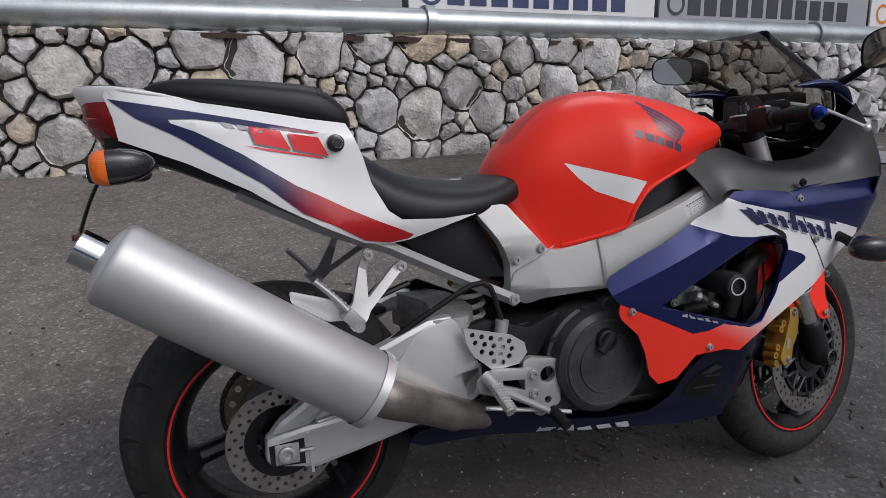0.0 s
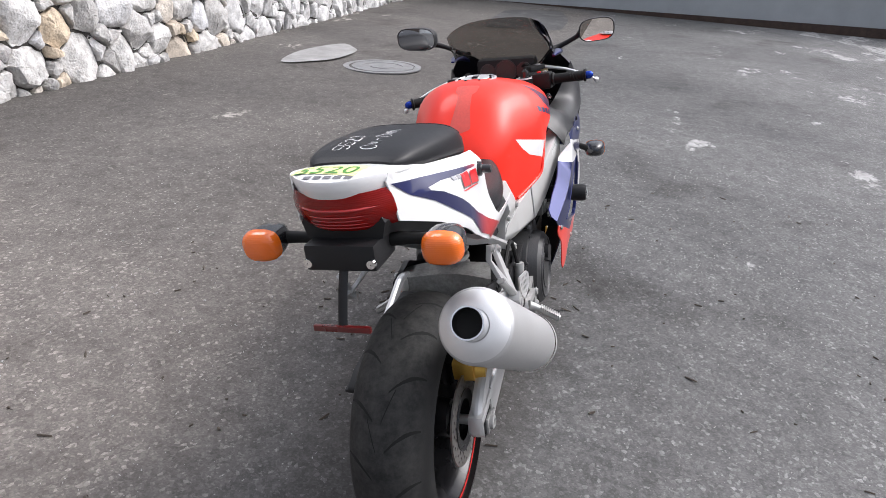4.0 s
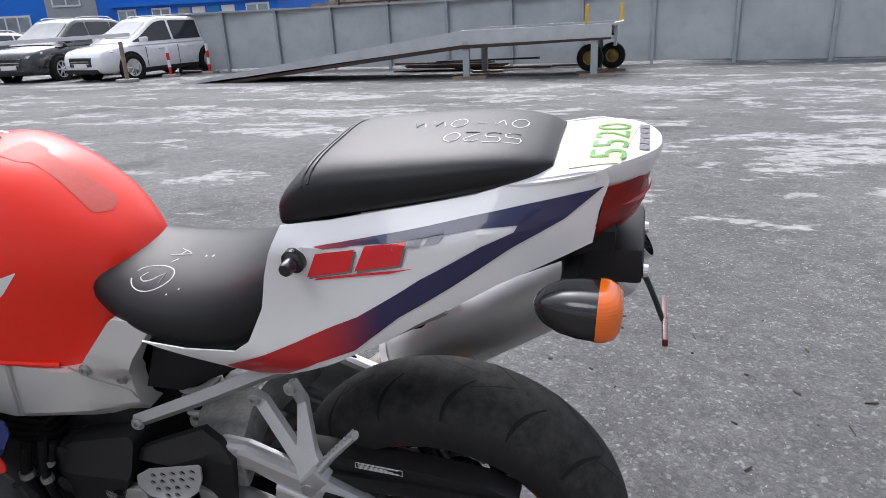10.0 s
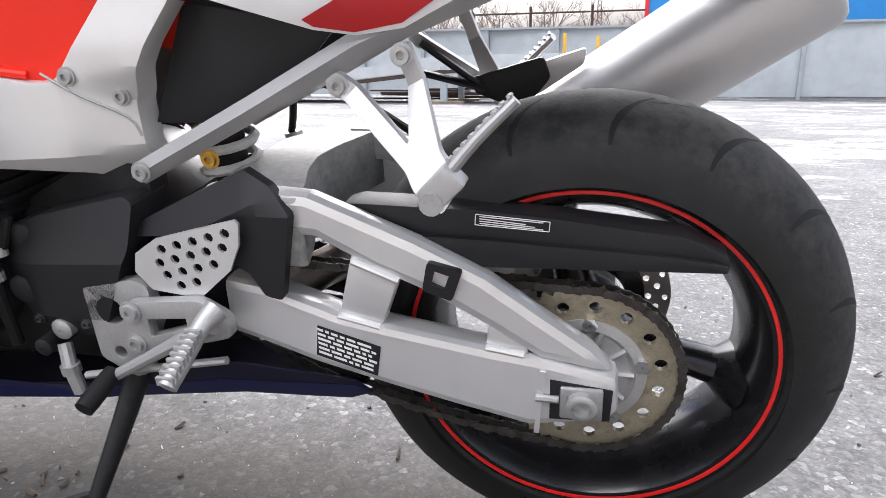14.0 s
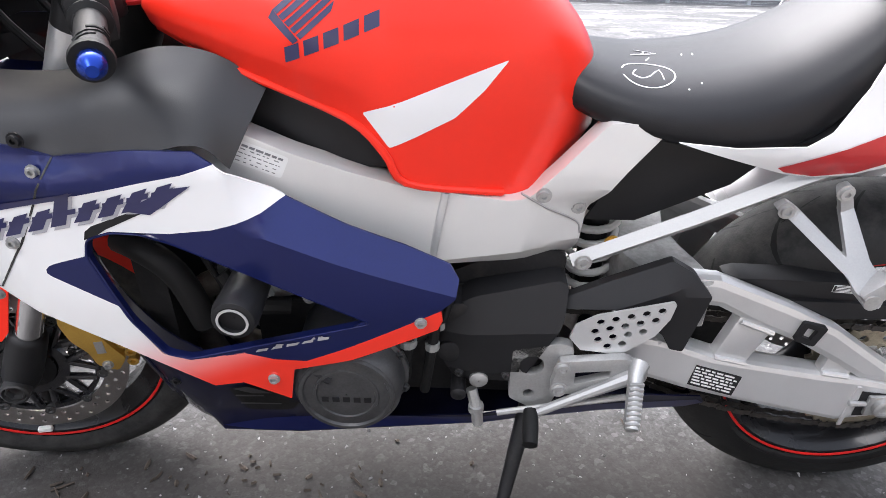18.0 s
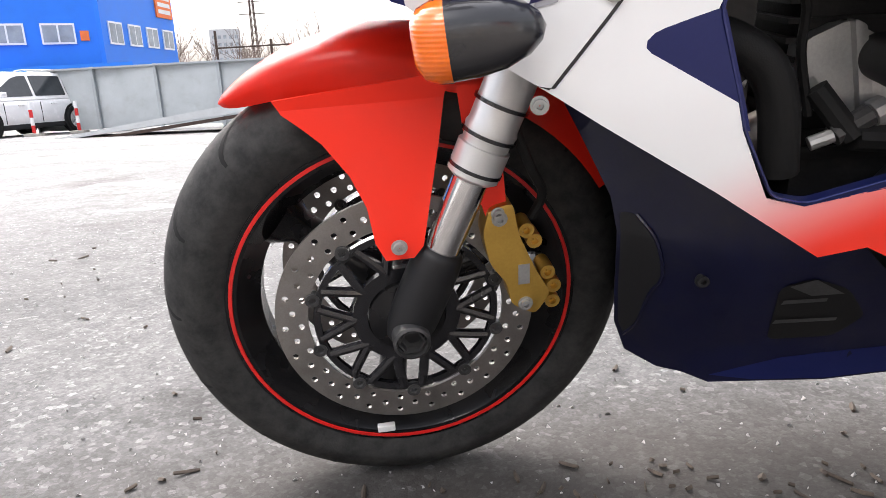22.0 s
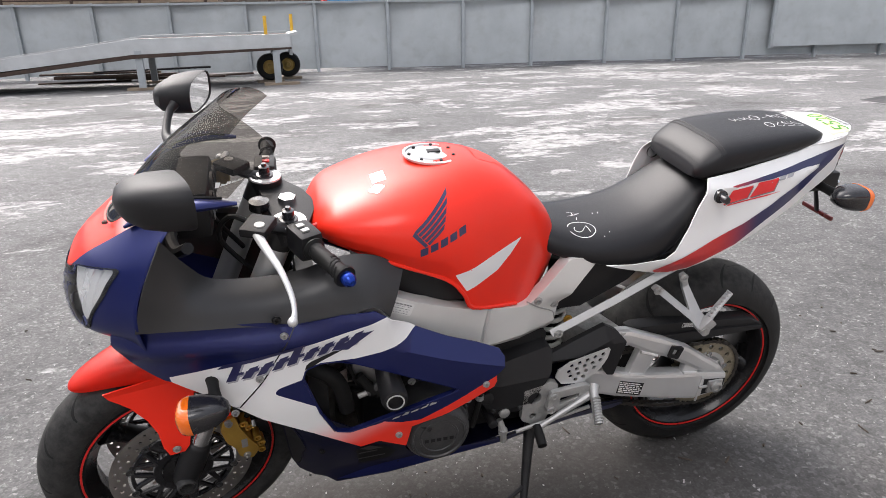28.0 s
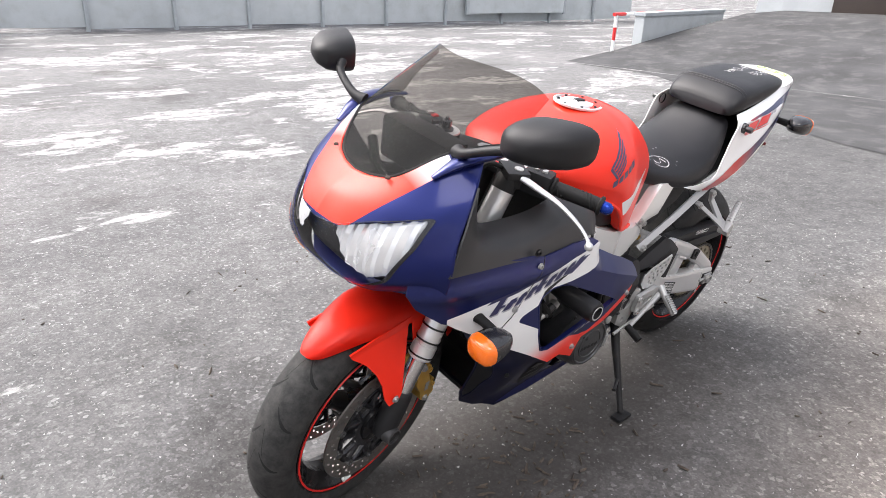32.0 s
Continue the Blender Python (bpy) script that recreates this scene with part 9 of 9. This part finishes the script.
def van():
    t = thing("delivery_van", "tall white panel van parked beyond the cars", "van", at(25.9, -18.9, 98), "parked cars")
    rows = [(-2.95, 0.5, 2.40, 0.93), (-2.85, 0.38, 2.56, 0.99), (-2.6, 0.35, 2.62, 1.0), (0.6, 0.35, 2.62, 1.0), (1.25, 0.35, 2.52, 0.98), (1.55, 0.35, 2.28, 0.97), (2.15, 0.35, 1.45, 0.96), (2.6, 0.36, 1.22, 0.92), (2.85, 0.40, 1.05, 0.84), (2.95, 0.45, 0.85, 0.72)]
    bm = bmesh.new()
    rings(bm, [[(x, y * w, lo + (hi - lo) * z) for y, z in ((-0.95, 0), (-1, 0.08), (-1, 0.5), (-0.97, 0.82), (-0.92, 0.95), (-0.8, 1), (0, 1.01), (0.8, 1), (0.92, 0.95), (0.97, 0.82), (1, 0.5), (1, 0.08), (0.95, 0))] for x, lo, hi, w in rows])
    part("body", bm, CAR_WHITE, t, smooth=40)
    for s in (-1, 1):
        part("side_window", plate(rounded([(0.75, 1.35), (1.95, 1.35), (1.85, 1.55), (1.42, 2.12), (0.75, 2.15)], 0.06, 3), s * 0.95, s * 0.985), CAR_GLASS, t)
        part("side_moulding", plate([(-2.2, 0.62), (1.45, 0.62), (1.45, 0.82), (-2.2, 0.82)], s * 0.98, s * 1.012, (), 0.008), RUBBER, t, "dark grey side moulding")
        for x in (0.62, -0.7):
            part("door_seam", boxes((x - 0.012, x + 0.012, s * 0.992 - 0.012, s * 0.992 + 0.012, 0.5, 2.1)), FENCE_POST, t)
        part("mirror", boxes((1.75, 1.95, min(s * 0.98, s * 1.2), max(s * 0.98, s * 1.2), 1.4, 1.75), bevel=0.05), RUBBER, t)
        part("headlight", boxes((2.62, 2.9, s * 0.66 - 0.16, s * 0.66 + 0.16, 0.85, 1.08), bevel=0.06), REFLECTOR, t)
        for x in (-1.8, 1.98):
            bm = bmesh.new()
            lathe(bm, [(-0.1, 0.2), (-0.11, 0.36), (0.11, 0.36), (0.1, 0.22), (0.05, 0.2)], 26, (x, s * 0.92, 0.36))
            w = part("wheel", bm, RUBBER, t)
            bm = bmesh.new()
            lathe(bm, [(s * 0.09, 0.22), (s * 0.105, 0.20), (s * 0.07, 0.12), (s * 0.09, 0.08), (s * 0.09, 0.001)], 26, (x, s * 0.92, 0.36))
            part("rim", bm, CAST, w)
    bm = bmesh.new()
    rings(bm, [[(x + d, y * w, z + d) for y in (-0.86, -0.4, 0.4, 0.86)][::1] + [(x - 0.03, y * w, z - 0.03) for y in (0.86, -0.86)] for x, z, w, d in ((1.60, 2.22, 0.92, 0.02), (2.13, 1.49, 0.95, 0.02))])
    part("windscreen", bm, SCREEN_GLASS, t)
    part("bumper", boxes((2.8, 3.0, -0.8, 0.8, 0.36, 0.62), bevel=0.06), RUBBER, t)


van()


def cone_posts():
    for x, y in ((12.9, -16.3), (12.4, -17.5)):
        t = thing("bollard", "thin red and white banded post on a concrete foot", "bollard", at(x, y, 0), "banded posts")
        part("foot", boxes((-0.2, 0.2, -0.15, 0.15, -0.02, 0.08), bevel=0.01), CONCRETE, t)
        for k in range(4):
            bm = bmesh.new()
            lathe(bm, [(0.08 + 0.2 * k, 0.001), (0.08 + 0.2 * k, 0.045), (0.28 + 0.2 * k, 0.045), (0.28 + 0.2 * k, 0.001)], 14, axis="z")
            part("band", bm, (RED_ENAMEL, WINDOW_WHITE)[k % 2], t)


cone_posts()


def boom_rest():
    t = thing("boom_rest", "thin pale wooden post on a concrete foot under the boom", "post", at(13.0, -14.6, 0))
    part("foot", boxes((-0.24, 0.24, -0.18, 0.18, -0.02, 0.09), bevel=0.02), CONCRETE, t)
    part("post", boxes((-0.04, 0.04, -0.04, 0.04, 0.08, 1.05), bevel=0.006), WOOD, t)


boom_rest()


# trailer behind the fence
def trailer():
    t = thing("curtain_trailer", "long blue curtain sided trailer standing behind the fence", "trailer", pose(-1.0, -19.3, -0.5, 0, 0, 180 - 4.3))
    n = 40
    bm = bmesh.new()
    a = [(0.05 + 13.9 * i / n, 0.012 * math.sin(i * 1.9)) for i in range(n + 1)]
    for (x0, d0), (x1, d1) in zip(a, a[1:]):
        bm.faces.new([bm.verts.new(v) for v in ((x0, d0 - 0.0, 1.1), (x1, d1, 1.1), (x1, d1, 3.72), (x0, d0, 3.72))])
    bmesh.ops.remove_doubles(bm, verts=bm.verts[:], dist=0.002)
    bmesh.ops.solidify(bm, geom=bm.faces[:], thickness=0.01)
    part("curtain", bm, CURTAIN_BLUE, t)
    part("box_body", boxes((0.02, 14.0, 0.03, 2.5, 1.0, 3.75)), CURTAIN_BLUE, t)
    part("roof_rail", boxes((0, 14.0, -0.05, 0.05, 3.72, 3.82)), RUST, t)
    part("rear_frame", boxes((-0.06, 0.05, -0.04, 2.5, 0.9, 3.82)), RED_ENAMEL, t, "red rear frame")
    part("front_frame", boxes((13.95, 14.06, -0.04, 2.5, 0.9, 3.82)), RED_ENAMEL, t, "red front frame")
    part("chassis", boxes((0.2, 13.8, 0.3, 2.2, 0.75, 0.98)), RUST, t)
    bm = bmesh.new()
    lathe(bm, [(-0.018, 0.62), (-0.026, 0.62), (-0.026, 0.56), (-0.018, 0.56)], 36, (1.6, 0, 2.55))
    lathe(bm, [(-0.018, 0.5), (-0.024, 0.5), (-0.024, 0.44), (-0.018, 0.44)], 36, (1.6, 0, 2.55))
    box(bm, 1.3, 1.9, -0.024, -0.016, 2.5, 2.6)
    box(bm, 1.55, 1.65, -0.024, -0.016, 2.25, 2.85)
    part("emblem", bm, BANNER_WHITE, t, "round white emblem")
    bm = bmesh.new()
    for k in range(14):
        box(bm, 9.6 + 0.25 * k, 9.6 + 0.25 * k + 0.17, -0.024, -0.016, 2.5, 2.72)
    part("lettering", bm, BANNER_WHITE, t)
    for x in (2.2, 3.5, 4.8):
        bm = bmesh.new()
        lathe(bm, [(-0.2, 0.3), (-0.2, 0.5), (0.2, 0.5), (0.2, 0.3), (0.1, 0.05), (0.1, 0.001)], 24, (x, 0.35, 0.5))
        part("wheel", bm, RUBBER, t)
    c = thing("truck_cab", "light blue lorry cab coupled to the trailer", "truck", pose(-15.6, -18.2, -0.5, 0, 0, 180 - 4.3))
    part("cab", boxes((0, 2.2, 0.0, 2.4, 0.7, 3.5), bevel=0.12), CURTAIN_BLUE, c)
    part("side_window", boxes((1.1, 1.9, -0.012, 0.01, 2.0, 2.9)), CAR_GLASS, c)
    for x in (0.2, 1.6):
        bm = bmesh.new()
        lathe(bm, [(-0.2, 0.3), (-0.2, 0.5), (0.2, 0.5), (0.2, 0.3), (0.1, 0.05), (0.1, 0.001)], 24, (x, 0.3, 0.5))
        part("wheel", bm, RUBBER, c)


trailer()


# blue hall far behind the cars
def blue_hall():
    t = thing("warehouse", "large blue clad hall with white windows behind the car park", "building")
    A, B, C = Vector((25.4, -42.9)), Vector((52, -27)), Vector((25.6, -54.2))
    top = 7.7

    def face(p, q, name, win, z0=-1.2, z1=top):
        d = (q - p)
        w = d.length
        m = pose(p.x, p.y, 0, 0, 0, math.degrees(math.atan2(d.y, d.x)))
        part(name, boxes((0, w, -0.3, 0.0, z0, z1)), BLUE_CLAD, t, m=m)
        for x, z, ww, hh, s in win:
            fr = part("window", boxes((x, x + ww, *((0.0, 0.10) if s > 0 else (-0.38, -0.3)), z, z + hh)), WINDOW_WHITE, t, m=m)
            nb = max(2, round(ww / 0.8))
            for k in range(nb):
                a = x + 0.1 + k * (ww - 0.1) / nb
                part("pane", boxes((a, a + (ww - 0.1) / nb - 0.1, *((0.10, 0.11) if s > 0 else (-0.39, -0.38)), z + 0.12, z + hh - 0.12)), PANE, fr)

    face(A, B, "front_wall", [(1.25, 3.9, 1.9, 1.25, 1), (4.0, 3.9, 1.9, 1.25, 1), (6.9, 3.9, 1.9, 1.25, 1)] + [(x, 3.9, 2.6, 1.25, 1) for x in (17, 22, 27)] + [(10.9, 2.4, 1.7, 1.9, 1)] + [(x, 0.9, 2.2, 1.1, 1) for x in (1.5, 5.5, 14, 20)])
    face(A, C, "end_wall", [(x, 3.9, 1.8, 1.45, -1) for x in (0.8, 3.5, 6.2, 8.9)])
    d = (B - A).normalized()
    part("grey_panel", boxes((10.0, 13.0, 0.0, 0.04, 0.0, top - 0.3)), PLASTER, t, "grey plastered bay of the hall", m=pose(A.x, A.y, 0, 0, 0, math.degrees(math.atan2(d.y, d.x))))
    part("notice", boxes((0.5, 1.0, 0.0, 0.06, 4.1, 4.7)), ORANGE_SIGN, t, "small orange notice", m=pose(A.x, A.y, 0, 0, 0, math.degrees(math.atan2(d.y, d.x))))
    d = (C - A).normalized()
    part("sign", boxes((8.2, 10.9, -0.42, -0.3, 6.2, 8.2)), ORANGE_SIGN, t, "orange sign board with pale bars", m=pose(A.x, A.y, 0, 0, 0, math.degrees(math.atan2(d.y, d.x))))
    part("sign_bar", boxes((8.5, 10.6, -0.44, -0.42, 7.5, 7.8), (8.5, 10.6, -0.44, -0.42, 7.0, 7.3), (8.5, 10.6, -0.44, -0.42, 6.5, 6.8)), BANNER_WHITE, t, m=pose(A.x, A.y, 0, 0, 0, math.degrees(math.atan2(d.y, d.x))))
    part("roof", plate([tuple(A), tuple(B), (60, -45), tuple(C)], top, top + 0.2, plane="xy"), BLUE_CLAD, t)
    p = thing("porch", "low blue porch before the hall", "porch")
    part("wall", boxes((21.0, 33.0, -40.0, -38.0, -1.0, 2.2)), BLUE_CLAD, p)
    for x, w in ((31.2, 1.4), (28.6, 1.4), (21.6, 1.6)):
        fr = part("window", boxes((x, x + w, -38.0, -37.93, 1.15, 2.05)), WINDOW_WHITE, p)
        for k in range(2):
            part("pane", boxes((x + 0.1 + k * (w / 2 - 0.03), x + w / 2 - 0.06 + k * (w / 2 - 0.03), -37.93, -37.92, 1.27, 1.93)), PANE, fr)
    for k in range(4):
        part("notice_board", boxes((24.0 + 1.05 * k, 24.9 + 1.05 * k, -38.0, -37.95, 1.25, 2.0)), (LABEL_WHITE, CURTAIN_BLUE, LABEL_WHITE, BANNER)[k], p)
    part("roof", boxes((20.8, 33.2, -40.2, -37.7, 2.2, 2.45)), BLUE_CLAD, p)


blue_hall()


# beyond the fence: rail fence, poles, tower block, bare trees
def beyond():
    t = thing("rail_fence", "rusty iron rail fence on the bank behind the sheets", "fence")
    for k in range(18):
        x = 10 - 1.9 * k
        y = fence_y(x) - 4
        bm = bmesh.new()
        tube(bm, [(x, y, -0.6), (x, y, 2.15 + 0.35 * (k % 3 == 0))], 0.045, 6)
        part("post", bm, RUST, t)
    for z in (1.5, 1.95):
        bm = bmesh.new()
        tube(bm, [(10, fence_y(10) - 4, z), (-22, fence_y(-22) - 4, z)], 0.03, 6)
        part("rail", bm, RUST, t)
    s = thing("timber_stack", "long stack of pale sawn boards behind the fence", "timber", pose(10, -24.0, -0.90, 0, 0, -4))
    for k in range(7):
        part("board", boxes((-8 + 0.4 * (k % 3), 1.6 - 0.5 * (k % 2), -0.8, 0.8, 1.35 + 0.16 * k, 1.49 + 0.16 * k)), WOOD, s)
    b = thing("tower_block", "distant pale tower block", "building", pose(105, -285, 0, 0, 0, 20))
    part("wall", boxes((-6, 6, -6, 6, -5, 25)), TOWER, b)
    for k in range(9):
        for j in range(5):
            part("window", boxes((-5 + 2.2 * j, -3.8 + 2.2 * j, 6.0, 6.05, -2 + 2.9 * k, -0.6 + 2.9 * k)), PANE, b)
    for x, y, h in ((38, -114, 17), (2, -150, 21)):
        p = thing("lattice_mast", "slender dark steel lattice mast", "mast", pose(x, y, -2), "masts")
        bm = bmesh.new()
        w = 1.1
        for sx in (-1, 1):
            for sy in (-1, 1):
                tube(bm, [(sx * w / 2, sy * w / 2, 0), (sx * w / 4, sy * w / 4, h)], 0.09, 5)
        for k in range(int(h / 1.1)):
            a = w / 2 - w / 4 * k * 1.1 / h
            for q in ((-1, -1, 1, -1), (1, -1, 1, 1), (1, 1, -1, 1), (-1, 1, -1, -1)):
                tube(bm, [(q[0] * a, q[1] * a, 1.1 * k), (q[2] * a, q[3] * a, 1.1 * k + 1.1)], 0.05, 4)
        part("lattice", bm, RUST, p)
        for z in (h - 0.5, h - 2.4):
            part("cross_arm", boxes((-2.2, 2.2, -0.08, 0.08, z, z + 0.12)), RUST, p)
    # bare wood: many thin trunks that fork into twigs
    rnd = random.Random(8)
    verts, faces = [], []

    def stick(a, b, r0, r1):
        d = (b - a).normalized()
        u = d.orthogonal().normalized()
        v = d.cross(u)
        i = len(verts)
        for p, r in ((a, r0), (b, r1)):
            for k in range(3):
                an = 2.094 * k
                verts.append(tuple(p + r * (math.cos(an) * u + math.sin(an) * v)))
        for k in range(3):
            faces.append((i + k, i + (k + 1) % 3, i + 3 + (k + 1) % 3, i + 3 + k))

    def grow(p, d, ln, r, depth):
        q = p + d * ln
        stick(p, q, r, r * 0.65)
        if depth:
            for _ in range(3 if depth > 1 else 4):
                nd = (d + Vector((rnd.gauss(0, 0.45), rnd.gauss(0, 0.45), rnd.gauss(0.12, 0.3)))).normalized()
                grow(p + d * ln * rnd.uniform(0.55, 1.0), nd, ln * rnd.uniform(0.5, 0.75), r * 0.55, depth - 1)

    for k in range(120):
        x = 55 - 0.95 * k + rnd.uniform(-1, 1)
        y = -62 - rnd.uniform(0, 26)
        grow(Vector((x, y, -2.5)), Vector((rnd.gauss(0, 0.05), rnd.gauss(0, 0.05), 1)).normalized(), rnd.uniform(3.2, 5.2), 0.12, 4)
    me = bpy.data.meshes.new("woods")
    me.from_pydata(verts, [], faces)
    me.materials.append(BARK)
    tagged(new("woods", me), "belt of bare leafless trees far behind the yard", "trees", kind="stuff")


beyond()


# the other side of the yard: barrier, dock wall, dark ramp, shed
def dock():
    b = thing("red_white_barrier", "red and white banded rail barrier on two posts", "barrier", at(-9.75, -7.35, 187))
    for x in (0, 2.6):
        for k in range(3):
            bm = bmesh.new()
            lathe(bm, [(0.25 * k, 0.001), (0.25 * k, 0.035), (0.25 * k + 0.25, 0.035), (0.25 * k + 0.25, 0.001)], 12, (x, 0, 0), "z")
            part("post", bm, (WINDOW_WHITE, RED_ENAMEL)[k % 2], b)
    for k in range(9):
        bm = bmesh.new()
        lathe(bm, [(0.45 * k - 0.1, 0.001), (0.45 * k - 0.1, 0.035), (0.45 * k + 0.35, 0.035), (0.45 * k + 0.35, 0.001)], 12, (0, 0, 0.75), "x")
        part("rail", bm, (RED_ENAMEL, WINDOW_WHITE)[k % 2], b)
    w = thing("dock_wall", "low grey sheet clad side wall of the loading dock", "wall", at(-9.9, -6.9, 187), kind="structure")
    part("cladding", boxes((0, 4.0, -0.1, 0.1, -0.05, 0.74)), FENCE_SHEET, w)
    part("coping", boxes((-0.03, 4.0, -0.13, 0.13, 0.74, 0.80)), FENCE_POST, w)
    bm = bmesh.new()
    prof = [(-7.4, -0.02), (-9.0, 0.12), (-11.5, 0.45), (-14.0, 0.75), (-16.0, 0.8)]
    loops = [[(x, y, gz(x, y) + h) for y in np.linspace(-6.8, 9, 12)] for x, h in prof]
    rings(bm, loops, close=False)
    ramp = tagged(make("ramp", bm, DARK_ASPHALT), "dark asphalt ramp that climbs to the shed doors", "ramp", kind="structure")
    s = tagged(make("wall_west", boxes((-20, -16.0, -6.9, 14, -0.6, 4.2), (-24, -20, -9.5, 14, -0.6, 4.2)), PLASTER), "pale grey shed wall", "wall", kind="structure")
    d = tagged(new("door_2"), "brown sheet steel door of the shed", "door", kind="structure")
    d.matrix_basis = pose(-16.0, -4.6, 0.55)
    part("leaf", boxes((0, 0.05, -1.1, 1.1, 0, 2.3), bevel=0.01), BROWN_DOOR, d)
    bm = bmesh.new()
    tube(bm, [(0.05, 0.8, 1.1), (0.12, 0.8, 1.1), (0.12, 0.6, 1.1)], 0.015)
    part("door_handle", bm, CHROME, d)
    g = tagged(new("door_3"), "pale ribbed roller door of the shed", "door", kind="structure")
    g.matrix_basis = pose(-16.0, -1.2, 0.55)
    for k in range(12):
        part("slat", boxes((0, 0.04, -1.4, 1.4, 0.2 * k, 0.2 * k + 0.19)), WINDOW_WHITE, g)
    # a low skip shed panel at the fence's far end
    make_p = thing("sheet_gate", "grey sheet metal gate hung on the fence", "gate", pose(-16.0, fence_y(-16) + 0.2, gz(-16, -16), 0, 0, -4.3))
    part("panel", boxes((-2.2, 2.2, 0, 0.05, 0.35, 2.3)), FENCE_SHEET, make_p)
    part("gate_frame", boxes((-2.3, -2.2, -0.02, 0.07, 0.3, 2.35), (2.2, 2.3, -0.02, 0.07, 0.3, 2.35)), FENCE_POST, make_p)


dock()
